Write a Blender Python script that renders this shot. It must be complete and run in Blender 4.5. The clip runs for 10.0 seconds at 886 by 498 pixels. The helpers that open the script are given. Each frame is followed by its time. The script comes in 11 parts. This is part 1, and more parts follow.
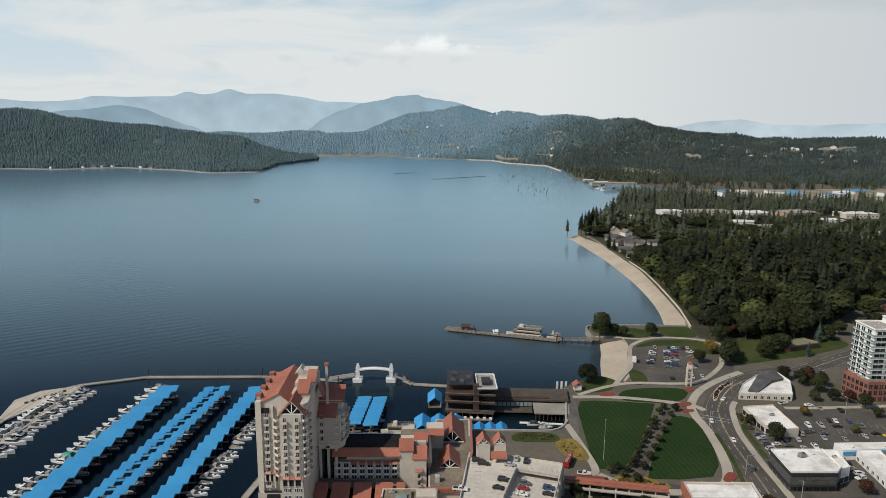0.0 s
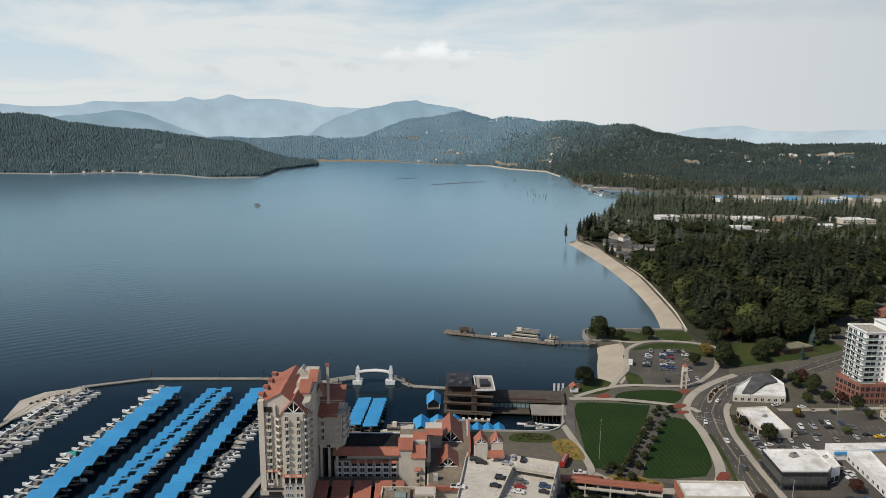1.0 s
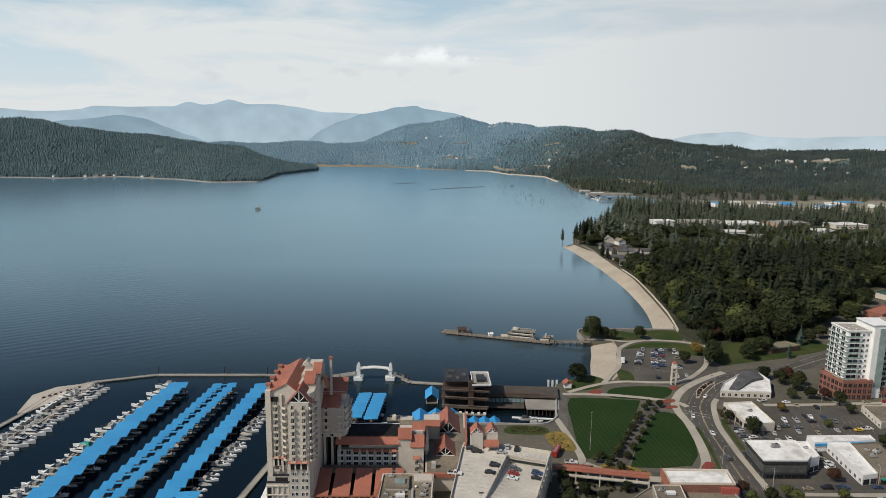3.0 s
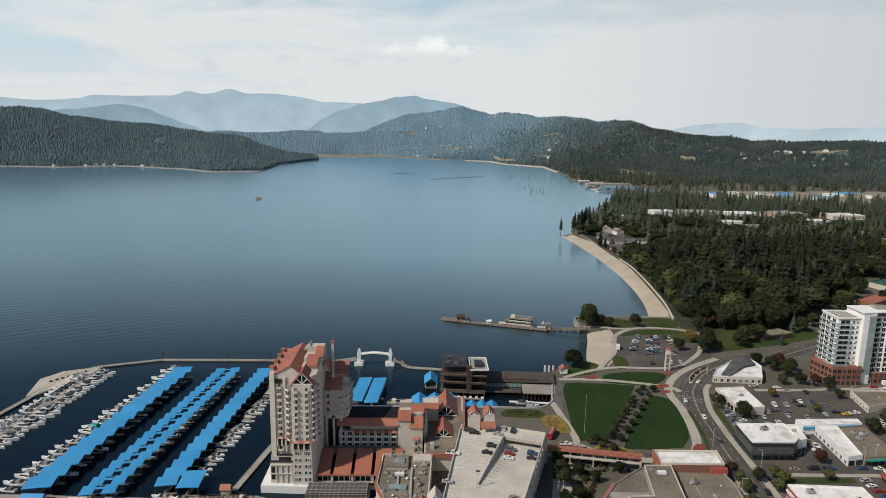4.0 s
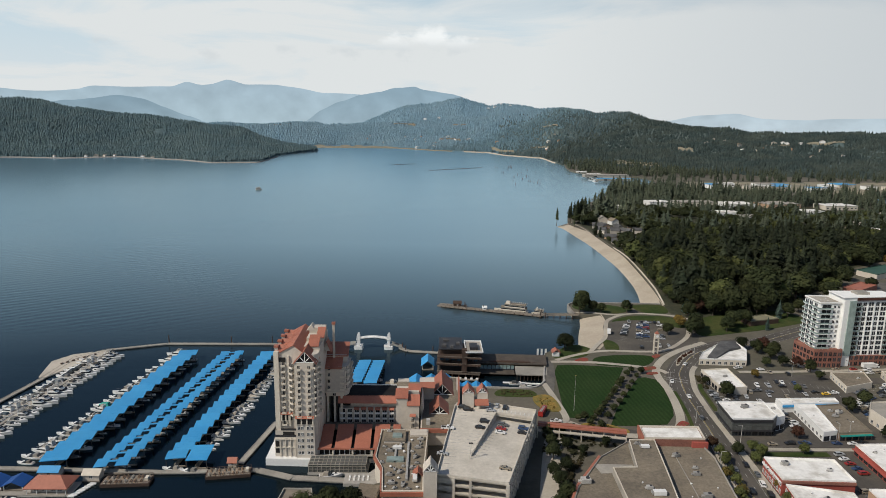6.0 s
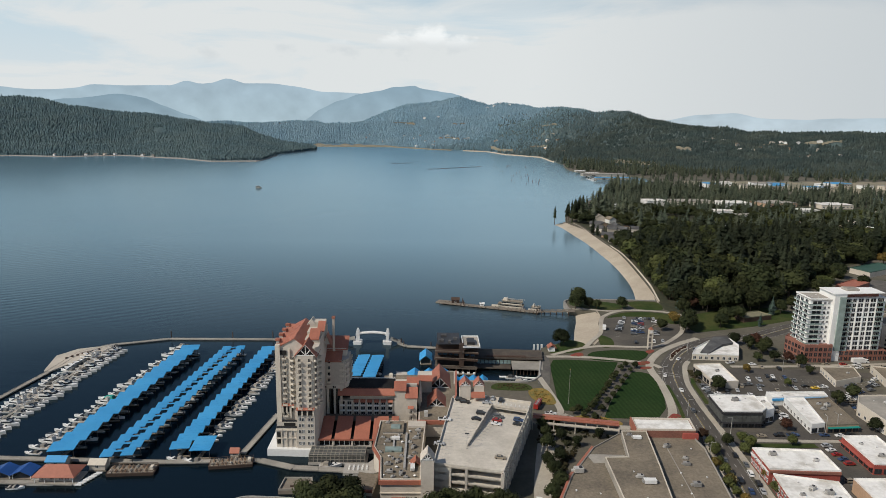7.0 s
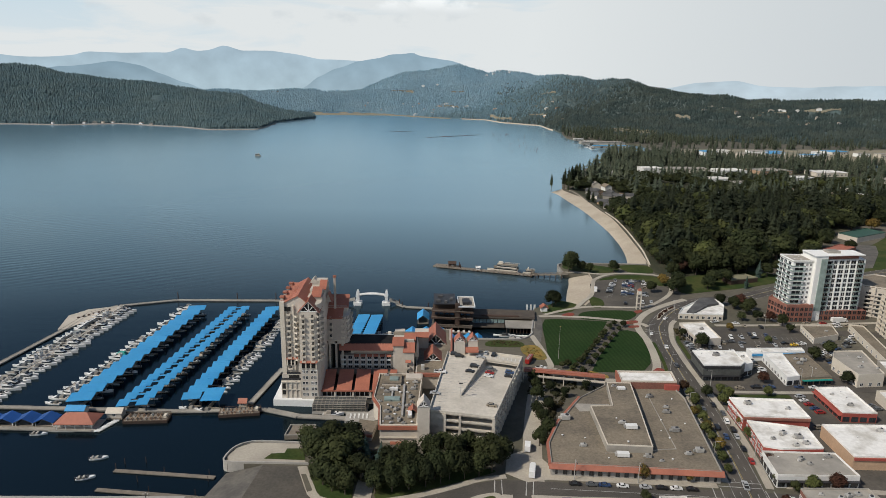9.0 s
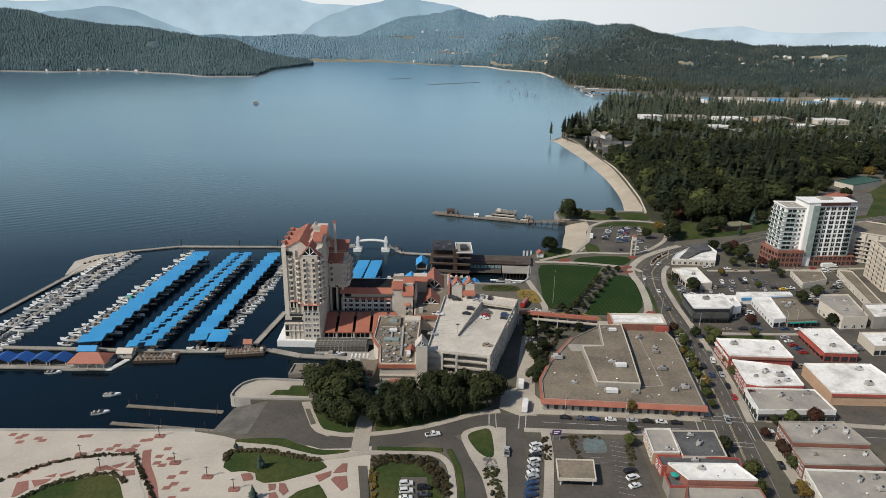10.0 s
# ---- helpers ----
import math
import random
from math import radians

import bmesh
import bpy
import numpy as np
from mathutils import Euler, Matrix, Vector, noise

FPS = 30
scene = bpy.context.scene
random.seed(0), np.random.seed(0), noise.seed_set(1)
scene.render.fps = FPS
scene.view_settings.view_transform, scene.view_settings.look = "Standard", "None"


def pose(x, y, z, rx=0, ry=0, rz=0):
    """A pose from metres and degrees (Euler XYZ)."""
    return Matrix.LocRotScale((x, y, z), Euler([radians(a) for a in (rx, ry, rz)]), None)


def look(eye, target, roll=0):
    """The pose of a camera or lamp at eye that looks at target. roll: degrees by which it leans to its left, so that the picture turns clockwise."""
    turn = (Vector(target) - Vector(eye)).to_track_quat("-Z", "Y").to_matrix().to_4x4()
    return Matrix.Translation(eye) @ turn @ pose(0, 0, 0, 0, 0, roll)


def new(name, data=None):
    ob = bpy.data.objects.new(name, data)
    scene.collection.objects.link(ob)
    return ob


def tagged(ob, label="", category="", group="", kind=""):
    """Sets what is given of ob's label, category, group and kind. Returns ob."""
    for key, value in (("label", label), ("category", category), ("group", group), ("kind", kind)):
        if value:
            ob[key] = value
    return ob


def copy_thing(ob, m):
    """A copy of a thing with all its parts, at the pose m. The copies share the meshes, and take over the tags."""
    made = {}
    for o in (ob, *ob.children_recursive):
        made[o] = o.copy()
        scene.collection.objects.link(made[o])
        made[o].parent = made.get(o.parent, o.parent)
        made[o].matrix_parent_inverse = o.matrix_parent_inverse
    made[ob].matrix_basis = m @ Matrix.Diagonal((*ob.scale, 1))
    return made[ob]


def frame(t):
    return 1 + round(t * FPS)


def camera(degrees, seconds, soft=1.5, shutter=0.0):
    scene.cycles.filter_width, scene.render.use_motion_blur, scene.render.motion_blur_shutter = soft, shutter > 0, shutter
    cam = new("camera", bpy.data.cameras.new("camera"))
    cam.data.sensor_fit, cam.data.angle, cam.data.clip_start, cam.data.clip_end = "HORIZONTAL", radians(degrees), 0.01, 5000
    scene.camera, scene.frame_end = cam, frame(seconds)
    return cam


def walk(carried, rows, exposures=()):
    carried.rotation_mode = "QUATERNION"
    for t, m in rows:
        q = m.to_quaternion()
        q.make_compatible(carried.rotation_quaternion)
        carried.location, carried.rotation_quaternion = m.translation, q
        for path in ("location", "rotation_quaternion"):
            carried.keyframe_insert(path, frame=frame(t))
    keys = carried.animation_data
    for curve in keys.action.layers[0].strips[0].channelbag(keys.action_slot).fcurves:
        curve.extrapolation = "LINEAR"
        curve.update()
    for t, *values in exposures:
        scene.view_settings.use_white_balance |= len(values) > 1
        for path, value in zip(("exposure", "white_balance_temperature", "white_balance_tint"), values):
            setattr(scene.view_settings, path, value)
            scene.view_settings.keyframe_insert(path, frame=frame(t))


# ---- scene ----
cam = camera(67.8, 10.0, soft=0.6)
PATH = [
    (0, (-1.795, 5.224, 151.645), (-1.759, 7.188, 151.265), 0.5),
    (0.5, (-1.491, 2.335, 151.928), (-1.454, 4.299, 151.552), 0.5),
    (1, (-1.531, -1.073, 152.011), (-1.494, 0.893, 151.647), 0.6),
    (1.5, (-1.521, -4.528, 152.16), (-1.482, -2.559, 151.809), 0.6),
    (2, (-1.555, -8.043, 152.042), (-1.515, -6.073, 151.696), 0.7),
    (2.5, (-1.461, -11.651, 151.891), (-1.421, -9.682, 151.545), 0.7),
    (4, (-1.25, -23.066, 151.857), (-1.208, -21.102, 151.48), 0.9),
    (4.5, (-0.883, -26.604, 151.859), (-0.84, -24.645, 151.459), 0.9),
    (5, (-0.529, -30.326, 151.925), (-0.485, -28.367, 151.523), 0.9),
    (5.5, (-0.158, -33.919, 152.012), (-0.114, -31.96, 151.61), 0.9),
    (7, (0.871, -45.054, 152.181), (0.918, -43.096, 151.776), 1.0),
    (7.5, (1.344, -48.944, 152.26), (1.391, -46.987, 151.854), 1.0),
    (8, (1.459, -52.621, 152.239), (1.507, -50.663, 151.833), 1.0),
    (8.5, (1.847, -56.698, 151.953), (1.897, -54.744, 151.53), 1.0),
    (9, (2.367, -60.47, 151.74), (2.417, -58.533, 151.245), 1.0),
    (9.5, (2.837, -64.278, 151.7), (2.888, -62.361, 151.131), 1.1),
    (10, (3.477, -68.15, 151.812), (3.528, -66.256, 151.171), 1.0),
]
walk(cam, [(t, look(eye, target, roll)) for t, eye, target, roll in PATH], [(0.0, 0.0, 6350, 8), (8.4, 0.0, 6350, 8), (9.2, 0.06, 6300, 8), (10.0, 0.14, 6250, 8)])

# ---------------------------------------------------------------- world, sun
SUN_ELEV, SUN_DIR = 44.0, Vector((-0.87, -0.50, 0.0)).normalized()

world = bpy.data.worlds.new("world")
scene.world = world
world.use_nodes = True
wt = world.node_tree
wt.nodes.clear()


def wnode(kind, **vals):
    n = wt.nodes.new(kind)
    for k, v in vals.items():
        n.inputs[k].default_value = v
    return n


w_out = wt.nodes.new("ShaderNodeOutputWorld")
w_bg = wt.nodes.new("ShaderNodeBackground")
w_bg.inputs["Strength"].default_value = 0.075
sky = wt.nodes.new("ShaderNodeTexSky")
sky.sky_type = "NISHITA"
sky.sun_disc = False
sky.sun_elevation = radians(SUN_ELEV)
sky.sun_rotation = math.atan2(SUN_DIR.x, SUN_DIR.y)
sky.air_density, sky.dust_density, sky.ozone_density = 1.0, 1.0, 1.5
w_tc = wt.nodes.new("ShaderNodeTexCoord")
w_sep = wt.nodes.new("ShaderNodeSeparateXYZ")
wt.links.new(w_tc.outputs["Generated"], w_sep.inputs[0])
# thin high overcast with soft structure, densest towards the horizon
w_map = wt.nodes.new("ShaderNodeMapping")
w_map.inputs["Scale"].default_value = (1.0, 1.0, 5.0)
wt.links.new(w_tc.outputs["Generated"], w_map.inputs["Vector"])
w_n1 = wnode("ShaderNodeTexNoise", Scale=3.6, Detail=7.0, Roughness=0.58, Distortion=0.6)
wt.links.new(w_map.outputs[0], w_n1.inputs["Vector"])
w_r1 = wt.nodes.new("ShaderNodeMapRange")
for k, v in (("From Min", 0.36), ("From Max", 0.62), ("To Min", 0.80), ("To Max", 1.0)):
    w_r1.inputs[k].default_value = v
wt.links.new(w_n1.outputs["Fac"], w_r1.inputs["Value"])
w_hz = wt.nodes.new("ShaderNodeMapRange")
for k, v in (("From Min", 0.02), ("From Max", 0.15), ("To Min", 0.75), ("To Max", 0.0)):
    w_hz.inputs[k].default_value = v
wt.links.new(w_sep.outputs["Z"], w_hz.inputs["Value"])
w_add = wt.nodes.new("ShaderNodeMath")
w_add.operation = "ADD"
w_add.use_clamp = True
wt.links.new(w_r1.outputs[0], w_add.inputs[0])
wt.links.new(w_hz.outputs[0], w_add.inputs[1])
# the cloud veil thins out overhead
w_top = wt.nodes.new("ShaderNodeMapRange")
for k, v in (("From Min", 0.18), ("From Max", 0.35), ("To Min", 1.0), ("To Max", 0.0)):
    w_top.inputs[k].default_value = v
wt.links.new(w_sep.outputs["Z"], w_top.inputs["Value"])
w_mul = wt.nodes.new("ShaderNodeMath")
w_mul.operation = "MULTIPLY"
wt.links.new(w_add.outputs[0], w_mul.inputs[0])
wt.links.new(w_top.outputs[0], w_mul.inputs[1])
# soft cumulus over the far range: one large, a few small puffs beside it
w_cmap = wt.nodes.new("ShaderNodeMapping")
w_cmap.inputs["Scale"].default_value = (1.0, 1.0, 2.0)
wt.links.new(w_tc.outputs["Generated"], w_cmap.inputs["Vector"])
w_n2 = wnode("ShaderNodeTexNoise", Scale=24.0, Detail=7.0, Roughness=0.6)
wt.links.new(w_cmap.outputs[0], w_n2.inputs["Vector"])
w_puff = None
for place, size, weight in (((-0.004, 0.994, 0.207), 0.075, 0.66), ((-0.045, 0.993, 0.190), 0.075, 0.54), ((0.036, 0.99, 0.196), 0.055, 0.58), ((-0.125, 0.987, 0.172), 0.055, 0.45), ((-0.205, 0.974, 0.172), 0.04, 0.44), ((-0.425, 0.90, 0.178), 0.035, 0.45), ((-0.30, 0.95, 0.150), 0.045, 0.40)):
    w_dist = wt.nodes.new("ShaderNodeVectorMath")
    w_dist.operation = "DISTANCE"
    wt.links.new(w_cmap.outputs[0], w_dist.inputs[0])
    w_dist.inputs[1].default_value = place
    w_fall = wt.nodes.new("ShaderNodeMapRange")
    for k, v in (("From Min", 0.0), ("From Max", size), ("To Min", weight), ("To Max", 0.0)):
        w_fall.inputs[k].default_value = v
    wt.links.new(w_dist.outputs["Value"], w_fall.inputs["Value"])
    if w_puff is None:
        w_puff = w_fall
    else:
        w_max = wt.nodes.new("ShaderNodeMath")
        w_max.operation = "MAXIMUM"
        wt.links.new(w_puff.outputs[0], w_max.inputs[0])
        wt.links.new(w_fall.outputs[0], w_max.inputs[1])
        w_puff = w_max
w_cum = wt.nodes.new("ShaderNodeMath")
w_cum.operation = "ADD"
wt.links.new(w_puff.outputs[0], w_cum.inputs[0])
wt.links.new(w_n2.outputs["Fac"], w_cum.inputs[1])
w_cr = wt.nodes.new("ShaderNodeMapRange")
for k, v in (("From Min", 0.78), ("From Max", 1.02), ("To Min", 0.0), ("To Max", 0.85)):
    w_cr.inputs[k].default_value = v
wt.links.new(w_cum.outputs[0], w_cr.inputs["Value"])
w_cl = wt.nodes.new("ShaderNodeMix")
w_cl.data_type = "RGBA"
w_tint = wt.nodes.new("ShaderNodeMix")
w_tint.data_type = "RGBA"
w_tint.inputs[6].default_value, w_tint.inputs[7].default_value = (6.9, 8.7, 9.85, 1), (9.95, 10.12, 10.05, 1)
w_gap = wt.nodes.new("ShaderNodeMapRange")
for k, v in (("From Min", 0.38), ("From Max", 0.62)):
    w_gap.inputs[k].default_value = v
wt.links.new(w_n1.outputs["Fac"], w_gap.inputs["Value"])
w_low = wt.nodes.new("ShaderNodeMath")
w_low.operation = "ADD"
w_low.use_clamp = True
wt.links.new(w_gap.outputs[0], w_low.inputs[0])
# the veil is thicker towards the east
w_east = wt.nodes.new("ShaderNodeMapRange")
for k, v in (("From Min", 0.0), ("From Max", 0.40), ("To Min", 0.0), ("To Max", 0.75)):
    w_east.inputs[k].default_value = v
wt.links.new(w_sep.outputs["X"], w_east.inputs["Value"])
w_both = wt.nodes.new("ShaderNodeMath")
w_both.operation = "ADD"
wt.links.new(w_hz.outputs[0], w_both.inputs[0])
wt.links.new(w_east.outputs[0], w_both.inputs[1])
wt.links.new(w_both.outputs[0], w_low.inputs[1])
wt.links.new(w_low.outputs[0], w_tint.inputs[0])
# a duller grey veil further east
w_dull = wt.nodes.new("ShaderNodeMix")
w_dull.data_type = "RGBA"
w_dull.inputs[7].default_value = (8.05, 8.38, 8.55, 1)
w_de = wt.nodes.new("ShaderNodeMapRange")
for k, v in (("From Min", 0.15), ("From Max", 0.55)):
    w_de.inputs[k].default_value = v
wt.links.new(w_sep.outputs["X"], w_de.inputs["Value"])
wt.links.new(w_de.outputs[0], w_dull.inputs[0])
wt.links.new(w_tint.outputs[2], w_dull.inputs[6])
wt.links.new(w_dull.outputs[2], w_cl.inputs[7])
wt.links.new(w_mul.outputs[0], w_cl.inputs[0])
wt.links.new(sky.outputs[0], w_cl.inputs[6])
w_cl2 = wt.nodes.new("ShaderNodeMix")
w_cl2.data_type = "RGBA"
# grey underside, white crown
w_und = wt.nodes.new("ShaderNodeMix")
w_und.data_type = "RGBA"
w_und.inputs[6].default_value, w_und.inputs[7].default_value = (8.7, 9.05, 9.2, 1), (12.7, 12.7, 12.5, 1)
w_uz = wt.nodes.new("ShaderNodeMapRange")
for k, v in (("From Min", 0.088), ("From Max", 0.108)):
    w_uz.inputs[k].default_value = v
wt.links.new(w_sep.outputs["Z"], w_uz.inputs["Value"])
wt.links.new(w_uz.outputs[0], w_und.inputs[0])
wt.links.new(w_und.outputs[2], w_cl2.inputs[7])
wt.links.new(w_cr.outputs[0], w_cl2.inputs[0])
wt.links.new(w_cl.outputs[2], w_cl2.inputs[6])
wt.links.new(w_cl2.outputs[2], w_bg.inputs["Color"])
wt.links.new(w_bg.outputs[0], w_out.inputs[0])

sun_data = bpy.data.lights.new("sun", "SUN")
sun_data.energy, sun_data.angle, sun_data.color = 3.75, radians(0.6), (1.0, 0.895, 0.76)
sun = new("sun", sun_data)
h = math.cos(radians(SUN_ELEV))
sun.matrix_world = look((SUN_DIR.x * h * 900, SUN_DIR.y * h * 900, math.sin(radians(SUN_ELEV)) * 900), (0, 0, 0))

# ---------------------------------------------------------------- materials
def mat(name, col, rough=0.75, metal=0.0, var=0.18, big=0.05, fine=1.2, bump=0.0, rand=0.0, col2=None, mix=(0.4, 0.65), spec=0.4, island=0.0):
    """A surface with grain at two scales (cycles per metre), optional second colour in patches, relief and variation from piece to piece."""
    m = bpy.data.materials.new(name)
    m.use_nodes = True
    nt = m.node_tree
    b = nt.nodes["Principled BSDF"]
    b.inputs["Roughness"].default_value = rough
    b.inputs["Metallic"].default_value = metal
    b.inputs["Specular IOR Level"].default_value = spec
    geo = nt.nodes.new("ShaderNodeNewGeometry")

    def tex(scale, detail):
        n = nt.nodes.new("ShaderNodeTexNoise")
        n.inputs["Scale"].default_value = scale
        n.inputs["Detail"].default_value = detail
        n.inputs["Roughness"].default_value = 0.6
        nt.links.new(geo.outputs["Position"], n.inputs["Vector"])
        return n

    n1, n2 = tex(big, 5.0), tex(fine, 3.0)
    c = nt.nodes.new("ShaderNodeMix")
    c.data_type = "RGBA"
    c.inputs[6].default_value = (*col, 1)
    c.inputs[7].default_value = (*(col2 or [v * 0.8 for v in col]), 1)
    r = nt.nodes.new("ShaderNodeMapRange")
    r.inputs["From Min"].default_value, r.inputs["From Max"].default_value = mix
    nt.links.new(n1.outputs["Fac"], r.inputs["Value"])
    nt.links.new(r.outputs[0], c.inputs[0])
    v = nt.nodes.new("ShaderNodeMapRange")
    v.inputs["From Min"].default_value, v.inputs["From Max"].default_value = 0.25, 0.75
    v.inputs["To Min"].default_value, v.inputs["To Max"].default_value = 1 - var, 1 + var
    nt.links.new(n2.outputs["Fac"], v.inputs["Value"])
    last = v.outputs[0]
    for amount, kind, out in ((rand, "ShaderNodeObjectInfo", "Random"), (island, "ShaderNodeNewGeometry", "Random Per Island")):
        if amount:
            o = nt.nodes.new(kind)
            a = nt.nodes.new("ShaderNodeMapRange")
            a.inputs["To Min"].default_value, a.inputs["To Max"].default_value = 1 - amount, 1 + amount
            nt.links.new(o.outputs[out], a.inputs["Value"])
            k = nt.nodes.new("ShaderNodeMath")
            k.operation = "MULTIPLY"
            nt.links.new(last, k.inputs[0])
            nt.links.new(a.outputs[0], k.inputs[1])
            last = k.outputs[0]
    s = nt.nodes.new("ShaderNodeVectorMath")
    s.operation = "SCALE"
    nt.links.new(c.outputs[2], s.inputs[0])
    nt.links.new(last, s.inputs["Scale"])
    nt.links.new(s.outputs[0], b.inputs["Base Color"])
    if bump:
        bp = nt.nodes.new("ShaderNodeBump")
        bp.inputs["Strength"].default_value = 0.6
        bp.inputs["Distance"].default_value = bump
        nt.links.new(n2.outputs["Fac"], bp.inputs["Height"])
        nt.links.new(bp.outputs[0], b.inputs["Normal"])
    return m


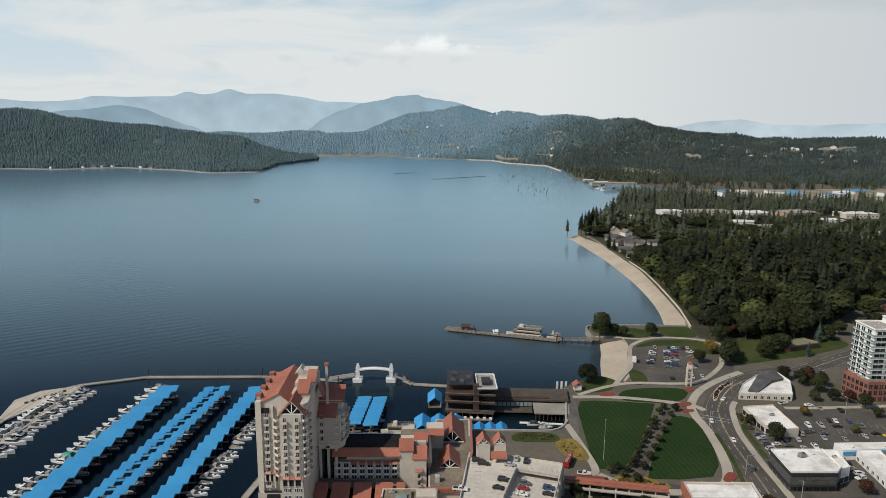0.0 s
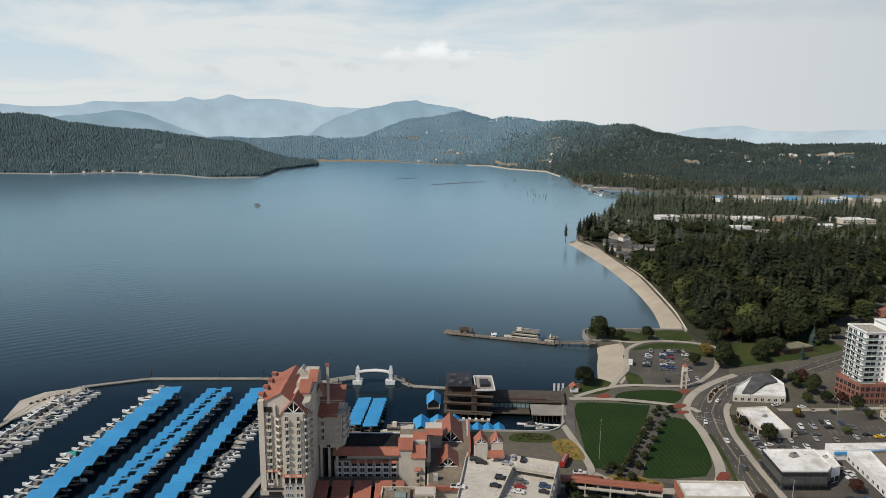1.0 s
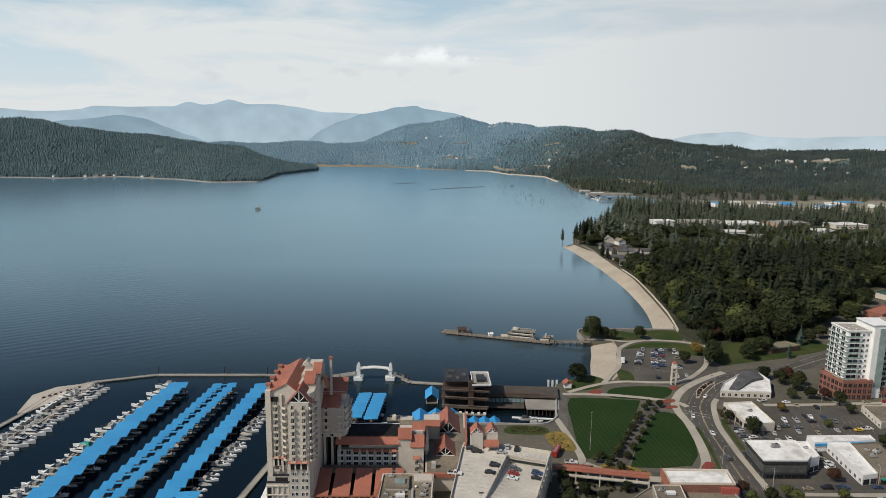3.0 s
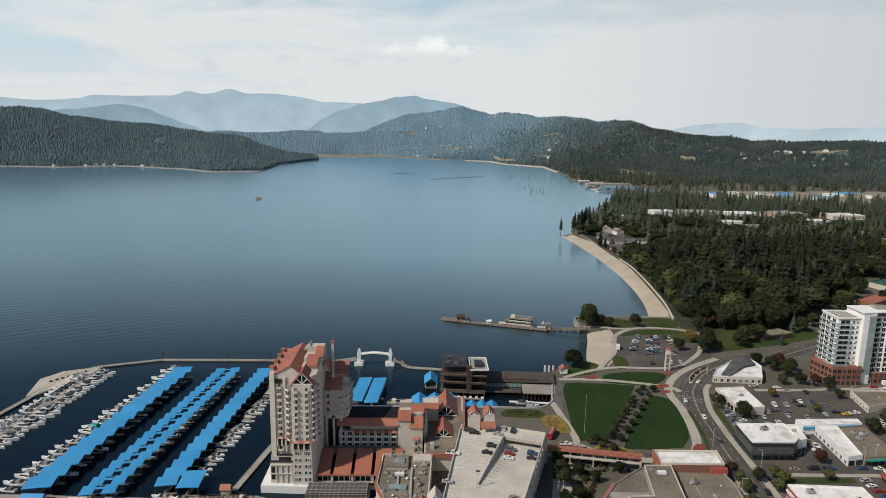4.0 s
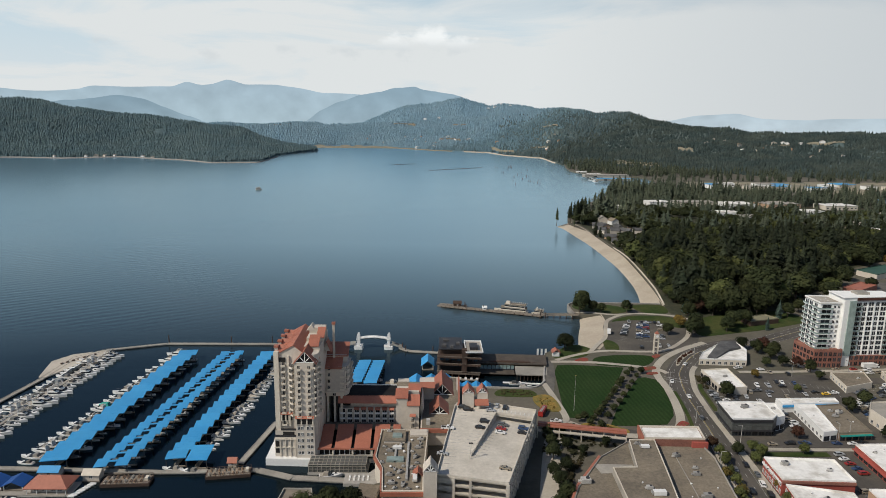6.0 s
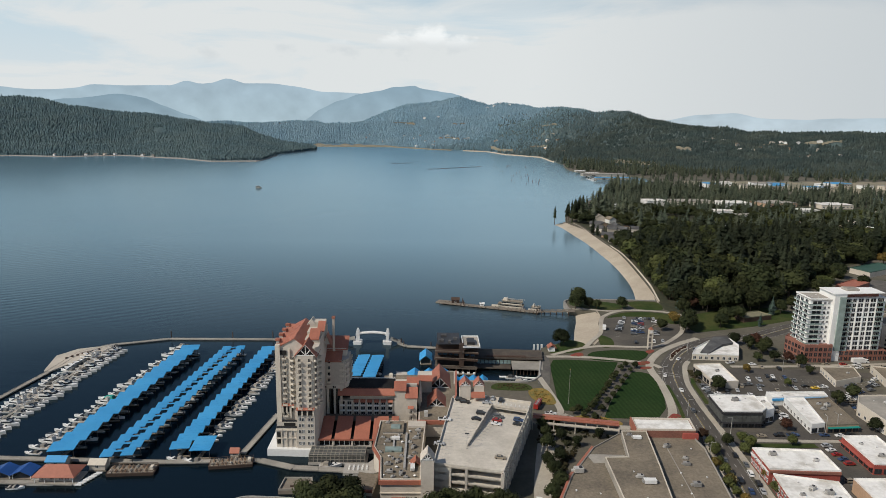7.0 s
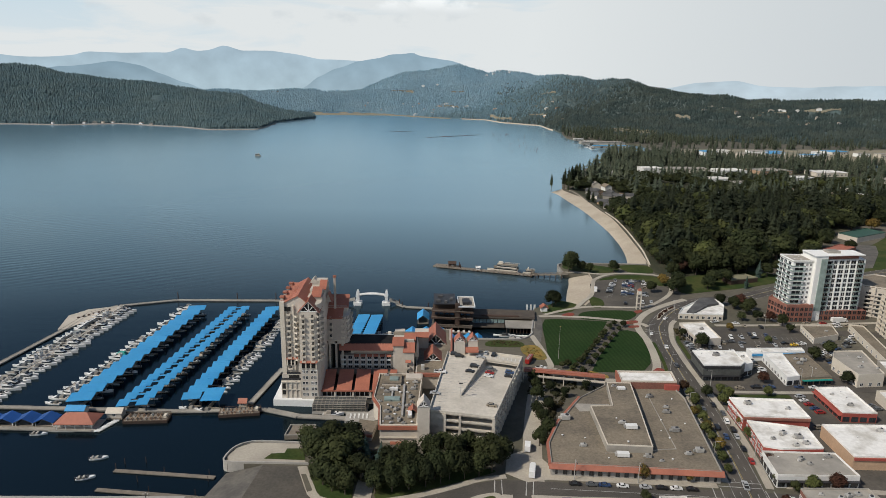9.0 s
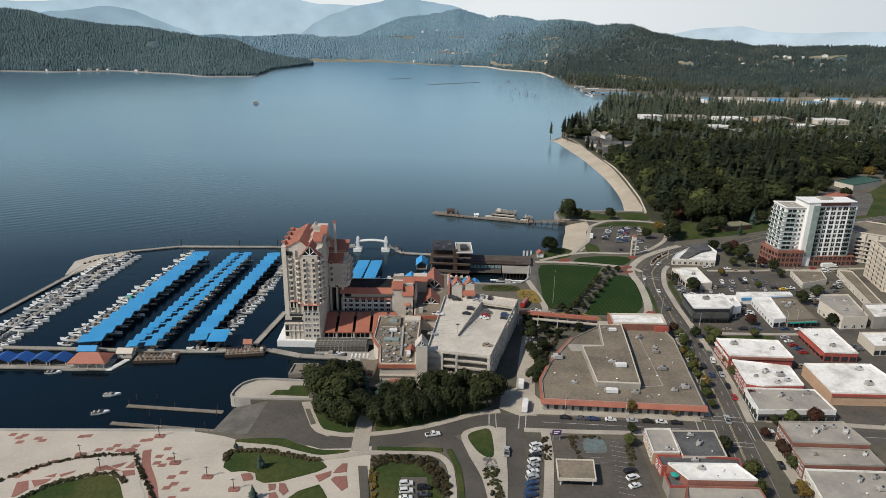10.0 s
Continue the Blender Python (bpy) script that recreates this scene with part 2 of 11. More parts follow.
M = {
    "earth": mat("earth", (0.085, 0.080, 0.058), 0.95, col2=(0.122, 0.108, 0.085), big=0.02, fine=0.4, bump=0.1),
    "asphalt": mat("asphalt", (0.064, 0.058, 0.051), 0.9, col2=(0.094, 0.084, 0.072), big=0.06, fine=1.5, var=0.2),
    "lot": mat("lot_asphalt", (0.068, 0.062, 0.053), 0.9, col2=(0.102, 0.090, 0.074), big=0.05, fine=0.9, var=0.22),
    "concrete": mat("concrete", (0.36, 0.34, 0.31), 0.85, col2=(0.28, 0.27, 0.25), big=0.06, fine=1.0, var=0.12),
    "pave": mat("pavement_concrete", (0.39, 0.355, 0.295), 0.85, col2=(0.31, 0.28, 0.235), big=0.07, fine=1.2, var=0.14),
    "deck": mat("deck_concrete", (0.55, 0.51, 0.445), 0.85, col2=(0.44, 0.405, 0.35), big=0.08, fine=0.8, var=0.12),
    "sand": mat("sand", (0.42, 0.365, 0.29), 0.95, col2=(0.35, 0.30, 0.235), big=0.04, fine=0.7, var=0.12, bump=0.08),
    "brickpave": mat("red_pavers", (0.26, 0.12, 0.095), 0.9, var=0.25, fine=2.5),
    "brick": mat("brick", (0.24, 0.105, 0.075), 0.9, col2=(0.19, 0.085, 0.065), var=0.25, fine=2.0, big=0.15, rand=0.1),
    "redwall": mat("red_painted_wall", (0.36, 0.085, 0.065), 0.8, var=0.15, rand=0.1),
    "tanwall": mat("tan_wall", (0.44, 0.30, 0.20), 0.85, var=0.12, rand=0.08),
    "stucco": mat("stucco", (0.52, 0.475, 0.415), 0.9, col2=(0.45, 0.405, 0.35), big=0.08, fine=0.8, var=0.08),
    "cream": mat("cream_wall", (0.58, 0.53, 0.45), 0.85, col2=(0.50, 0.45, 0.38), var=0.08),
    "white": mat("white_paint", (0.70, 0.70, 0.69), 0.6, col2=(0.62, 0.62, 0.61), big=0.1, var=0.06),
    "roofwhite": mat("white_membrane", (0.76, 0.745, 0.715), 0.7, col2=(0.50, 0.475, 0.43), big=0.12, fine=0.6, var=0.1, mix=(0.46, 0.66)),
    "roofgrey": mat("grey_membrane", (0.34, 0.315, 0.275), 0.85, col2=(0.235, 0.22, 0.195), big=0.08, fine=0.5, var=0.1),
    "rooftan": mat("gravel_roof", (0.205, 0.172, 0.128), 0.95, col2=(0.132, 0.112, 0.086), big=0.07, fine=0.9, var=0.28),
    "olive": mat("olive_roof", (0.21, 0.20, 0.13), 0.9, col2=(0.17, 0.16, 0.105), big=0.1, fine=0.6, var=0.12),
    "roofdark": mat("dark_roof", (0.060, 0.060, 0.062), 0.9, col2=(0.11, 0.11, 0.11), big=0.1, fine=0.6, var=0.2),
    "tile": mat("terracotta_metal", (0.345, 0.128, 0.082), 0.6, col2=(0.28, 0.105, 0.07), big=0.12, fine=1.0, var=0.1, rand=0.06),
    "blue": mat("blue_roof_metal", (0.040, 0.265, 0.55), 0.5, col2=(0.05, 0.29, 0.57), big=0.08, fine=0.4, var=0.05, rand=0.05),
    "glass": mat("window_glass", (0.030, 0.036, 0.042), 0.12, var=0.3, fine=0.35, rand=0.55, spec=0.7),
    "glassgreen": mat("green_glass", (0.20, 0.27, 0.265), 0.15, var=0.2, fine=0.3, spec=0.7),
    "glassdim": mat("balcony_glass", (0.26, 0.33, 0.31), 0.2, var=0.25, fine=0.3, spec=0.6),
    "slate": mat("dark_glazed_wall", (0.10, 0.105, 0.10), 0.35, var=0.3, fine=0.5, spec=0.5),
    "condo": mat("pale_render", (0.78, 0.78, 0.76), 0.7, col2=(0.72, 0.72, 0.70), big=0.1, var=0.06),
    "blackroof": mat("black_membrane", (0.016, 0.016, 0.017), 0.95, col2=(0.028, 0.028, 0.028), big=0.1, fine=0.6, var=0.2, spec=0.1),
    "boardgrey": mat("boardwalk_concrete", (0.31, 0.29, 0.255), 0.9, col2=(0.225, 0.21, 0.185), big=0.07, fine=1.0, var=0.15),
    # near-black base colour, used for the shade inside openings and recesses
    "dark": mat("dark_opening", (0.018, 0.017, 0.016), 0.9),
    "metal": mat("galvanised", (0.40, 0.39, 0.37), 0.55, 0.15, var=0.2, rand=0.35),
    "darkmetal": mat("dark_metal", (0.05, 0.05, 0.055), 0.5, 0.4),
    "darkdeck": mat("stained_deck", (0.085, 0.070, 0.056), 0.9, col2=(0.06, 0.05, 0.042), big=0.2, fine=2.0, var=0.2),
    "wood": mat("weathered_wood", (0.21, 0.18, 0.145), 0.9, col2=(0.155, 0.135, 0.11), big=0.2, fine=2.0, var=0.2),
    "brownwood": mat("brown_wood", (0.070, 0.043, 0.031), 0.85, col2=(0.05, 0.033, 0.025), var=0.2, fine=1.5),
    "rock": mat("rock", (0.27, 0.255, 0.235), 0.95, col2=(0.19, 0.18, 0.165), var=0.3, fine=0.9, big=0.2),
    "line": mat("road_paint", (0.46, 0.45, 0.43), 0.85, col2=(0.20, 0.195, 0.185), big=0.3, fine=2.0, var=0.2),
    "yellow": mat("yellow_paint", (0.42, 0.32, 0.10), 0.7),
    "bark": mat("bark", (0.085, 0.065, 0.05), 0.95, var=0.3, fine=3.0),
    "conifer": mat("conifer_needles", (0.036, 0.047, 0.029), 0.9, col2=(0.054, 0.063, 0.036), big=0.04, fine=0.35, var=0.4, rand=0.35, island=0.2, spec=0.15),
    "leaf": mat("broad_leaves", (0.029, 0.038, 0.016), 0.85, col2=(0.051, 0.058, 0.022), big=0.05, fine=0.3, var=0.25, rand=0.4, island=0.14, spec=0.2),
    "leafgold": mat("turning_leaves", (0.17, 0.115, 0.03), 0.85, col2=(0.12, 0.10, 0.03), var=0.3, rand=0.2, island=0.3, spec=0.2),
    "leafred": mat("red_leaves", (0.065, 0.028, 0.019), 0.85, col2=(0.05, 0.03, 0.018), var=0.3, island=0.3, spec=0.2),
    "shrub": mat("shrub_leaves", (0.042, 0.045, 0.021), 0.9, col2=(0.074, 0.056, 0.028), var=0.35, rand=0.4, island=0.3, spec=0.2),
    "flower": mat("red_flower_bed", (0.24, 0.035, 0.03), 0.9, col2=(0.12, 0.07, 0.03), big=0.6, fine=2.0, var=0.35, bump=0.1),
    "goldbed": mat("ochre_plant_bed", (0.26, 0.165, 0.035), 0.95, col2=(0.10, 0.10, 0.03), big=0.25, fine=1.5, var=0.35, bump=0.15),
    # distance haze mixed into the far foliage colours, bluer and paler step by step
    "farwood": mat("far_hazed_conifers", (0.078, 0.110, 0.108), 0.95, col2=(0.116, 0.142, 0.126), big=0.010, fine=0.05, var=0.3, island=0.14, spec=0.05),
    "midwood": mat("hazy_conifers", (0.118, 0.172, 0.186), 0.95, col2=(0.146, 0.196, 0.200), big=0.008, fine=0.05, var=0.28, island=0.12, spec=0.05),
    "hazewood": mat("distant_hazed_conifers", (0.180, 0.285, 0.338), 0.95, col2=(0.214, 0.315, 0.350), big=0.006, fine=0.05, var=0.25, island=0.12, spec=0.05),
    "bluehazewood": mat("remote_hazed_conifers", (0.265, 0.405, 0.495), 0.95, col2=(0.300, 0.435, 0.515), big=0.006, fine=0.05, var=0.15, island=0.1, spec=0.05),
    "headwood": mat("headland_hazed_conifers", (0.165, 0.246, 0.272), 0.95, col2=(0.202, 0.278, 0.290), big=0.010, fine=0.05, var=0.25, island=0.12, spec=0.05),
    "fargreen": mat("far_hazed_hillside", (0.082, 0.115, 0.116), 0.95, col2=(0.112, 0.138, 0.13), big=0.008, fine=0.04, var=0.3, spec=0.05),
    "goldgrass": mat("dry_grass", (0.25, 0.22, 0.155), 0.95, col2=(0.17, 0.165, 0.12), big=0.02, fine=0.1, var=0.2),
    "plaza": mat("plaza_concrete", (0.47, 0.425, 0.36), 0.85, col2=(0.40, 0.36, 0.305), big=0.06, fine=1.0, var=0.08),
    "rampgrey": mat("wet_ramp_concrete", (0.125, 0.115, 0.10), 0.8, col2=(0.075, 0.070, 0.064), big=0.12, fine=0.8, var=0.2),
    "royal": mat("royal_blue_roof", (0.02, 0.085, 0.30), 0.5, var=0.08, rand=0.08),
    "hull": mat("white_gelcoat", (0.70, 0.70, 0.69), 0.25, var=0.04, rand=0.06, spec=0.5),
    "boatdeck": mat("boat_deck", (0.44, 0.40, 0.35), 0.6, var=0.1, rand=0.15),
    "canvas": mat("boat_canvas", (0.25, 0.225, 0.19), 0.8, col2=(0.06, 0.085, 0.105), big=0.06, var=0.1, rand=0.8),
    "tarp": mat("teal_tarp", (0.02, 0.28, 0.24), 0.7),
    "tyre": mat("rubber", (0.02, 0.02, 0.02), 0.8),
}


def leafy(m, share):
    """Lets part of the light through needles and leaves."""
    nt = m.node_tree
    b = nt.nodes["Principled BSDF"]
    thin = nt.nodes.new("ShaderNodeBsdfTranslucent")
    nt.links.new(b.inputs["Base Color"].links[0].from_socket, thin.inputs["Color"])
    both = nt.nodes.new("ShaderNodeMixShader")
    both.inputs[0].default_value = share
    nt.links.new(b.outputs[0], both.inputs[1])
    nt.links.new(thin.outputs[0], both.inputs[2])
    nt.links.new(both.outputs[0], nt.nodes["Material Output"].inputs["Surface"])


for key, share in (("headwood", 0.6), ("farwood", 0.55), ("midwood", 0.5), ("hazewood", 0.5), ("bluehazewood", 0.5), ("leaf", 0.35), ("conifer", 0.4), ("leafgold", 0.25), ("leafred", 0.25)):
    leafy(M[key], share)


def lawn_mat(name, angle, width):
    """Mown grass: two greens in stripes that run at an angle, with worn patches."""
    m = mat(name, (0.0165, 0.037, 0.010), 0.95, col2=(0.024, 0.044, 0.013), big=0.03, fine=0.9, var=0.22, bump=0.05, spec=0.1)
    nt = m.node_tree
    geo = nt.nodes.new("ShaderNodeNewGeometry")
    mp = nt.nodes.new("ShaderNodeMapping")
    mp.inputs["Rotation"].default_value = (0, 0, radians(angle))
    nt.links.new(geo.outputs["Position"], mp.inputs["Vector"])
    w = nt.nodes.new("ShaderNodeTexWave")
    w.inputs["Scale"].default_value = 0.314 / width
    w.inputs["Distortion"].default_value = 0.6
    nt.links.new(mp.outputs[0], w.inputs["Vector"])
    r = nt.nodes.new("ShaderNodeMapRange")
    for k, v in (("From Min", 0.35), ("From Max", 0.65), ("To Min", 0.89), ("To Max", 1.10)):
        r.inputs[k].default_value = v
    nt.links.new(w.outputs["Fac"], r.inputs["Value"])
    b = nt.nodes["Principled BSDF"]
    old = b.inputs["Base Color"].links[0].from_socket
    s = nt.nodes.new("ShaderNodeVectorMath")
    s.operation = "SCALE"
    nt.links.new(old, s.inputs[0])
    nt.links.new(r.outputs[0], s.inputs["Scale"])
    nt.links.new(s.outputs[0], b.inputs["Base Color"])
    return m


M["lawn"] = lawn_mat("mown_lawn", -6, 2.4)
M["grass"] = mat("grass", (0.032, 0.052, 0.015), 0.95, col2=(0.066, 0.072, 0.025), big=0.06, fine=0.8, var=0.25, bump=0.05, spec=0.1)


def water_mat():
    m = bpy.data.materials.new("lake_water")
    m.use_nodes = True
    nt = m.node_tree
    # deep blue-green body under a mirror-like skin
    b = nt.nodes["Principled BSDF"]
    b.inputs["Roughness"].default_value = 0.6
    b.inputs["Specular IOR Level"].default_value = 0.0
    skin = nt.nodes.new("ShaderNodeBsdfGlossy")
    skin.inputs["Color"].default_value = (0.66, 0.88, 1.0, 1)
    skin.inputs["Roughness"].default_value = 0.17
    fres = nt.nodes.new("ShaderNodeFresnel")
    fres.inputs["IOR"].default_value = 1.33
    both = nt.nodes.new("ShaderNodeMixShader")
    nt.links.new(fres.outputs[0], both.inputs[0])
    nt.links.new(b.outputs[0], both.inputs[1])
    nt.links.new(skin.outputs[0], both.inputs[2])
    nt.links.new(both.outputs[0], nt.nodes["Material Output"].inputs["Surface"])
    geo = nt.nodes.new("ShaderNodeNewGeometry")
    mp = nt.nodes.new("ShaderNodeMapping")
    mp.inputs["Scale"].default_value = (0.45, 1.0, 1.0)
    mp.inputs["Rotation"].default_value = (0, 0, radians(14))
    nt.links.new(geo.outputs["Position"], mp.inputs["Vector"])
    hs = []
    for scale, detail, amount in ((0.15, 2.0, 0.15), (0.5, 2.0, 0.10)):
        n = nt.nodes.new("ShaderNodeTexNoise")
        n.inputs["Scale"].default_value, n.inputs["Detail"].default_value = scale, detail
        nt.links.new(mp.outputs[0], n.inputs["Vector"])
        k = nt.nodes.new("ShaderNodeMath")
        k.operation = "MULTIPLY"
        k.inputs[1].default_value = amount
        nt.links.new(n.outputs["Fac"], k.inputs[0])
        hs.append(k)
    add = nt.nodes.new("ShaderNodeMath")
    nt.links.new(hs[0].outputs[0], add.inputs[0])
    nt.links.new(hs[1].outputs[0], add.inputs[1])
    # dark sheltered harbour water; farther out, sky sheen and haze painted into the body
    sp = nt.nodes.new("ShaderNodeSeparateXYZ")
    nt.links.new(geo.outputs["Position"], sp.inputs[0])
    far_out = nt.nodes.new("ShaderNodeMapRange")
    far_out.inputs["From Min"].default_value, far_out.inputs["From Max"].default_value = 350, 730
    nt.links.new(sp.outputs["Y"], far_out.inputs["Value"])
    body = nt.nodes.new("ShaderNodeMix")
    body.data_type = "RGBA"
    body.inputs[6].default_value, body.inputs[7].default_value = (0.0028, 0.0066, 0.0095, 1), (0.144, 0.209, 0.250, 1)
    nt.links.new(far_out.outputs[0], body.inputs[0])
    # body colour scaled brighter eastwards for the shallows, with sheen and haze painted in
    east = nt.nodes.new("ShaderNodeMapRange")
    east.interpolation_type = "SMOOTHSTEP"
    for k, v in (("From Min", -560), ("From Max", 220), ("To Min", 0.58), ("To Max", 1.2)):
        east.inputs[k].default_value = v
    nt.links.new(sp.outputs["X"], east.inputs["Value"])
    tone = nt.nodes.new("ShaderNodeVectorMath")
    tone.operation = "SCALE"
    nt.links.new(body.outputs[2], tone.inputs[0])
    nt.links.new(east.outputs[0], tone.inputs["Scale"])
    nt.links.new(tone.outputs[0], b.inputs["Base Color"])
    # long crossing wavelets in the open western water
    mp3 = nt.nodes.new("ShaderNodeMapping")
    mp3.inputs["Rotation"].default_value = (0, 0, radians(58))
    nt.links.new(geo.outputs["Position"], mp3.inputs["Vector"])
    wav = nt.nodes.new("ShaderNodeTexWave")
    for k, v in (("Scale", 0.036), ("Distortion", 5.0), ("Detail", 2.0), ("Detail Scale", 0.25)):
        wav.inputs[k].default_value = v
    nt.links.new(mp3.outputs[0], wav.inputs["Vector"])
    west = nt.nodes.new("ShaderNodeMapRange")
    west.interpolation_type = "SMOOTHSTEP"
    for k, v in (("From Min", -60), ("From Max", -200), ("To Min", 0.0), ("To Max", 0.09)):
        west.inputs[k].default_value = v
    nt.links.new(sp.outputs["X"], west.inputs["Value"])
    lake = nt.nodes.new("ShaderNodeMapRange")
    lake.interpolation_type = "SMOOTHSTEP"
    for k, v in (("From Min", 760), ("From Max", 470), ("To Min", 0.0), ("To Max", 1.0)):
        lake.inputs[k].default_value = v
    nt.links.new(sp.outputs["Y"], lake.inputs["Value"])
    outside = nt.nodes.new("ShaderNodeMapRange")
    outside.interpolation_type = "SMOOTHSTEP"
    for k, v in (("From Min", 380), ("From Max", 440), ("To Min", 0.0), ("To Max", 1.0)):
        outside.inputs[k].default_value = v
    nt.links.new(sp.outputs["Y"], outside.inputs["Value"])
    both_ways = nt.nodes.new("ShaderNodeMath")
    both_ways.operation = "MULTIPLY"
    nt.links.new(west.outputs[0], both_ways.inputs[0])
    nt.links.new(outside.outputs[0], both_ways.inputs[1])
    wm = nt.nodes.new("ShaderNodeMath")
    wm.operation = "MULTIPLY"
    nt.links.new(both_ways.outputs[0], wm.inputs[0])
    nt.links.new(lake.outputs[0], wm.inputs[1])
    ww = nt.nodes.new("ShaderNodeMath")
    ww.operation = "MULTIPLY_ADD"
    nt.links.new(wav.outputs["Fac"], ww.inputs[0])
    nt.links.new(wm.outputs[0], ww.inputs[1])
    nt.links.new(add.outputs[0], ww.inputs[2])
    # long smooth slicks between ruffled water
    mp2 = nt.nodes.new("ShaderNodeMapping")
    mp2.inputs["Scale"].default_value = (0.0016, 0.006, 1.0)
    nt.links.new(geo.outputs["Position"], mp2.inputs["Vector"])
    n3 = nt.nodes.new("ShaderNodeTexNoise")
    n3.inputs["Scale"].default_value, n3.inputs["Detail"].default_value = 1.0, 5.0
    nt.links.new(mp2.outputs[0], n3.inputs["Vector"])
    r3 = nt.nodes.new("ShaderNodeMapRange")
    for k, v in (("From Min", 0.38), ("From Max", 0.62), ("To Min", 0.3), ("To Max", 1.0)):
        r3.inputs[k].default_value = v
    nt.links.new(n3.outputs["Fac"], r3.inputs["Value"])
    bp = nt.nodes.new("ShaderNodeBump")
    bp.inputs["Distance"].default_value = 0.6
    nt.links.new(r3.outputs[0], bp.inputs["Strength"])
    nt.links.new(ww.outputs[0], bp.inputs["Height"])
    nt.links.new(bp.outputs[0], skin.inputs["Normal"])
    nt.links.new(bp.outputs[0], fres.inputs["Normal"])
    return m


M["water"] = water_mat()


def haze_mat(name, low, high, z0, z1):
    """A far mountain range: a plain glowing backdrop, summer haze painted in, paler below."""
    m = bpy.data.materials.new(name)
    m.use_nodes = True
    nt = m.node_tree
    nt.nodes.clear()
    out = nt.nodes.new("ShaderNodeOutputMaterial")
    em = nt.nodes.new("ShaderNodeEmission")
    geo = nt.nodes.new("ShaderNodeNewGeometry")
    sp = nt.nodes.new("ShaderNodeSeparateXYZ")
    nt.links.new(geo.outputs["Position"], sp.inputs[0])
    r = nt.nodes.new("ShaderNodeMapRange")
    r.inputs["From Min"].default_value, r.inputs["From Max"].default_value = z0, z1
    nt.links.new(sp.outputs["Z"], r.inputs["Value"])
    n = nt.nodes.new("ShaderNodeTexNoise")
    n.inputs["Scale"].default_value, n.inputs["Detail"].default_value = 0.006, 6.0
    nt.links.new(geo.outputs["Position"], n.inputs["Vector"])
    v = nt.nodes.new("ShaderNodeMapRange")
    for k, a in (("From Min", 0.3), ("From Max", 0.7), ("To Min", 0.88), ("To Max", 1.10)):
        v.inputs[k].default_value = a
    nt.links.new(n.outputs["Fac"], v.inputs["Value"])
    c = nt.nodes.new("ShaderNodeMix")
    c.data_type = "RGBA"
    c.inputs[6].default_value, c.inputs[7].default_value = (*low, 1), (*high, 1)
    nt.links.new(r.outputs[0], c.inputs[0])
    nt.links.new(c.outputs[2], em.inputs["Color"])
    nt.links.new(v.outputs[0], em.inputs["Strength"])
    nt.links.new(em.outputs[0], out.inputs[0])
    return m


M["roofgreen"] = mat("green_metal_roof", (0.035, 0.085, 0.06), 0.5, col2=(0.05, 0.10, 0.075), big=0.2, fine=1.0, var=0.2)
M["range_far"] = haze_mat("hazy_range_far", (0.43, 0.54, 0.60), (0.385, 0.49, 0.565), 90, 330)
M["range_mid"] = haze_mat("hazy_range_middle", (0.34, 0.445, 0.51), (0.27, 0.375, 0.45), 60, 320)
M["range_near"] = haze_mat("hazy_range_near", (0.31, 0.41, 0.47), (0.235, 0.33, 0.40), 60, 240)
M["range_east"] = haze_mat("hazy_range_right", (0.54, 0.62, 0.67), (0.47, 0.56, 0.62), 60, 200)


# ---------------------------------------------------------------- building helpers
def quad_box(bm, x0, y0, z0, x1, y1, z1, m=None):
    """A box from corner to corner, in the local frame m."""
    vs = [bm.verts.new((m @ Vector(p)) if m else p) for p in (
        (x0, y0, z0), (x1, y0, z0), (x1, y1, z0), (x0, y1, z0), (x0, y0, z1), (x1, y0, z1), (x1, y1, z1), (x0, y1, z1))]
    for f in ((0, 3, 2, 1), (4, 5, 6, 7), (0, 1, 5, 4), (1, 2, 6, 5), (2, 3, 7, 6), (3, 0, 4, 7)):
        bm.faces.new([vs[i] for i in f])
    return vs


def box(x0, y0, z0, x1, y1, z1):
    bm = bmesh.new()
    quad_box(bm, x0, y0, z0, x1, y1, z1)
    return bm


def boxes(rows):
    bm = bmesh.new()
    for r in rows:
        quad_box(bm, *r)
    return bm


def ccw(pts):
    a = sum(p[0] * q[1] - q[0] * p[1] for p, q in zip(pts, pts[1:] + pts[:1]))
    return list(pts) if a > 0 else list(pts)[::-1]


def prism_into(bm, pts, z0, z1):
    pts = ccw(list(pts))
    lo = [bm.verts.new((p[0], p[1], z0)) for p in pts]
    hi = [bm.verts.new((p[0], p[1], z1)) for p in pts]
    n = len(pts)
    for i in range(n):
        bm.faces.new((lo[i], lo[(i + 1) % n], hi[(i + 1) % n], hi[i]))
    for ring in (hi, lo[::-1]):
        f = bm.faces.new(ring)
        if n > 4:
            bmesh.ops.triangulate(bm, faces=[f])
    return bm


def prism(pts, z0, z1):
    return prism_into(bmesh.new(), pts, z0, z1)


def link(name, bm, material, parent=None, label="", m=None):
    me = bpy.data.meshes.new(name)
    bmesh.ops.remove_doubles(bm, verts=bm.verts, dist=0.0005)
    bmesh.ops.recalc_face_normals(bm, faces=bm.faces)
    bm.to_mesh(me)
    bm.free()
    me.materials.append(material)
    ob = new(name, me)
    if parent:
        ob.parent = parent
    if m:
        ob.matrix_basis = m
    if label:
        ob["label"] = label
    return ob


def part(name, bm, material, parent, label="", m=None):
    return link(name, bm, material, parent, label, m)


def again(name, ob, parent, m):
    """One more piece on the same mesh."""
    o = new(name, ob.data)
    o.parent = parent
    o.matrix_basis = m
    return o


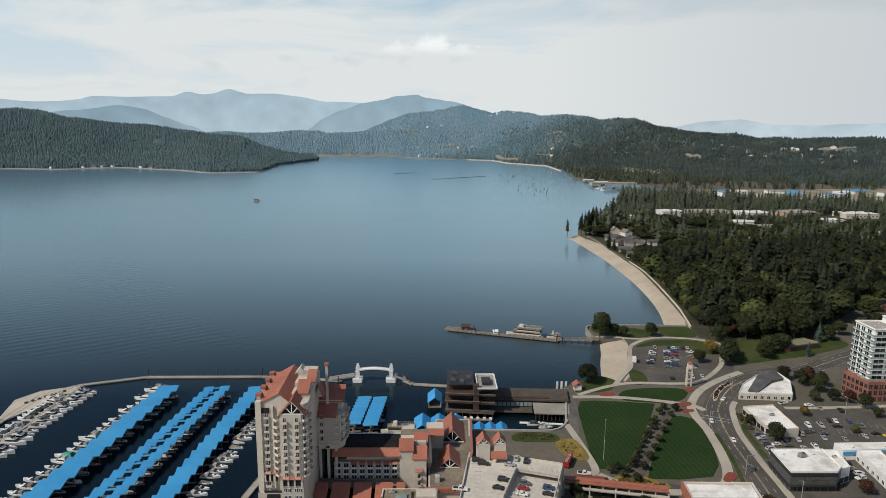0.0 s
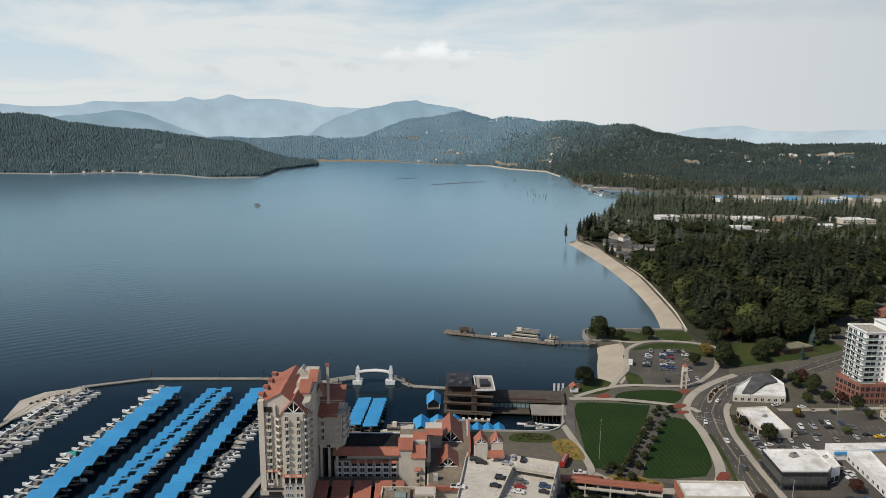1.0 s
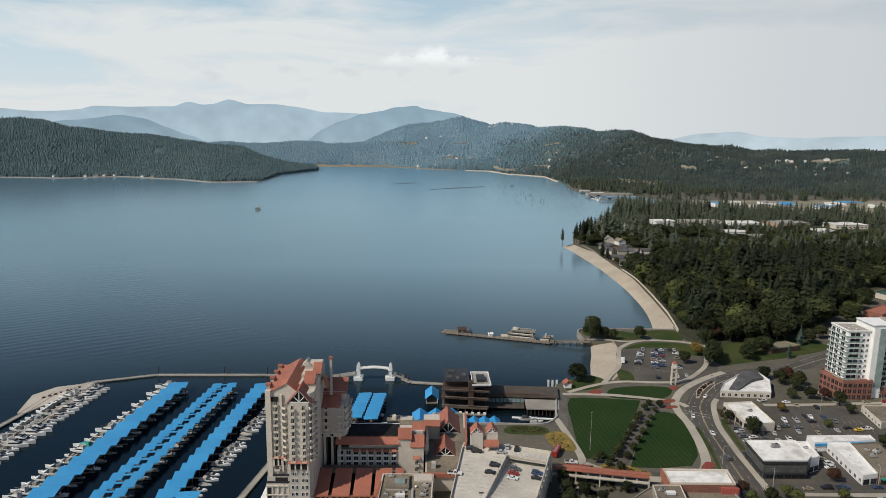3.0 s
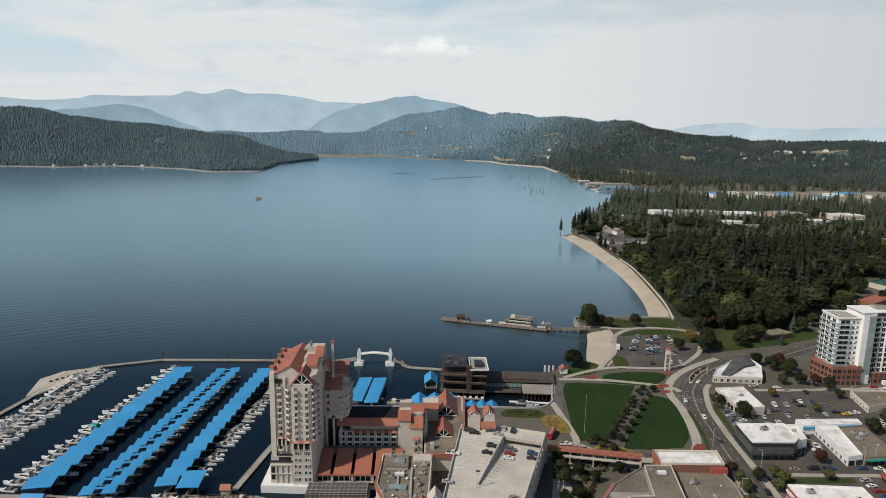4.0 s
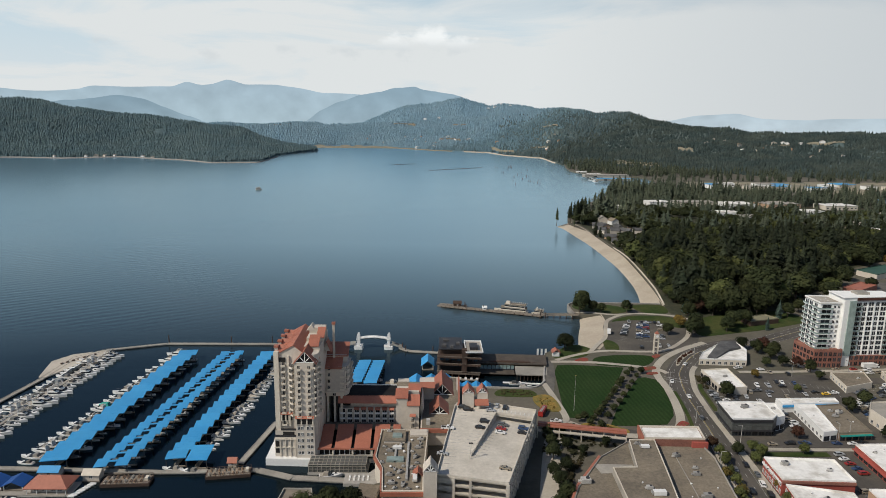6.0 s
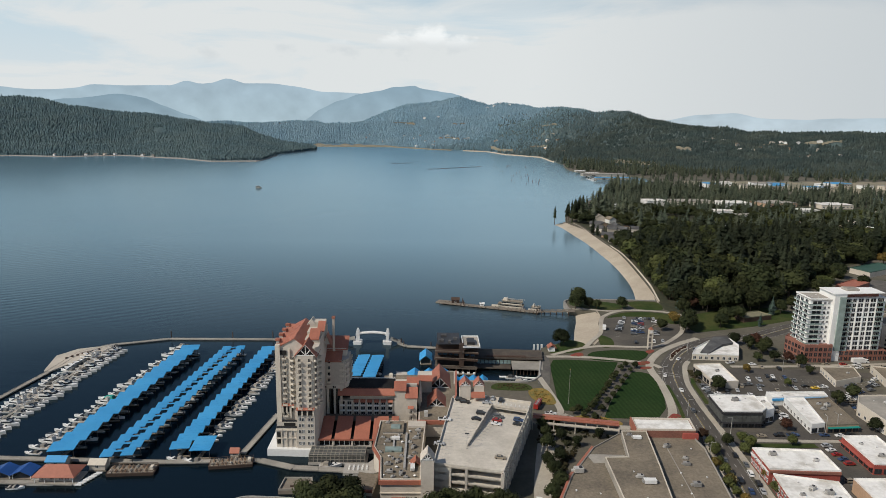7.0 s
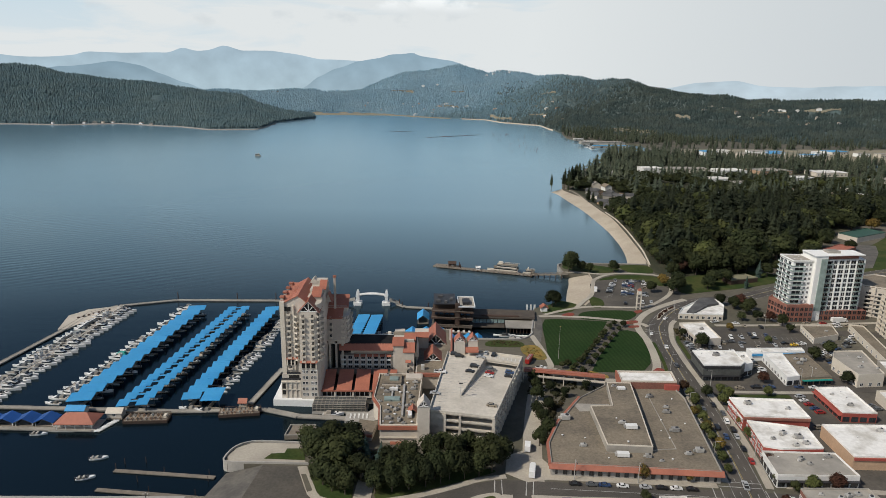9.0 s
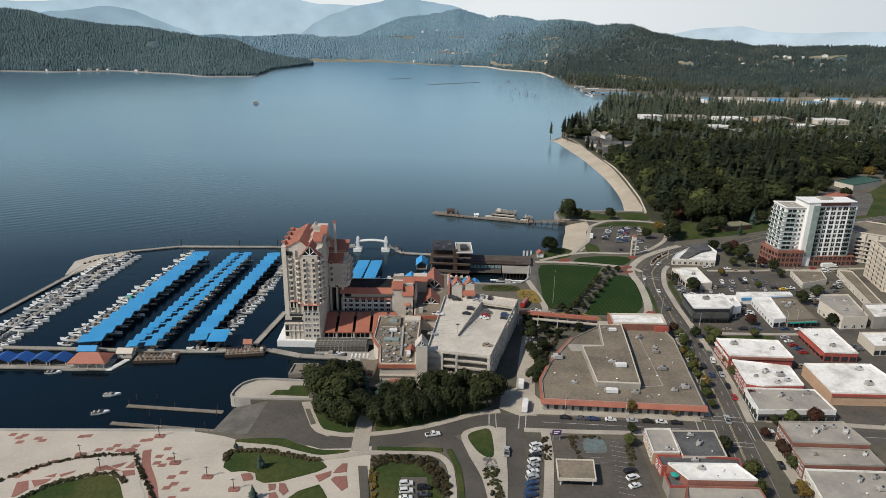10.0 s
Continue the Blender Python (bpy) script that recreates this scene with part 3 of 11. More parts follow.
def thing(name, label, category, group="", m=None, kind=""):
    ob = new(name)
    ob.empty_display_size = 0.3
    if m:
        ob.matrix_basis = m
    return tagged(ob, label, category, group, kind)


def mesh_thing(name, verts, faces, material, label="", category="", kind="", smooth=False):
    me = bpy.data.meshes.new(name)
    me.from_pydata(verts, [], faces)
    me.materials.append(material)
    if smooth:
        me.shade_smooth()
    me.update()
    return tagged(new(name, me), label, category, "", kind)


def smooth(a):
    a = min(1.0, max(0.0, a))
    return a * a * (3 - 2 * a)


def lerp_at(x, table):
    """Height at x on a smooth line through (x, height) pairs."""
    if x <= table[0][0]:
        return table[0][1]
    for (a, u), (b, v) in zip(table, table[1:]):
        if x <= b:
            return u + (v - u) * smooth((x - a) / (b - a)) * 0.5 + (v - u) * (x - a) / (b - a) * 0.5
    return table[-1][1]


def inside(x, y, poly):
    hit = False
    for (ax, ay), (bx, by) in zip(poly, poly[1:] + poly[:1]):
        if (ay > y) != (by > y) and x < (bx - ax) * (y - ay) / (by - ay) + ax:
            hit = not hit
    return hit


def spline(pts, n=6, closed=False):
    """A smooth line through plan points."""
    k = len(pts)
    out = []
    last = k if closed else k - 1
    for i in range(last):
        p = [Vector(pts[(i + d) % k] if closed else pts[min(max(i + d, 0), k - 1)]) for d in (-1, 0, 1, 2)]
        for j in range(n):
            t = j / n
            q = 0.5 * (2 * p[1] + (p[2] - p[0]) * t + (2 * p[0] - 5 * p[1] + 4 * p[2] - p[3]) * t * t + (3 * p[1] - p[0] - 3 * p[2] + p[3]) * t ** 3)
            out.append((q.x, q.y))
    if not closed:
        out.append(tuple(pts[-1]))
    return out
from mathutils import geometry


# ---------------------------------------------------------------- lake, land, roads
LAND = 4.0

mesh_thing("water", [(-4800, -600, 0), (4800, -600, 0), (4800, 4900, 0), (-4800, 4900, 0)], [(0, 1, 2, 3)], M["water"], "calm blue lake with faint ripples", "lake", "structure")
mesh_thing("lake_bed", [(-4900, -700, -3), (4900, -700, -3), (4900, 4950, -3), (-4900, 4950, -3)], [(0, 1, 2, 3)], M["earth"], "dark lake bed under the water", "lake bed", "structure")

SHORE = [(-420, 150), (-84, 150), (-64, 147.4), (-61, 171.6), (-75.5, 172.6), (-77.4, 177), (-75, 184), (-69.5, 188), (-62, 188.2), (-48, 187.2), (-40, 198), (-24, 204), (-9, 214), (-8, 233),
         (-50, 236), (-52, 262), (-46, 292), (-20, 296), (18, 303), (35, 303), (58, 303), (67, 312), (67, 318), (74, 350), (75, 358), (83, 366), (97, 368.5)]
COAST = [(112, 366.5), (121, 382), (126, 410), (132, 428), (131, 440), (112, 443), (111, 455), (115.5, 472), (150, 473.5), (188, 472), (193, 490), (197.5, 520), (203, 560), (209, 615), (212.5, 660), (211.5, 716), (209.5, 800), (196, 868), (205, 920), (240, 985), (281, 1102), (352, 1232), (380, 1330), (470, 1400), (530, 1480), (540, 1600), (470, 1680), (400, 1740), (392, 1800), (402, 1900), (424, 2040), (420, 2182)]
def flat_land(pts, z0, z1):
    """A tessellated sheet with upright edges, for a long winding outline."""
    bm = bmesh.new()
    top = [bm.verts.new((x, y, z1)) for x, y in pts]
    low = [bm.verts.new((x, y, z0)) for x, y in pts]
    for tri in geometry.tessellate_polygon([[Vector((x, y, 0)) for x, y in pts]]):
        bm.faces.new([top[i] for i in tri])
    n = len(pts)
    for i in range(n):
        bm.faces.new((top[i], top[(i + 1) % n], low[(i + 1) % n], low[i]))
    return bm


LAND_LINE = SHORE + COAST + [(1500, 2300), (4300, 1900), (4300, -400), (-420, -400)]
land = flat_land(LAND_LINE, -2.5, LAND)
tagged(link("ground", land, M["earth"]), "flat town ground beside the lake", "ground", "", "structure")


LAYER = [0.0]


def layer(z):
    """A hair more height for each new flat piece, so that none lie in one plane."""
    LAYER[0] += 0.0013
    return z + LAYER[0]


def ribbon(name, line, width, z, material, label, category, thick=0.2, n=5):
    """A road or path of even width along a smooth plan line."""
    pts = spline(line, n)
    z = layer(z)
    bm = bmesh.new()
    rows = []
    for i, p in enumerate(pts):
        a, b = Vector(pts[max(0, i - 1)]), Vector(pts[min(len(pts) - 1, i + 1)])
        d = (b - a).normalized()
        s = Vector((-d.y, d.x)) * width / 2
        q = Vector(p)
        rows.append([bm.verts.new((*(q + s * k), zz)) for k, zz in ((1, z), (-1, z), (-1, z - thick), (1, z - thick))])
    for a, b in zip(rows, rows[1:]):
        for k in range(4):
            bm.faces.new((a[k], a[(k + 1) % 4], b[(k + 1) % 4], b[k]))
    bm.faces.new(rows[0])
    bm.faces.new(rows[-1])
    return tagged(link(name, bm, material), label, category, "", "structure")


def patch(name, pts, z, material, label, category, curved=False, thick=0.3):
    pts = spline(pts, 6, True) if curved else pts
    z = layer(z)
    return tagged(link(name, prism(pts, z - thick, z), material), label, category, "", "structure")


# sloping beaches
def beach(name, water_line, back_line, label):
    a, b = spline(water_line, 6), spline(back_line, 6)
    n = min(len(a), len(b))
    verts, faces = [], []
    for i in range(n):
        for k in range(6):
            f = k / 5
            p = Vector(a[i]).lerp(Vector(b[i]), f)
            verts.append((p.x, p.y, -0.5 + (LAND + 0.65) * f ** 0.8 + 0.12 * noise.noise((p.x * 0.1, p.y * 0.1, 0)) * (f > 0) * (f < 1)))
    for i in range(n - 1):
        for k in range(5):
            j = i * 6 + k
            faces.append((j, j + 6, j + 7, j + 1))
    return mesh_thing(name, verts, faces, M["sand"], label, "beach", "structure", True)


beach("beach", [(169, 468), (174.6, 484), (182, 515), (188, 554), (192.5, 615), (192.5, 673), (192, 725), (187.5, 785), (182.5, 847), (177, 864)],
      [(189, 466), (191.5, 480), (196, 512), (200.5, 548), (206.5, 605), (211, 660), (210, 712), (209, 770), (208.5, 830), (202, 880)], "long curving pale sand beach beside the lake")
beach("small_beach", [(96.5, 364), (101, 385), (105, 402), (111, 425), (116, 448)], [(111, 364), (120.5, 382), (125.5, 410), (131.5, 427), (132.6, 446)], "small pale sand beach beside the pier")

# roads
MAIN = [(96, 0), (106, 60), (116.5, 112), (128.6, 181), (135.6, 240), (139.4, 276), (141.9, 297), (145.6, 314), (151.6, 331), (171.0, 358), (197, 375), (222, 381), (294, 421), (420, 470)]
ribbon("road", MAIN, 12.6, LAND + 0.06, M["asphalt"], "dark asphalt avenue with a sweeping curve", "road")
ribbon("road", [(143.6, 305), (147, 318), (152, 331), (170.6, 358), (196, 375.4), (222, 381.5)], 15.6, LAND + 0.055, M["asphalt"], "wide asphalt bend round a planted island", "road")
ribbon("road", [(300, 137), (215, 143), (121, 150), (50, 156), (30, 156.6), (14, 151), (0, 146), (-10, 143.2), (-20, 142), (-32, 142)], 8.6, LAND + 0.05, M["asphalt"], "asphalt cross street with marked crossings", "road")
ribbon("road", [(38, 154), (35, 130), (31, 100), (27, 60)], 9, LAND + 0.055, M["asphalt"], "asphalt side street with parked cars", "road")
ribbon("road", [(4, 148), (12, 143), (17, 134), (20, 122), (20, 100)], 9, LAND + 0.045, M["asphalt"], "curving asphalt drive beside a planted island", "road")
ribbon("road", [(44, 156), (46, 175), (50, 200), (55, 225), (60, 246), (66, 262)], 8, LAND + 0.04, M["pave"], "pale concrete service road between garage and trees", "road")
ribbon("road", [(60, 258), (80, 258), (105, 250), (128, 244)], 6, LAND + 0.05, M["asphalt"], "narrow asphalt drive along the lawn", "road")
ribbon("road", [(170, 320), (200, 322), (250, 318), (330, 310)], 9, LAND + 0.06, M["asphalt"], "asphalt street below the apartment tower", "road")
ribbon("road", [(182, 322), (190, 290), (186, 250), (176, 222), (172, 180)], 7, LAND + 0.055, M["asphalt"], "asphalt alley behind the shops", "road")
patch("parking_lot", [(150, 305), (236, 330), (260, 240), (240, 150), (168, 150), (150, 225), (137, 225)], LAND + 0.03, M["lot"], "worn grey asphalt parking lot", "parking lot")
patch("parking_lot", [(122, 368), (136, 424), (178, 426), (192, 405), (166, 362)], LAND + 0.04, M["lot"], "asphalt lakeside parking lot", "parking lot", True)
patch("parking_lot", [(42, 147), (84, 144), (82, 90), (36, 90)], LAND + 0.04, M["lot"], "grey asphalt corner parking lot", "parking lot")
patch("parking_lot", [(240, 400), (330, 440), (360, 400), (270, 372)], LAND + 0.03, M["lot"], "asphalt parking lot beside the park", "parking lot")
patch("parking_lot", [(-63.8, 147.6), (-61, 171.2), (-47.3, 170.3), (-42.8, 157.3), (-38.7, 149.6), (-33, 146), (-23.5, 145.4), (-23.4, 138.7), (-34.8, 138.4), (-43.8, 142.4), (-48.4, 144.7), (-64.6, 145.9)], LAND + 0.07, M["lot"], "asphalt apron above the boat ramp", "parking lot")

# boat ramp
rv, rf = [], []
for i in range(9):
    u = i / 8
    lo, hi = Vector((-86, 151.4, -1.2)).lerp(Vector((-79.4, 172.0, -1.0)), u), Vector((-63.2, 147.9, LAND + 0.05)).lerp(Vector((-60.4, 171.4, LAND + 0.05)), u)
    rv += [tuple(lo.lerp(hi, k / 8)) for k in range(9)]
for i in range(8):
    rf += [(i * 9 + k, i * 9 + k + 1, i * 9 + k + 10, i * 9 + k + 9) for k in range(8)]
mesh_thing("boat_ramp", rv, rf, M["rampgrey"], "wide sloping concrete boat ramp into the water", "boat ramp", "structure")

# lawns
patch("lawn", [(75.4, 327.4), (79, 337.4), (87, 338.4), (103, 336.8), (118.4, 334.4), (111.2, 318.6), (96.3, 290.5), (82.6, 267.2), (69.6, 267)], LAND + 0.12, M["lawn"], "large striped green lawn", "lawn")
patch("lawn", [(121.7, 318.8), (127, 319.6), (131.8, 316.5), (132.4, 306.8), (129.4, 284), (125.5, 270.3), (118.8, 260.6), (104, 258.4), (90.3, 259), (100.8, 282.6)], LAND + 0.12, M["lawn"], "striped green lawn beside the avenue", "lawn")
patch("lawn", [(102.4, 345.6), (108.6, 352.5), (123.3, 355.8), (138.6, 355.1), (142.3, 350.5), (136.5, 341), (127.6, 336), (115.7, 336.4), (104, 339)], LAND + 0.12, M["lawn"], "oval striped green lawn", "lawn", True)
patch("lawn", [(118, 469), (140, 469), (157, 460), (160, 454), (145, 445), (130, 449), (116, 456)], LAND + 0.12, M["grass"], "green park lawn", "lawn", True)
patch("lawn", [(164, 467), (186, 468.5), (188, 455), (183, 446), (166, 449)], LAND + 0.12, M["grass"], "green lakeside park lawn", "lawn", True)
patch("lawn", [(136, 425), (148, 436), (162, 440), (184, 436), (190, 418), (180, 411), (168, 426), (150, 428)], LAND + 0.12, M["grass"], "green park lawn round the parking lot", "lawn", True)
patch("lawn", [(80, 350), (98, 352), (106, 366), (96, 374), (84, 362)], LAND + 0.12, M["grass"], "shaded green lawn beside the dock entrance", "lawn", True)
patch("lawn", [(116, 362), (124, 364), (126, 378), (119, 384)], LAND + 0.12, M["grass"], "small green lawn beside the parking lot", "lawn", True)
patch("lawn", [(190, 395), (215, 400), (250, 412), (285, 432), (270, 455), (215, 440), (195, 420)], LAND + 0.1, M["grass"], "sunlit lawn under park trees", "lawn", True)
patch("lawn", [(-66.4, 143.9), (-57.6, 144.9), (-49.1, 144.4), (-43.7, 141.6), (-36.9, 138.5), (-31.9, 137.6), (-24.4, 137.6), (-25.4, 136.2), (-34.2, 134.8), (-44.2, 137.4), (-54.5, 140.8), (-65.2, 142)], LAND + 0.2, M["grass"], "green verge beside the drive", "lawn", True)
patch("lawn", [(-67.6, 132.5), (-66.2, 137), (-59.5, 137.8), (-49.4, 136.2), (-39.9, 133.4), (-32.7, 130.7), (-30.6, 127.7), (-33.8, 125.1), (-45.9, 119.8), (-51, 119.3), (-53.9, 121), (-55.1, 124.6), (-59, 125.6), (-63.5, 125.1), (-66.9, 127.7)], LAND + 0.16, M["grass"], "grassy garden with a kerb in the plaza", "lawn")
patch("lawn", [(-44, 108), (-38.6, 115.1), (-32.1, 118.5), (-30.5, 116.1), (-26, 107)], LAND + 0.16, M["grass"], "curved garden lawn beside the path", "lawn")
patch("lawn", [(-61.6, 175.4), (-59.6, 179.2), (-54.4, 179.6), (-53.9, 183), (-46.6, 183), (-45.2, 174.4)], LAND + 0.2, M["grass"], "green lawn on the harbour terrace", "lawn")
patch("lawn", [(-128.6, 108), (-122.5, 116.6), (-116.7, 120), (-110.9, 122.4), (-105.5, 123.4), (-101.6, 121.8), (-98.2, 118.4), (-93, 113), (-89, 106)], LAND + 0.12, M["grass"], "green lawn in the waterfront plaza", "lawn", True)

patch("lawn", [(330, 468), (362, 496), (440, 556), (530, 640), (610, 640), (530, 520), (430, 450), (360, 430)], LAND + 0.01, M["grass"], "sunlit sports field beyond the park trees", "lawn")

patch("yard", [(560, 1385), (600, 1500), (900, 1530), (1300, 1560), (1300, 1290), (850, 1275), (690, 1340)], LAND + 0.02, M["goldgrass"], "pale gravel yards and dry grass of the distant business strip", "yard")
patch("lawn", [(600, 960), (690, 1030), (860, 1100), (1150, 1110), (1150, 960), (820, 880), (660, 900)], LAND + 0.03, M["grass"], "open grass round distant low buildings", "lawn")
patch("river", [(800, 1185), (830, 1125), (1300, 1125), (1300, 1215), (900, 1222)], LAND + 0.06, M["water"], "narrow dark river beyond the park", "river")

patch("plaza", [(338, 462), (352, 496), (396, 542), (418, 552), (436, 548), (420, 520), (380, 468)], LAND + 0.12, M["rampgrey"], "pale concrete forecourt of the park pavilion", "plaza")

# hills behind the lake
def hills(name, az0, az1, base, crest, inner, outer, material, label, rough, seed, step=0.35, kind="structure"):
    """A range from a plan line of radii (inner, outer by bearing) whose crest follows a line of heights by bearing."""
    verts, faces = [], []
    n = int((az1 - az0) / step) + 1
    rows = 16
    for i in range(n):
        a = az0 + (az1 - az0) * i / (n - 1)
        r0, r1, top = lerp_at(a, inner), lerp_at(a, outer), lerp_at(a, crest)
        for k in range(rows + 3):
            f = min(k / rows, 1.0)
            r = r0 + (r1 - r0) * f + max(0, k - rows) * 90
            z = base + (top - base) * (smooth(f) * 0.55 + f * 0.45)
            p = Vector((r * math.sin(radians(a)), r * math.cos(radians(a)), 0))
            q = Vector((p.x * 0.004, p.y * 0.004, seed))
            z += (noise.fractal(q, 1.0, 2.0, 5) * rough * f * (1.25 - f)) - max(0, k - rows) * 45
            verts.append((p.x, p.y, z))
    for i in range(n - 1):
        for k in range(rows + 2):
            j = i * (rows + 3) + k
            faces.append((j, j + 1, j + rows + 4, j + rows + 3))
    return mesh_thing(name, verts, faces, material, label, "hills", kind, True)


def crest_from(rows, outer):
    """Heights of a crest from the slope at which it stands over the first viewpoint."""
    return [(a, 151.6 + s * lerp_at(a, outer)) for a, s in rows]


OUT_C = [(-34, 4700), (4, 4720)]
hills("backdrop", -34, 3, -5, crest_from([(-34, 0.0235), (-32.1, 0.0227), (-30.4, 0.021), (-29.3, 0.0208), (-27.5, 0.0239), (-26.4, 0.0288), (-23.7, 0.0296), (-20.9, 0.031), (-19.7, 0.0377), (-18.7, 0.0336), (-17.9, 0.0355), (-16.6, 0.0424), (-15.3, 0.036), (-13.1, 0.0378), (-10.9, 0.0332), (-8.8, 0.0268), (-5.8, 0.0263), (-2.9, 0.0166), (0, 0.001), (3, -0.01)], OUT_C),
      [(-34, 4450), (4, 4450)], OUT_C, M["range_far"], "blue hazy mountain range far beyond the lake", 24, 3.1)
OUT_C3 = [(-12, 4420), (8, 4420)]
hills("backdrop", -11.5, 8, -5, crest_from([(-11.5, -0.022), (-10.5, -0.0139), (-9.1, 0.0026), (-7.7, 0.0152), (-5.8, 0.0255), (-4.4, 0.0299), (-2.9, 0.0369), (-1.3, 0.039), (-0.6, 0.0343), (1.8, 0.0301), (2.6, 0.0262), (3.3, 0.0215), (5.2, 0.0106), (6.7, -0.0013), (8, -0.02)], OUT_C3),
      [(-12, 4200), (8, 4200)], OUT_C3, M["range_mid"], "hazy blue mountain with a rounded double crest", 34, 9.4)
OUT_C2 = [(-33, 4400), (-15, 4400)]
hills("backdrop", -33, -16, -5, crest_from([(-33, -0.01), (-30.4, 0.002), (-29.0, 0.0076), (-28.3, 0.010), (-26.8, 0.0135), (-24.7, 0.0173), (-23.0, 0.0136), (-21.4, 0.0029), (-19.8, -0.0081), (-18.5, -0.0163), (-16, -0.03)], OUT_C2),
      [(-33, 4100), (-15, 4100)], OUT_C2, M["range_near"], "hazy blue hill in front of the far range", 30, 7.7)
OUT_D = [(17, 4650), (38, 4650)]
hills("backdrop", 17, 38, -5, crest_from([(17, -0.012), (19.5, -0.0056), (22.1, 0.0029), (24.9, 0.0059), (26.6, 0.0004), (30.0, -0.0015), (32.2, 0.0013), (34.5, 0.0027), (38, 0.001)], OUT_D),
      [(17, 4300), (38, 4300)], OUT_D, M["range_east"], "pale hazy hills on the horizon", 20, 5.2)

def strip(name, inner, az0, az1, width, z, material, label):
    """A pale shore strip along the foot of a hill."""
    verts, faces = [], []
    n = 90
    for i in range(n + 1):
        a = az0 + (az1 - az0) * i / n
        r = lerp_at(a, inner)
        w = width * (0.4 + 0.9 * abs(noise.noise((a * 0.9, 4.0, 1.0))))
        for k, zz in ((-6, -0.4), (0, z), (w, z + 1.5)):
            verts.append(((r + k) * math.sin(radians(a)), (r + k) * math.cos(radians(a)), zz))
    for i in range(n):
        for k in range(2):
            j = i * 3 + k
            faces.append((j, j + 1, j + 4, j + 3))
    return mesh_thing(name, verts, faces, M[material], label, "shore", "structure")


IN_A = [(-42, 2450), (-32.5, 2389), (-29, 2295), (-25.3, 2318), (-21.2, 2161), (-18.3, 2010), (-14.7, 2013), (-12.4, 2345), (-11, 2480), (-9.6, 2590)]
OUT_A = [(-42, 3250), (-32, 3150), (-25, 2950), (-17, 2700), (-12, 2640), (-9.6, 2680)]
CREST_A = [(a, max(h - 19, 3)) for a, h in crest_from([(-42, 0.02), (-32.1, 0.0159), (-30.1, 0.0142), (-28, 0.0059), (-25, -0.0019), (-22.6, -0.0035), (-19.8, -0.0104), (-18.1, -0.0165), (-15.9, -0.0195), (-13.7, -0.0347), (-11.5, -0.0425), (-9.6, -0.052)], OUT_A)]
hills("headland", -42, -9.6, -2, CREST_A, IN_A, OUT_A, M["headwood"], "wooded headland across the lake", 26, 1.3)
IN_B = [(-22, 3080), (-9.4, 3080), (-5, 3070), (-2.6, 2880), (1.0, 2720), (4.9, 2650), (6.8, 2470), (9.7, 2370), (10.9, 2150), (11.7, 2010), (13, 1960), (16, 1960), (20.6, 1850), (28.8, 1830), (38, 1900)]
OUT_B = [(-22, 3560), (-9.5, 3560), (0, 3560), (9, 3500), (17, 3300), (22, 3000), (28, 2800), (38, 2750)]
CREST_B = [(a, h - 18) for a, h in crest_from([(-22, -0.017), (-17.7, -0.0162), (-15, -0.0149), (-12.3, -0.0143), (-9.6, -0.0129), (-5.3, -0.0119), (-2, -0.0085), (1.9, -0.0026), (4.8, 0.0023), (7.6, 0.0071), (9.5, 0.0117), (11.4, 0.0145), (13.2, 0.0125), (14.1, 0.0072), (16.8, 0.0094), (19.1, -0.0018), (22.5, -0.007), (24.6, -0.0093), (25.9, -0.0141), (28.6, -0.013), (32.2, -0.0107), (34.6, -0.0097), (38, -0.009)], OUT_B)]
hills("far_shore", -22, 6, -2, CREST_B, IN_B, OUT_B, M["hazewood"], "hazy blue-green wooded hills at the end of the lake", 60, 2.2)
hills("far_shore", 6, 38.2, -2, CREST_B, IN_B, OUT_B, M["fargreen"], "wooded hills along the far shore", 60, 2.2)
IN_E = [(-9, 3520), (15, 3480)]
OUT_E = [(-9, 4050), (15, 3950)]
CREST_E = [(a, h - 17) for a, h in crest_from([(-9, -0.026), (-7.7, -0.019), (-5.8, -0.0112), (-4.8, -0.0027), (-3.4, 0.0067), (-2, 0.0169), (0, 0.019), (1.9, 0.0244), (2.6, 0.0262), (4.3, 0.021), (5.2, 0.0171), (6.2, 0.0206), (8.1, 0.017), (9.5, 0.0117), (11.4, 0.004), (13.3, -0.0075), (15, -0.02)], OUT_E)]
hills("far_hill", -9, 15, 10, CREST_E, IN_E, OUT_E, M["bluehazewood"], "wooded ridge behind the far shore, haze in its colour", 50, 4.6)
MEADOWS = ((-2.2, 0.86, 2.0, 0.08), (2.6, 0.80, 1.2, 0.05), (0.2, 0.36, 5.0, 0.045), (6.4, 0.13, 2.0, 0.05), (10.4, 0.55, 1.2, 0.03), (9.6, 0.22, 1.6, 0.03), (17.8, 0.12, 3.6, 0.04), (27.4, 0.60, 3.4, 0.035), (31.5, 0.62, 2.4, 0.03), (-12.5, 0.85, 1.4, 0.05), (21.5, 0.4, 1.2, 0.03))
strip("shore_strip", IN_A, -40, -13, 9, 1.2, "rock", "pale gravel shore below the headland")
strip("shore_strip", [(-10, 2884), (-3.4, 2880), (1, 2720), (3, 2680)], -10, 2, 230, 1.6, "goldgrass", "dry golden marsh along the far shore")
strip("shore_strip", IN_B, 3, 11, 14, 1.6, "sand", "pale bank along the far shore")

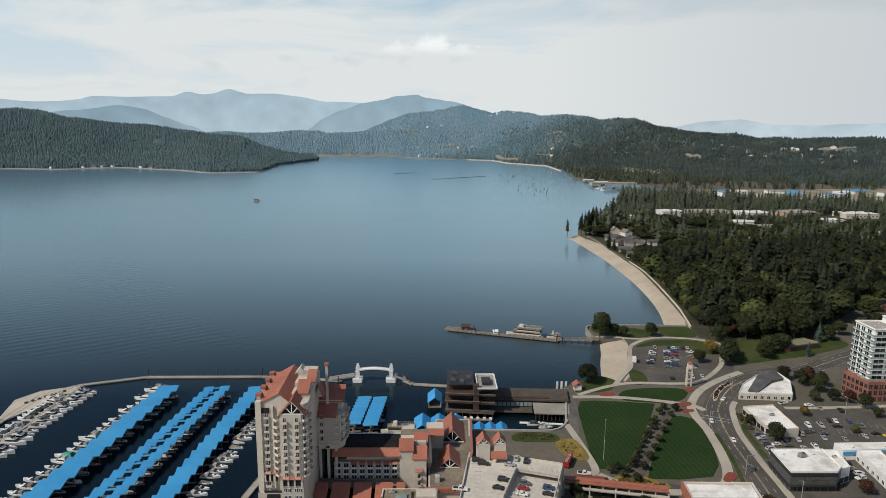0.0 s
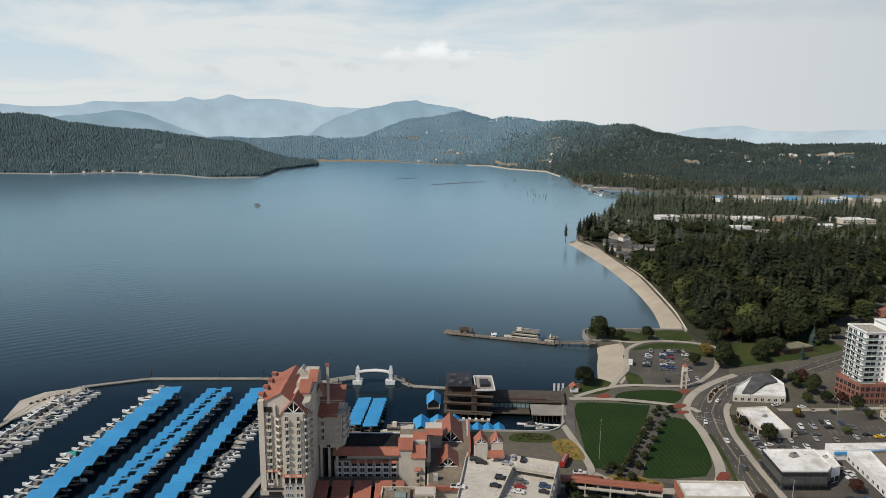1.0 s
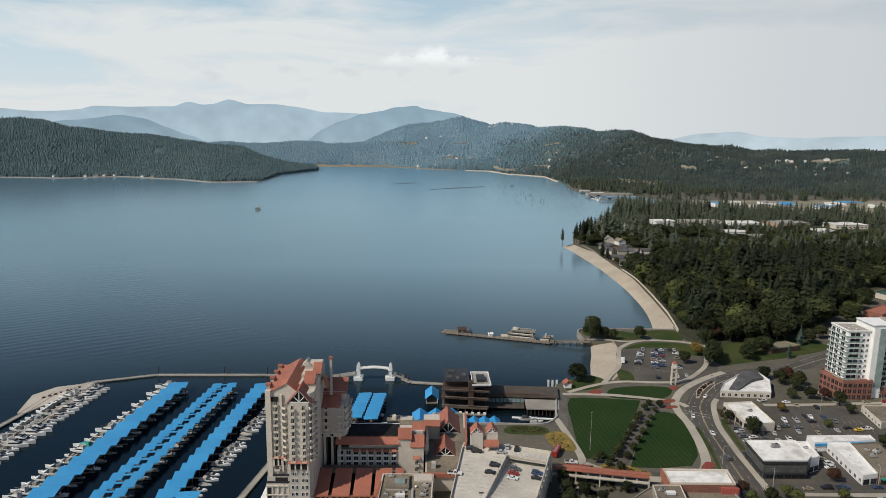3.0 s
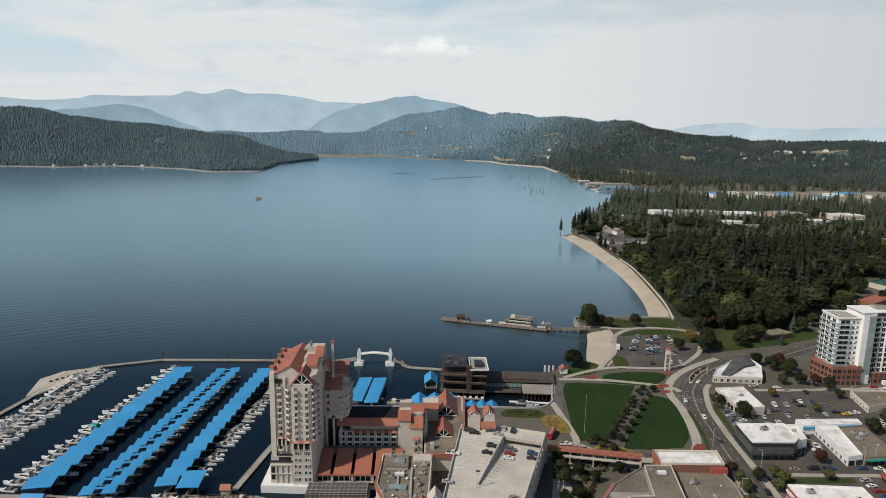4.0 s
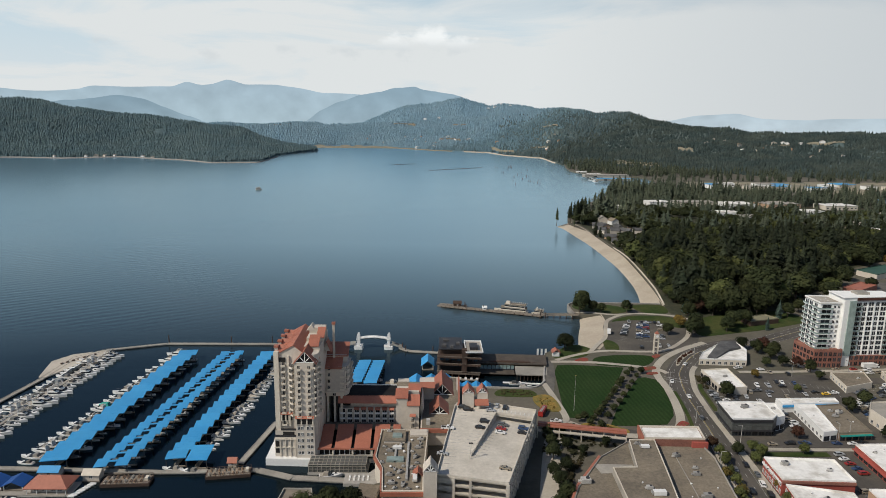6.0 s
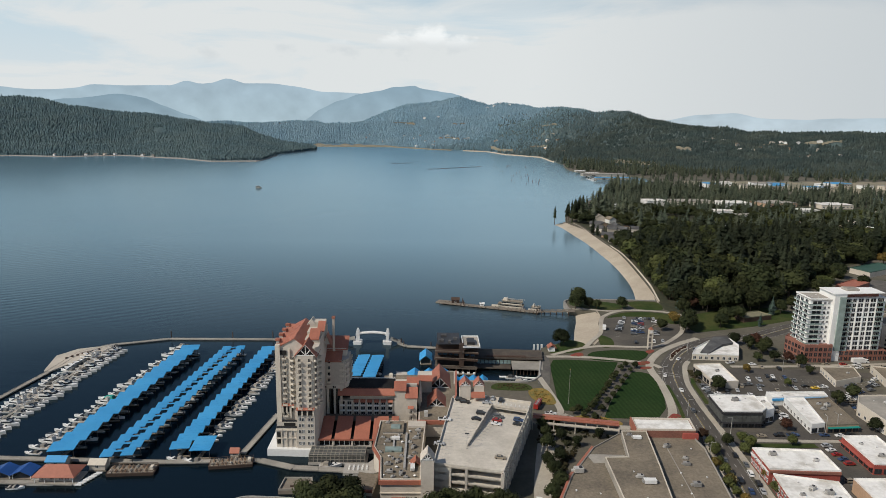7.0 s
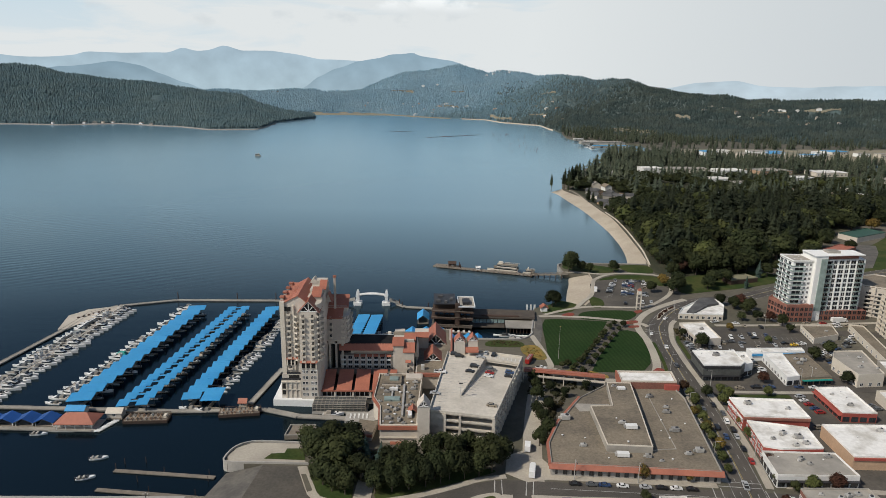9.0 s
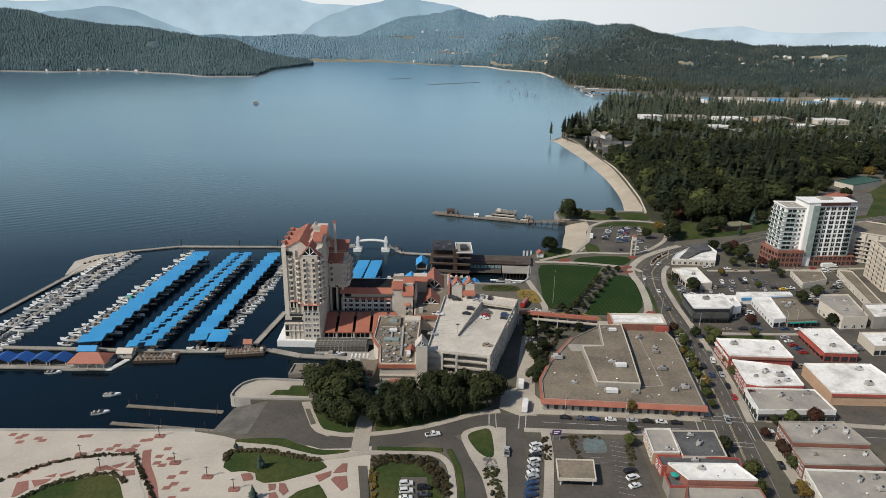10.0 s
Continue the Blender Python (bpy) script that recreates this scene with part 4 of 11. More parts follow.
# ---------------------------------------------------------------- shared pieces
def piece(name, groups, parent=None, m=None, label=""):
    """One mesh from lists of boxes, each list in its own material."""
    bm = bmesh.new()
    for i, (rows, _) in enumerate(groups):
        n = len(bm.faces)
        for r in rows:
            quad_box(bm, *r)
        bm.faces.ensure_lookup_table()
        for f in bm.faces[n:]:
            f.material_index = i
    bmesh.ops.recalc_face_normals(bm, faces=bm.faces)
    me = bpy.data.meshes.new(name)
    bm.to_mesh(me)
    bm.free()
    for _, material in groups:
        me.materials.append(material)
    ob = new(name, me)
    if parent:
        ob.parent = parent
    if m:
        ob.matrix_basis = m
    if label:
        ob["label"] = label
    return ob


class Kit:
    """Meshes made once and set many times."""
    made = {}


def put(key, parent, m, make):
    """Sets the piece of that key; the first call makes it."""
    if key not in Kit.made:
        ob = make()
        Kit.made[key] = ob.data
        ob.parent = parent
        ob.matrix_basis = m
        return ob
    ob = new(key.split("|")[0], Kit.made[key])
    ob.parent = parent
    ob.matrix_basis = m
    return ob


def window_mesh(w, h, rim, glass):
    """One shell: an outer rim with a middle mullion and two recessed panes; local x along the wall, -y outwards."""
    t, out, back = 0.09, -0.12, -0.03
    xs = [-w / 2 - t, -w / 2, -0.05, 0.05, w / 2, w / 2 + t]
    zs = [-t, 0, h, h + t]
    bm = bmesh.new()
    g = [[bm.verts.new((x, out, z)) for z in zs] for x in xs]
    for i in range(5):
        for k in range(3):
            ring = [g[i][k], g[i + 1][k], g[i + 1][k + 1], g[i][k + 1]]
            if k == 1 and i in (1, 3):
                deep = [bm.verts.new((v.co.x, back, v.co.z)) for v in ring]
                for j in range(4):
                    bm.faces.new((ring[j], ring[(j + 1) % 4], deep[(j + 1) % 4], deep[j]))
                bm.faces.new(deep).material_index = 1
            else:
                bm.faces.new(ring)
    edge = [g[i][0] for i in range(6)] + [g[5][k] for k in range(1, 4)] + [g[i][3] for i in range(4, -1, -1)] + [g[0][k] for k in (2, 1)]
    rear = [bm.verts.new((v.co.x, 0.02, v.co.z)) for v in edge]
    for j in range(len(edge)):
        k = (j + 1) % len(edge)
        bm.faces.new((edge[j], edge[k], rear[k], rear[j]))
    me = bpy.data.meshes.new("window")
    bm.to_mesh(me)
    bm.free()
    me.materials.append(M[rim])
    me.materials.append(M[glass])
    return new("window", me)


def window(parent, m, w=1.4, h=1.5, rim="white", glass="glass"):
    """A framed window; origin at the middle of its sill."""
    return put("window|%.2f %.2f %s %s" % (w, h, rim, glass), parent, m, lambda: window_mesh(w, h, rim, glass))


def balcony(parent, m, w=2.2, d=1.2, rail="cream", door=0.5):
    """A balcony tray with upstands, and a glazed door behind it."""
    def make():
        bm = bmesh.new()
        ring = [[bm.verts.new(p) for p in ((-w / 2 + o, -d + o, z), (w / 2 - o, -d + o, z), (w / 2 - o, 0.02, z), (-w / 2 + o, 0.02, z))] for o, z in ((0.0, -0.18), (0.0, 0.7), (0.12, 0.7), (0.12, 0.0))]
        for a, b in zip(ring, ring[1:]):
            for k in (3, 0, 1):
                bm.faces.new((a[k], a[(k + 1) % 4], b[(k + 1) % 4], b[k]))
        bm.faces.new(ring[0])
        bm.faces.new(ring[3])
        return link("balcony", bm, M[rail])
    window(parent, m @ Matrix.Translation((0, 0, 0.12)), w * door, 1.75, "stucco")
    return put("balcony|%.2f %.2f %s" % (w, d, rail), parent, m, make)


def ribbed(bm, a0, a1, b0, b1, t=0.3, pitch=0.9, high=0.04):
    """A roof sheet with standing ribs from eave a0-a1 up to ridge b0-b1, in one shell."""
    a0, a1, b0, b1 = (Vector(p) for p in (a0, a1, b0, b1))
    L = (a1 - a0).length
    n = max(1, int(L / pitch)) if pitch else 1
    us = [(0.0, 0.0)]
    for k in range(1, n if pitch else 1):
        u, e = k / n, 0.05 / L
        us += [(u - e, 0.0), (u - e, high), (u + e, high), (u + e, 0.0)]
    us.append((1.0, 0.0))
    up = Vector((0, 0, 1))
    lo = [bm.verts.new(a0.lerp(a1, u) + up * h) for u, h in us]
    hi = [bm.verts.new(b0.lerp(b1, u) + up * h) for u, h in us]
    for i in range(len(us) - 1):
        bm.faces.new((lo[i], lo[i + 1], hi[i + 1], hi[i]))
    c = [bm.verts.new(p - up * t) for p in (a0, a1, b1, b0)]
    bm.faces.new((c[3], c[2], c[1], c[0]))
    bm.faces.new([c[0], c[1]] + lo[::-1])
    bm.faces.new([c[2], c[3]] + hi)
    bm.faces.new((c[1], c[2], hi[-1], lo[-1]))
    bm.faces.new((c[3], c[0], lo[0], hi[0]))


def gable(parent, x0, x1, y0, y1, z0, z1, along="y", name="roof", over=0.5, t=0.3, material="tile"):
    """A pitched roof of two ribbed slopes; the ridge runs along x or y."""
    bm = bmesh.new()
    if along == "y":
        c = (x0 + x1) / 2
        ze = z0 - (z1 - z0) * over / (c - x0)
        for e in (x0 - over, x1 + over):
            ribbed(bm, (e, y0 - over, ze), (e, y1 + over, ze), (c, y0 - over, z1), (c, y1 + over, z1), t)
    else:
        c = (y0 + y1) / 2
        ze = z0 - (z1 - z0) * over / (c - y0)
        for e in (y0 - over, y1 + over):
            ribbed(bm, (x0 - over, e, ze), (x1 + over, e, ze), (x0 - over, c, z1), (x1 + over, c, z1), t)
    return part(name, bm, M[material], parent)


def rib(bm, a, b, w, h):
    d = (b - a).normalized()
    s = d.cross(Vector((0, 0, 1))).normalized() * w / 2
    u = Vector((0, 0, h))
    vs = [bm.verts.new(p) for p in (a - s, a + s, b + s, b - s, a - s + u, a + s + u, b + s + u, b - s + u)]
    for f in ((4, 5, 6, 7), (0, 1, 5, 4), (2, 3, 7, 6), (1, 2, 6, 5), (3, 0, 4, 7)):
        bm.faces.new([vs[i] for i in f])


def slope(parent, x0, x1, y0, y1, z0, z1, t=0.35, material="tile", ribs=0.9, name="roof"):
    """A single ribbed roof slope that rises from y0 to y1."""
    bm = bmesh.new()
    ribbed(bm, (x0, y0, z0), (x1, y0, z0), (x0, y1, z1), (x1, y1, z1), t, ribs)
    return part(name, bm, M[material], parent)


def gable_wall(parent, x0, x1, y0, y1, z0, z1, material, name="gable"):
    bm = bmesh.new()
    c = (x0 + x1) / 2
    vs = [bm.verts.new(p) for p in ((x0, y0, z0), (x1, y0, z0), (c, y0, z1), (x0, y1, z0), (x1, y1, z0), (c, y1, z1))]
    for f in ((0, 1, 2), (5, 4, 3), (0, 3, 4, 1), (1, 4, 5, 2), (2, 5, 3, 0)):
        bm.faces.new([vs[i] for i in f])
    return part(name, bm, M[material], parent)


def truss(parent, x0, x1, y, z0, z1, name="gable_truss"):
    """A glazed gable end with white struts."""
    c, w = (x0 + x1) / 2, 0.28
    bm = bmesh.new()
    for a, b in (((x0, z0), (c, z1)), ((x1, z0), (c, z1)), ((x0, z0), (x1, z0)), ((c, z0), (c, z1)), (((x0 + c) / 2, (z0 + z1) / 2), (c, z0)), (((x1 + c) / 2, (z0 + z1) / 2), (c, z0))):
        d = Vector((b[0] - a[0], 0, b[1] - a[1]))
        s = Vector((-d.z, 0, d.x)).normalized() * w / 2
        A, B = Vector((a[0], y, a[1])), Vector((b[0], y, b[1]))
        o = Vector((0, 0.25, 0))
        vs = [bm.verts.new(p) for p in (A - s, A + s, B + s, B - s, A - s + o, A + s + o, B + s + o, B - s + o)]
        for f in ((0, 1, 2, 3), (4, 5, 6, 7), (0, 1, 5, 4), (1, 2, 6, 5), (2, 3, 7, 6), (3, 0, 4, 7)):
            bm.faces.new([vs[i] for i in f])
    return part(name, bm, M["white"], parent)


def parapet(pts, z0, z1, w=0.35):
    """A low wall round a flat roof."""
    bm = bmesh.new()
    pts = ccw(list(pts))
    n = len(pts)
    ins = []
    for i in range(n):
        a, b, c = Vector(pts[i - 1]), Vector(pts[i]), Vector(pts[(i + 1) % n])
        d1, d2 = (b - a).normalized(), (c - b).normalized()
        n1, n2 = Vector((-d1.y, d1.x)), Vector((-d2.y, d2.x))
        k = (n1 + n2) / max(0.4, 1 + n1.dot(n2))
        ins.append(b + k * w)
    ring = [[bm.verts.new((*p, z)) for p in q] for q, z in ((pts, z0), (pts, z1), (ins, z1), (ins, z0))]
    for k in range(4):
        for i in range(n):
            j = (i + 1) % n
            bm.faces.new((ring[k][i], ring[k][j], ring[(k + 1) % 4][j], ring[(k + 1) % 4][i]))
    return bm


def hvac(x, y, z, rz=0.0, size=1.0, kind=0):
    """A roof unit: casing, fan cowl and curb."""
    key = "roof_unit_%d" % kind
    m = pose(x, y, z, 0, 0, rz) @ Matrix.Scale(size, 4)
    if key in Kit.made:
        return copy_thing(Kit.made[key], m)
    label = ("grey metal roof air-conditioning unit with a fan", "long pale roof ventilation unit on a curb", "small round roof vent with a cowl")[kind]
    t = thing("roof_unit", label, "roof unit", "roof units", m)
    if kind == 0:
        part("casing", box(-1.3, -0.9, 0.25, 1.3, 0.9, 1.5), M["metal"], t)
        part("curb", box(-1.15, -0.75, 0, 1.15, 0.75, 0.25), M["darkmetal"], t)
        bm = bmesh.new()
        bmesh.ops.create_cone(bm, cap_ends=True, segments=12, radius1=0.55, radius2=0.5, depth=0.3, matrix=Matrix.Translation((0.5, 0, 1.65)))
        part("fan_cowl", bm, M["darkmetal"], t)
        part("duct", box(-2.1, -0.4, 0.2, -1.3, 0.4, 0.9), M["metal"], t)
    elif kind == 1:
        part("casing", box(-2.2, -1.0, 0.3, 2.2, 1.0, 1.7), M["white"], t)
        part("curb", box(-2.0, -0.8, 0, 2.0, 0.8, 0.3), M["darkmetal"], t)
        part("hood", box(-2.9, -0.8, 0.6, -2.2, 0.8, 1.4), M["metal"], t)
    else:
        bm = bmesh.new()
        bmesh.ops.create_cone(bm, cap_ends=True, segments=10, radius1=0.4, radius2=0.4, depth=0.9, matrix=Matrix.Translation((0, 0, 0.45)))
        part("pipe", bm, M["metal"], t)
        bm = bmesh.new()
        bmesh.ops.create_cone(bm, cap_ends=True, segments=10, radius1=0.75, radius2=0.2, depth=0.4, matrix=Matrix.Translation((0, 0, 1.05)))
        part("cowl", bm, M["white"], t)
    Kit.made[key] = t
    return t

# ---------------------------------------------------------------- lakeside hotel
FLOOR = 3.05


def hotel_tower():
    t = thing("hotel_tower", "tall beige stucco hotel tower with terracotta roofs and white balconies", "hotel")
    part("plinth", prism([(-69.8, 227.6), (-50.4, 226.6), (-50.4, 231), (-8.5, 229.4), (-8.5, 252), (-69.8, 262)], -2.4, 3.3), M["white"], t, "white concrete plinth standing in the lake")
    part("wall", prism([(-64.6, 231.2), (-48.2, 231.2), (-46.8, 233), (-46.8, 260), (-64.6, 260)], 3.3, 50.0), M["stucco"], t)
    part("bay", prism([(-56.4, 228.3), (-48.4, 228.3), (-47.0, 230.2), (-47.0, 236), (-56.4, 236)], 3.3, 47.4), M["stucco"], t)
    part("corner_pilaster", boxes([(-65.5, 230.4, 3.3, -63.4, 232.4, 51.2), (-59.6, 230.5, 17, -59.0, 231.2, 49.5)]), M["cream"], t)
    # stepped lower terraces on the lake side
    part("lower_terrace", boxes([(-65.9, 229.4, 3.3, -56.5, 242, 12.6), (-65.7, 229.9, 12.6, -56.6, 242, 15.4)]), M["stucco"], t)
    part("terrace_rail", boxes([(-65.9, 229.36, 12.6, -56.5, 229.56, 13.5), (-65.7, 229.86, 15.4, -65.6, 230.3, 16.3), (-63.3, 229.86, 15.4, -56.6, 230.02, 16.3)]), M["darkmetal"], t)
    # dark panels laid on the solid wall, drawing the shade of openings
    for q in ((-62.4, 229.82, 13.0, -57.4, 229.88, 14.9), (-65.6, 229.32, 5.0, -64.0, 229.38, 7.2), (-65.6, 229.32, 8.0, -64.0, 229.38, 10.6)):
        part("terrace_opening", box(*q), M["dark"], t)
    for x in (-63.4, -61.2, -59.0, -57.0):
        part("terrace_pilaster", box(x - 0.22, 229.0, 3.3, x + 0.22, 229.36, 12.0), M["cream"], t)
    for z in (7.6, 11.4):
        part("terrace_cornice", box(-66.1, 228.9, z, -56.5, 229.38, z + 0.4), M["cream"], t)
    # roofs
    bm = bmesh.new()
    ends = [[bm.verts.new(p) for p in ((-64.6, y, 50.0), (-53.4, y, 50.0), (-53.4, y, 51.2), (-57.0, y, 54.0))] for y in (231.2, 259.5)]
    for f in (ends[0], ends[1][::-1]):
        bm.faces.new(f)
    for k in range(4):
        bm.faces.new((ends[0][k], ends[0][(k + 1) % 4], ends[1][(k + 1) % 4], ends[1][k]))
    part("gable", bm, M["stucco"], t)
    bm = bmesh.new()
    ribbed(bm, (-65.1, 230.8, 49.9), (-65.1, 260, 49.9), (-57.0, 230.8, 54.4), (-57.0, 260, 54.4))
    part("roof", bm, M["tile"], t)
    bm = bmesh.new()
    ribbed(bm, (-53.2, 260, 51.2), (-53.2, 230.8, 51.2), (-57.0, 260, 54.38), (-57.0, 230.8, 54.38))
    part("roof", bm, M["tile"], t)
    for y in (233.0, 239.8, 246.6, 253.4):
        gable(t, -65.4, -58.8, y, y + 4.4, 50.4, 52.9, "x", "dormer_roof", 0.15, 0.2)
    part("upper_block", box(-54.4, 237, 50, -46.8, 260, 51.6), M["stucco"], t)
    part("upper_block", boxes([(-53.6, 243.3, 51.6, -46.9, 259, 53.2), (-51.7, 239.6, 51.6, -47.4, 243.26, 53.0), (-53.4, 249.8, 53.2, -46.2, 254.0, 56.0), (-49.3, 247.0, 53.2, -46.0, 249.76, 54.6)]), M["stucco"], t)
    slope(t, -51.9, -47.2, 236.6, 243.2, 51.9, 54.9)
    slope(t, -49.4, -45.9, 244.0, 250.0, 53.2, 56.3)
    gable_wall(t, -54.6, -50.4, 249.6, 254.0, 54.6, 57.0, "stucco")
    gable(t, -54.6, -50.4, 249.8, 254.0, 54.6, 57.2, over=0.2, material="cream")
    gable_wall(t, -47.6, -44.0, 249.4, 255, 45.0, 49.4, "stucco")
    gable(t, -47.6, -44.0, 249.2, 255, 45.0, 49.6, over=0.2)
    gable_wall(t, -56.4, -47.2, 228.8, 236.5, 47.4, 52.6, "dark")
    gable(t, -56.4, -47.2, 228.4, 237.5, 47.4, 52.8, over=0.45)
    truss(t, -56.0, -47.6, 228.2, 47.5, 52.3)
    # chimneys along the lake-side eave, and the tall flue
    for y in (233.5, 240.5, 247.5, 254.5):
        c = part("chimney", box(-65.6, y, 47.0, -64.2, y + 1.6, 52.2), M["stucco"], t)
        part("chimney_cap", box(-65.9, y - 0.3, 52.2, -63.9, y + 1.9, 53.0), M["tile"], c, "terracotta cap")
    c = part("flue", box(-43.6, 253.6, 40, -42.6, 254.6, 56.2), M["stucco"], t)
    part("flue_cap", box(-43.9, 253.3, 56.2, -42.3, 254.9, 57.2), M["tile"], c, "terracotta cap")
    # balconies, floor by floor
    for k in range(9):
        z = 44.8 - 2.72 * k
        balcony(t, pose(-61.6, 231.2, z), 1.9, 1.1)
        balcony(t, pose(-57.6, 230.6, z - 0.7, 0, 0, -38), 1.9, 1.2)
        for x in (-54.5, -50.2):
            balcony(t, pose(x, 228.3, z - 0.7), 1.9, 1.0)
        balcony(t, pose(-47.6, 229.3, z, 0, 0, 45), 2.0, 1.3)
        balcony(t, pose(-46.8, 233.4, z, 0, 0, 90), 2.0, 1.2)
        for y in (236.5, 243.5, 250.5, 256.5):
            balcony(t, pose(-64.6, y, z, 0, 0, -90), 2.0, 1.1)
    part("belvedere", boxes([(-64.2, 230.9, 46.6, -60.6, 231.2, 48.6)]), M["dark"], t)
    # banded storey with awnings over dark arches, then paired windows below
    part("band", boxes([(-62.9, 230.7, 19.8, -58.4, 231.2, 23.2)]), M["dark"], t)
    part("band", boxes([(-56.0, 227.9, 19.4, -48.8, 228.3, 22.4)]), M["dark"], t)
    for x in (-62.9, -61.1, -59.6):
        part("band_pillar", box(x - 0.3, 230.4, 19.5, x + 0.3, 231.2, 23.2), M["cream"], t)
    for x in (-56.0, -53.8, -51.5, -48.9):
        part("band_pillar", box(x - 0.3, 227.6, 19.2, x + 0.3, 228.3, 22.6), M["cream"], t)
    slope(t, -63.3, -58.0, 230.0, 231.2, 22.9, 23.6, 0.15, ribs=0, name="awning")
    slope(t, -56.5, -48.3, 227.1, 228.3, 22.3, 23.0, 0.15, ribs=0, name="awning")
    balcony(t, pose(-61.6, 231.2, 17.6), 2.2, 1.2)
    for k in range(5):
        for x in (-54.3, -50.3):
            for d in (-0.75, 0.75):
                window(t, pose(x + d, 228.3, 16.6 - 2.9 * k), 1.0, 1.4)
    # rear block on tall columns
    part("rear_wall", box(-49.2, 250.0, 24.6, -38.6, 262, 36.6), M["stucco"], t)
    part("rear_soffit", box(-49.4, 249.6, 22.8, -38.2, 262, 24.6), M["cream"], t)
    # recess wall given a darker grey than the tower's stucco
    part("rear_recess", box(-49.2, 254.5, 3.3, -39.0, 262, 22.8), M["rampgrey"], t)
    for x in (-47.2, -44.2, -41.0):
        part("tall_glazing", box(x - 0.7, 254.3, 4.0, x + 0.7, 254.5, 21.5), M["glass"], t)
    for x in (-48.6, -45.8, -42.6, -39.4):
        part("column", box(x - 0.5, 250.2, 3.3, x + 0.5, 251.4, 22.8), M["cream"], t)
    part("rear_upper", box(-49.2, 255.5, 36.6, -37.4, 262, 40.8), M["stucco"], t)
    slope(t, -49.4, -39.0, 249.4, 255.6, 36.4, 39.8)
    slope(t, -49.4, -36.6, 255.2, 262.5, 40.4, 44.8)
    part("rear_turret", prism([(-40.8, 250.2), (-37.6, 250.2), (-36.2, 252.4), (-36.2, 262), (-40.8, 262)], 22.8, 36.9), M["stucco"], t)
    for k in range(4):
        z = 35.0 - FLOOR * k
        balcony(t, pose(-45.0, 250.0, z), 1.9, 1.0)
        balcony(t, pose(-39.0, 250.2, z), 1.9, 1.0)
        balcony(t, pose(-37.0, 251.2, z, 0, 0, 58), 2.0, 1.2)
        for y in (254.0, 257.2, 260.2):
            balcony(t, pose(-36.2, y, z, 0, 0, 90), 2.0, 1.2)
    for x in (-47.0, -42.6):
        window(t, pose(x, 249.6, 23.0), 1.3, 1.2, "cream")
    return t


def hotel_wing():
    t = thing("hotel_wing", "beige hotel wing with rows of white balconies", "hotel")
    part("wall", box(-40.6, 250.6, 3.3, -14.0, 263, 16.4), M["stucco"], t)
    part("upper_wall", box(-35.5, 252.2, 16.4, -14.0, 263, 22.0), M["cream"], t)
    # solid near-black block; the recess shade is put into its colour
    part("link_recess", box(-40.6, 253.6, 16.4, -35.5, 263, 22.0), M["dark"], t)
    part("flat_roof", box(-41.0, 251.0, 22.0, -13.6, 263.2, 22.4), M["blackroof"], t, "dark flat roof")
    slope(t, -41.0, -13.8, 248.9, 251.2, 19.8, 22.5)
    part("roof_kerb", boxes([(-41.2, 263.2, 21.6, -13.4, 263.6, 22.7)]), M["white"], t)
    for i in range(8):
        x = -38.9 + 3.25 * i
        for k in range(4):
            balcony(t, pose(x, 250.6, 6.2 + 2.62 * k), 2.3, 1.2, "white", 0.8)
        if i > 1:
            window(t, pose(x, 252.2, 17.0), 2.1, 2.0, "cream", "cream")
            slope(t, x - 1.25, x + 1.25, 249.4, 250.7, 16.0, 16.9, 0.15, ribs=0, name="awning")
    # end pavilion
    part("end_wall", boxes([(-14.0, 249.5, 3.3, -8.6, 272, 22.4), (-8.6, 248.0, 3.3, -3.2, 272, 19.4)]), M["stucco"], t)
    slope(t, -14.4, -8.4, 249.0, 255, 22.2, 24.6)
    part("end_upper", box(-14.0, 255, 19.4, -3.4, 266, 22.9), M["stucco"], t)
    slope(t, -9.0, -2.9, 247.6, 253.0, 19.2, 22.4)
    slope(t, -8.6, -2.6, 255.6, 261.0, 22.6, 24.4)
    for k in range(3):
        balcony(t, pose(-6.2, 248.0, 4.6 + FLOOR * k), 2.0, 1.1)
    slope(t, -7.6, -4.8, 246.8, 248.1, 14.0, 15.0, 0.15, ribs=0, name="awning")
    gable_wall(t, -3.2, -1.0, 252, 268, 15, 20, "stucco")
    part("low_range", box(-3.4, 268, 3.3, 16, 282, 11.6), M["stucco"], t)
    slope(t, -4.0, 4.2, 268, 271, 19.2, 21.0)
    part("low_roof", box(-3.5, 267.8, 11.6, 16.1, 282.2, 11.8), M["rooftan"], t)
    part("end_roof", box(-14.2, 261.2, 22.9, -3.2, 266.2, 23.1), M["rooftan"], t)
    part("low_range_upper", box(-3.4, 270.6, 11.6, 4.0, 280, 19.6), M["stucco"], t)
    return t


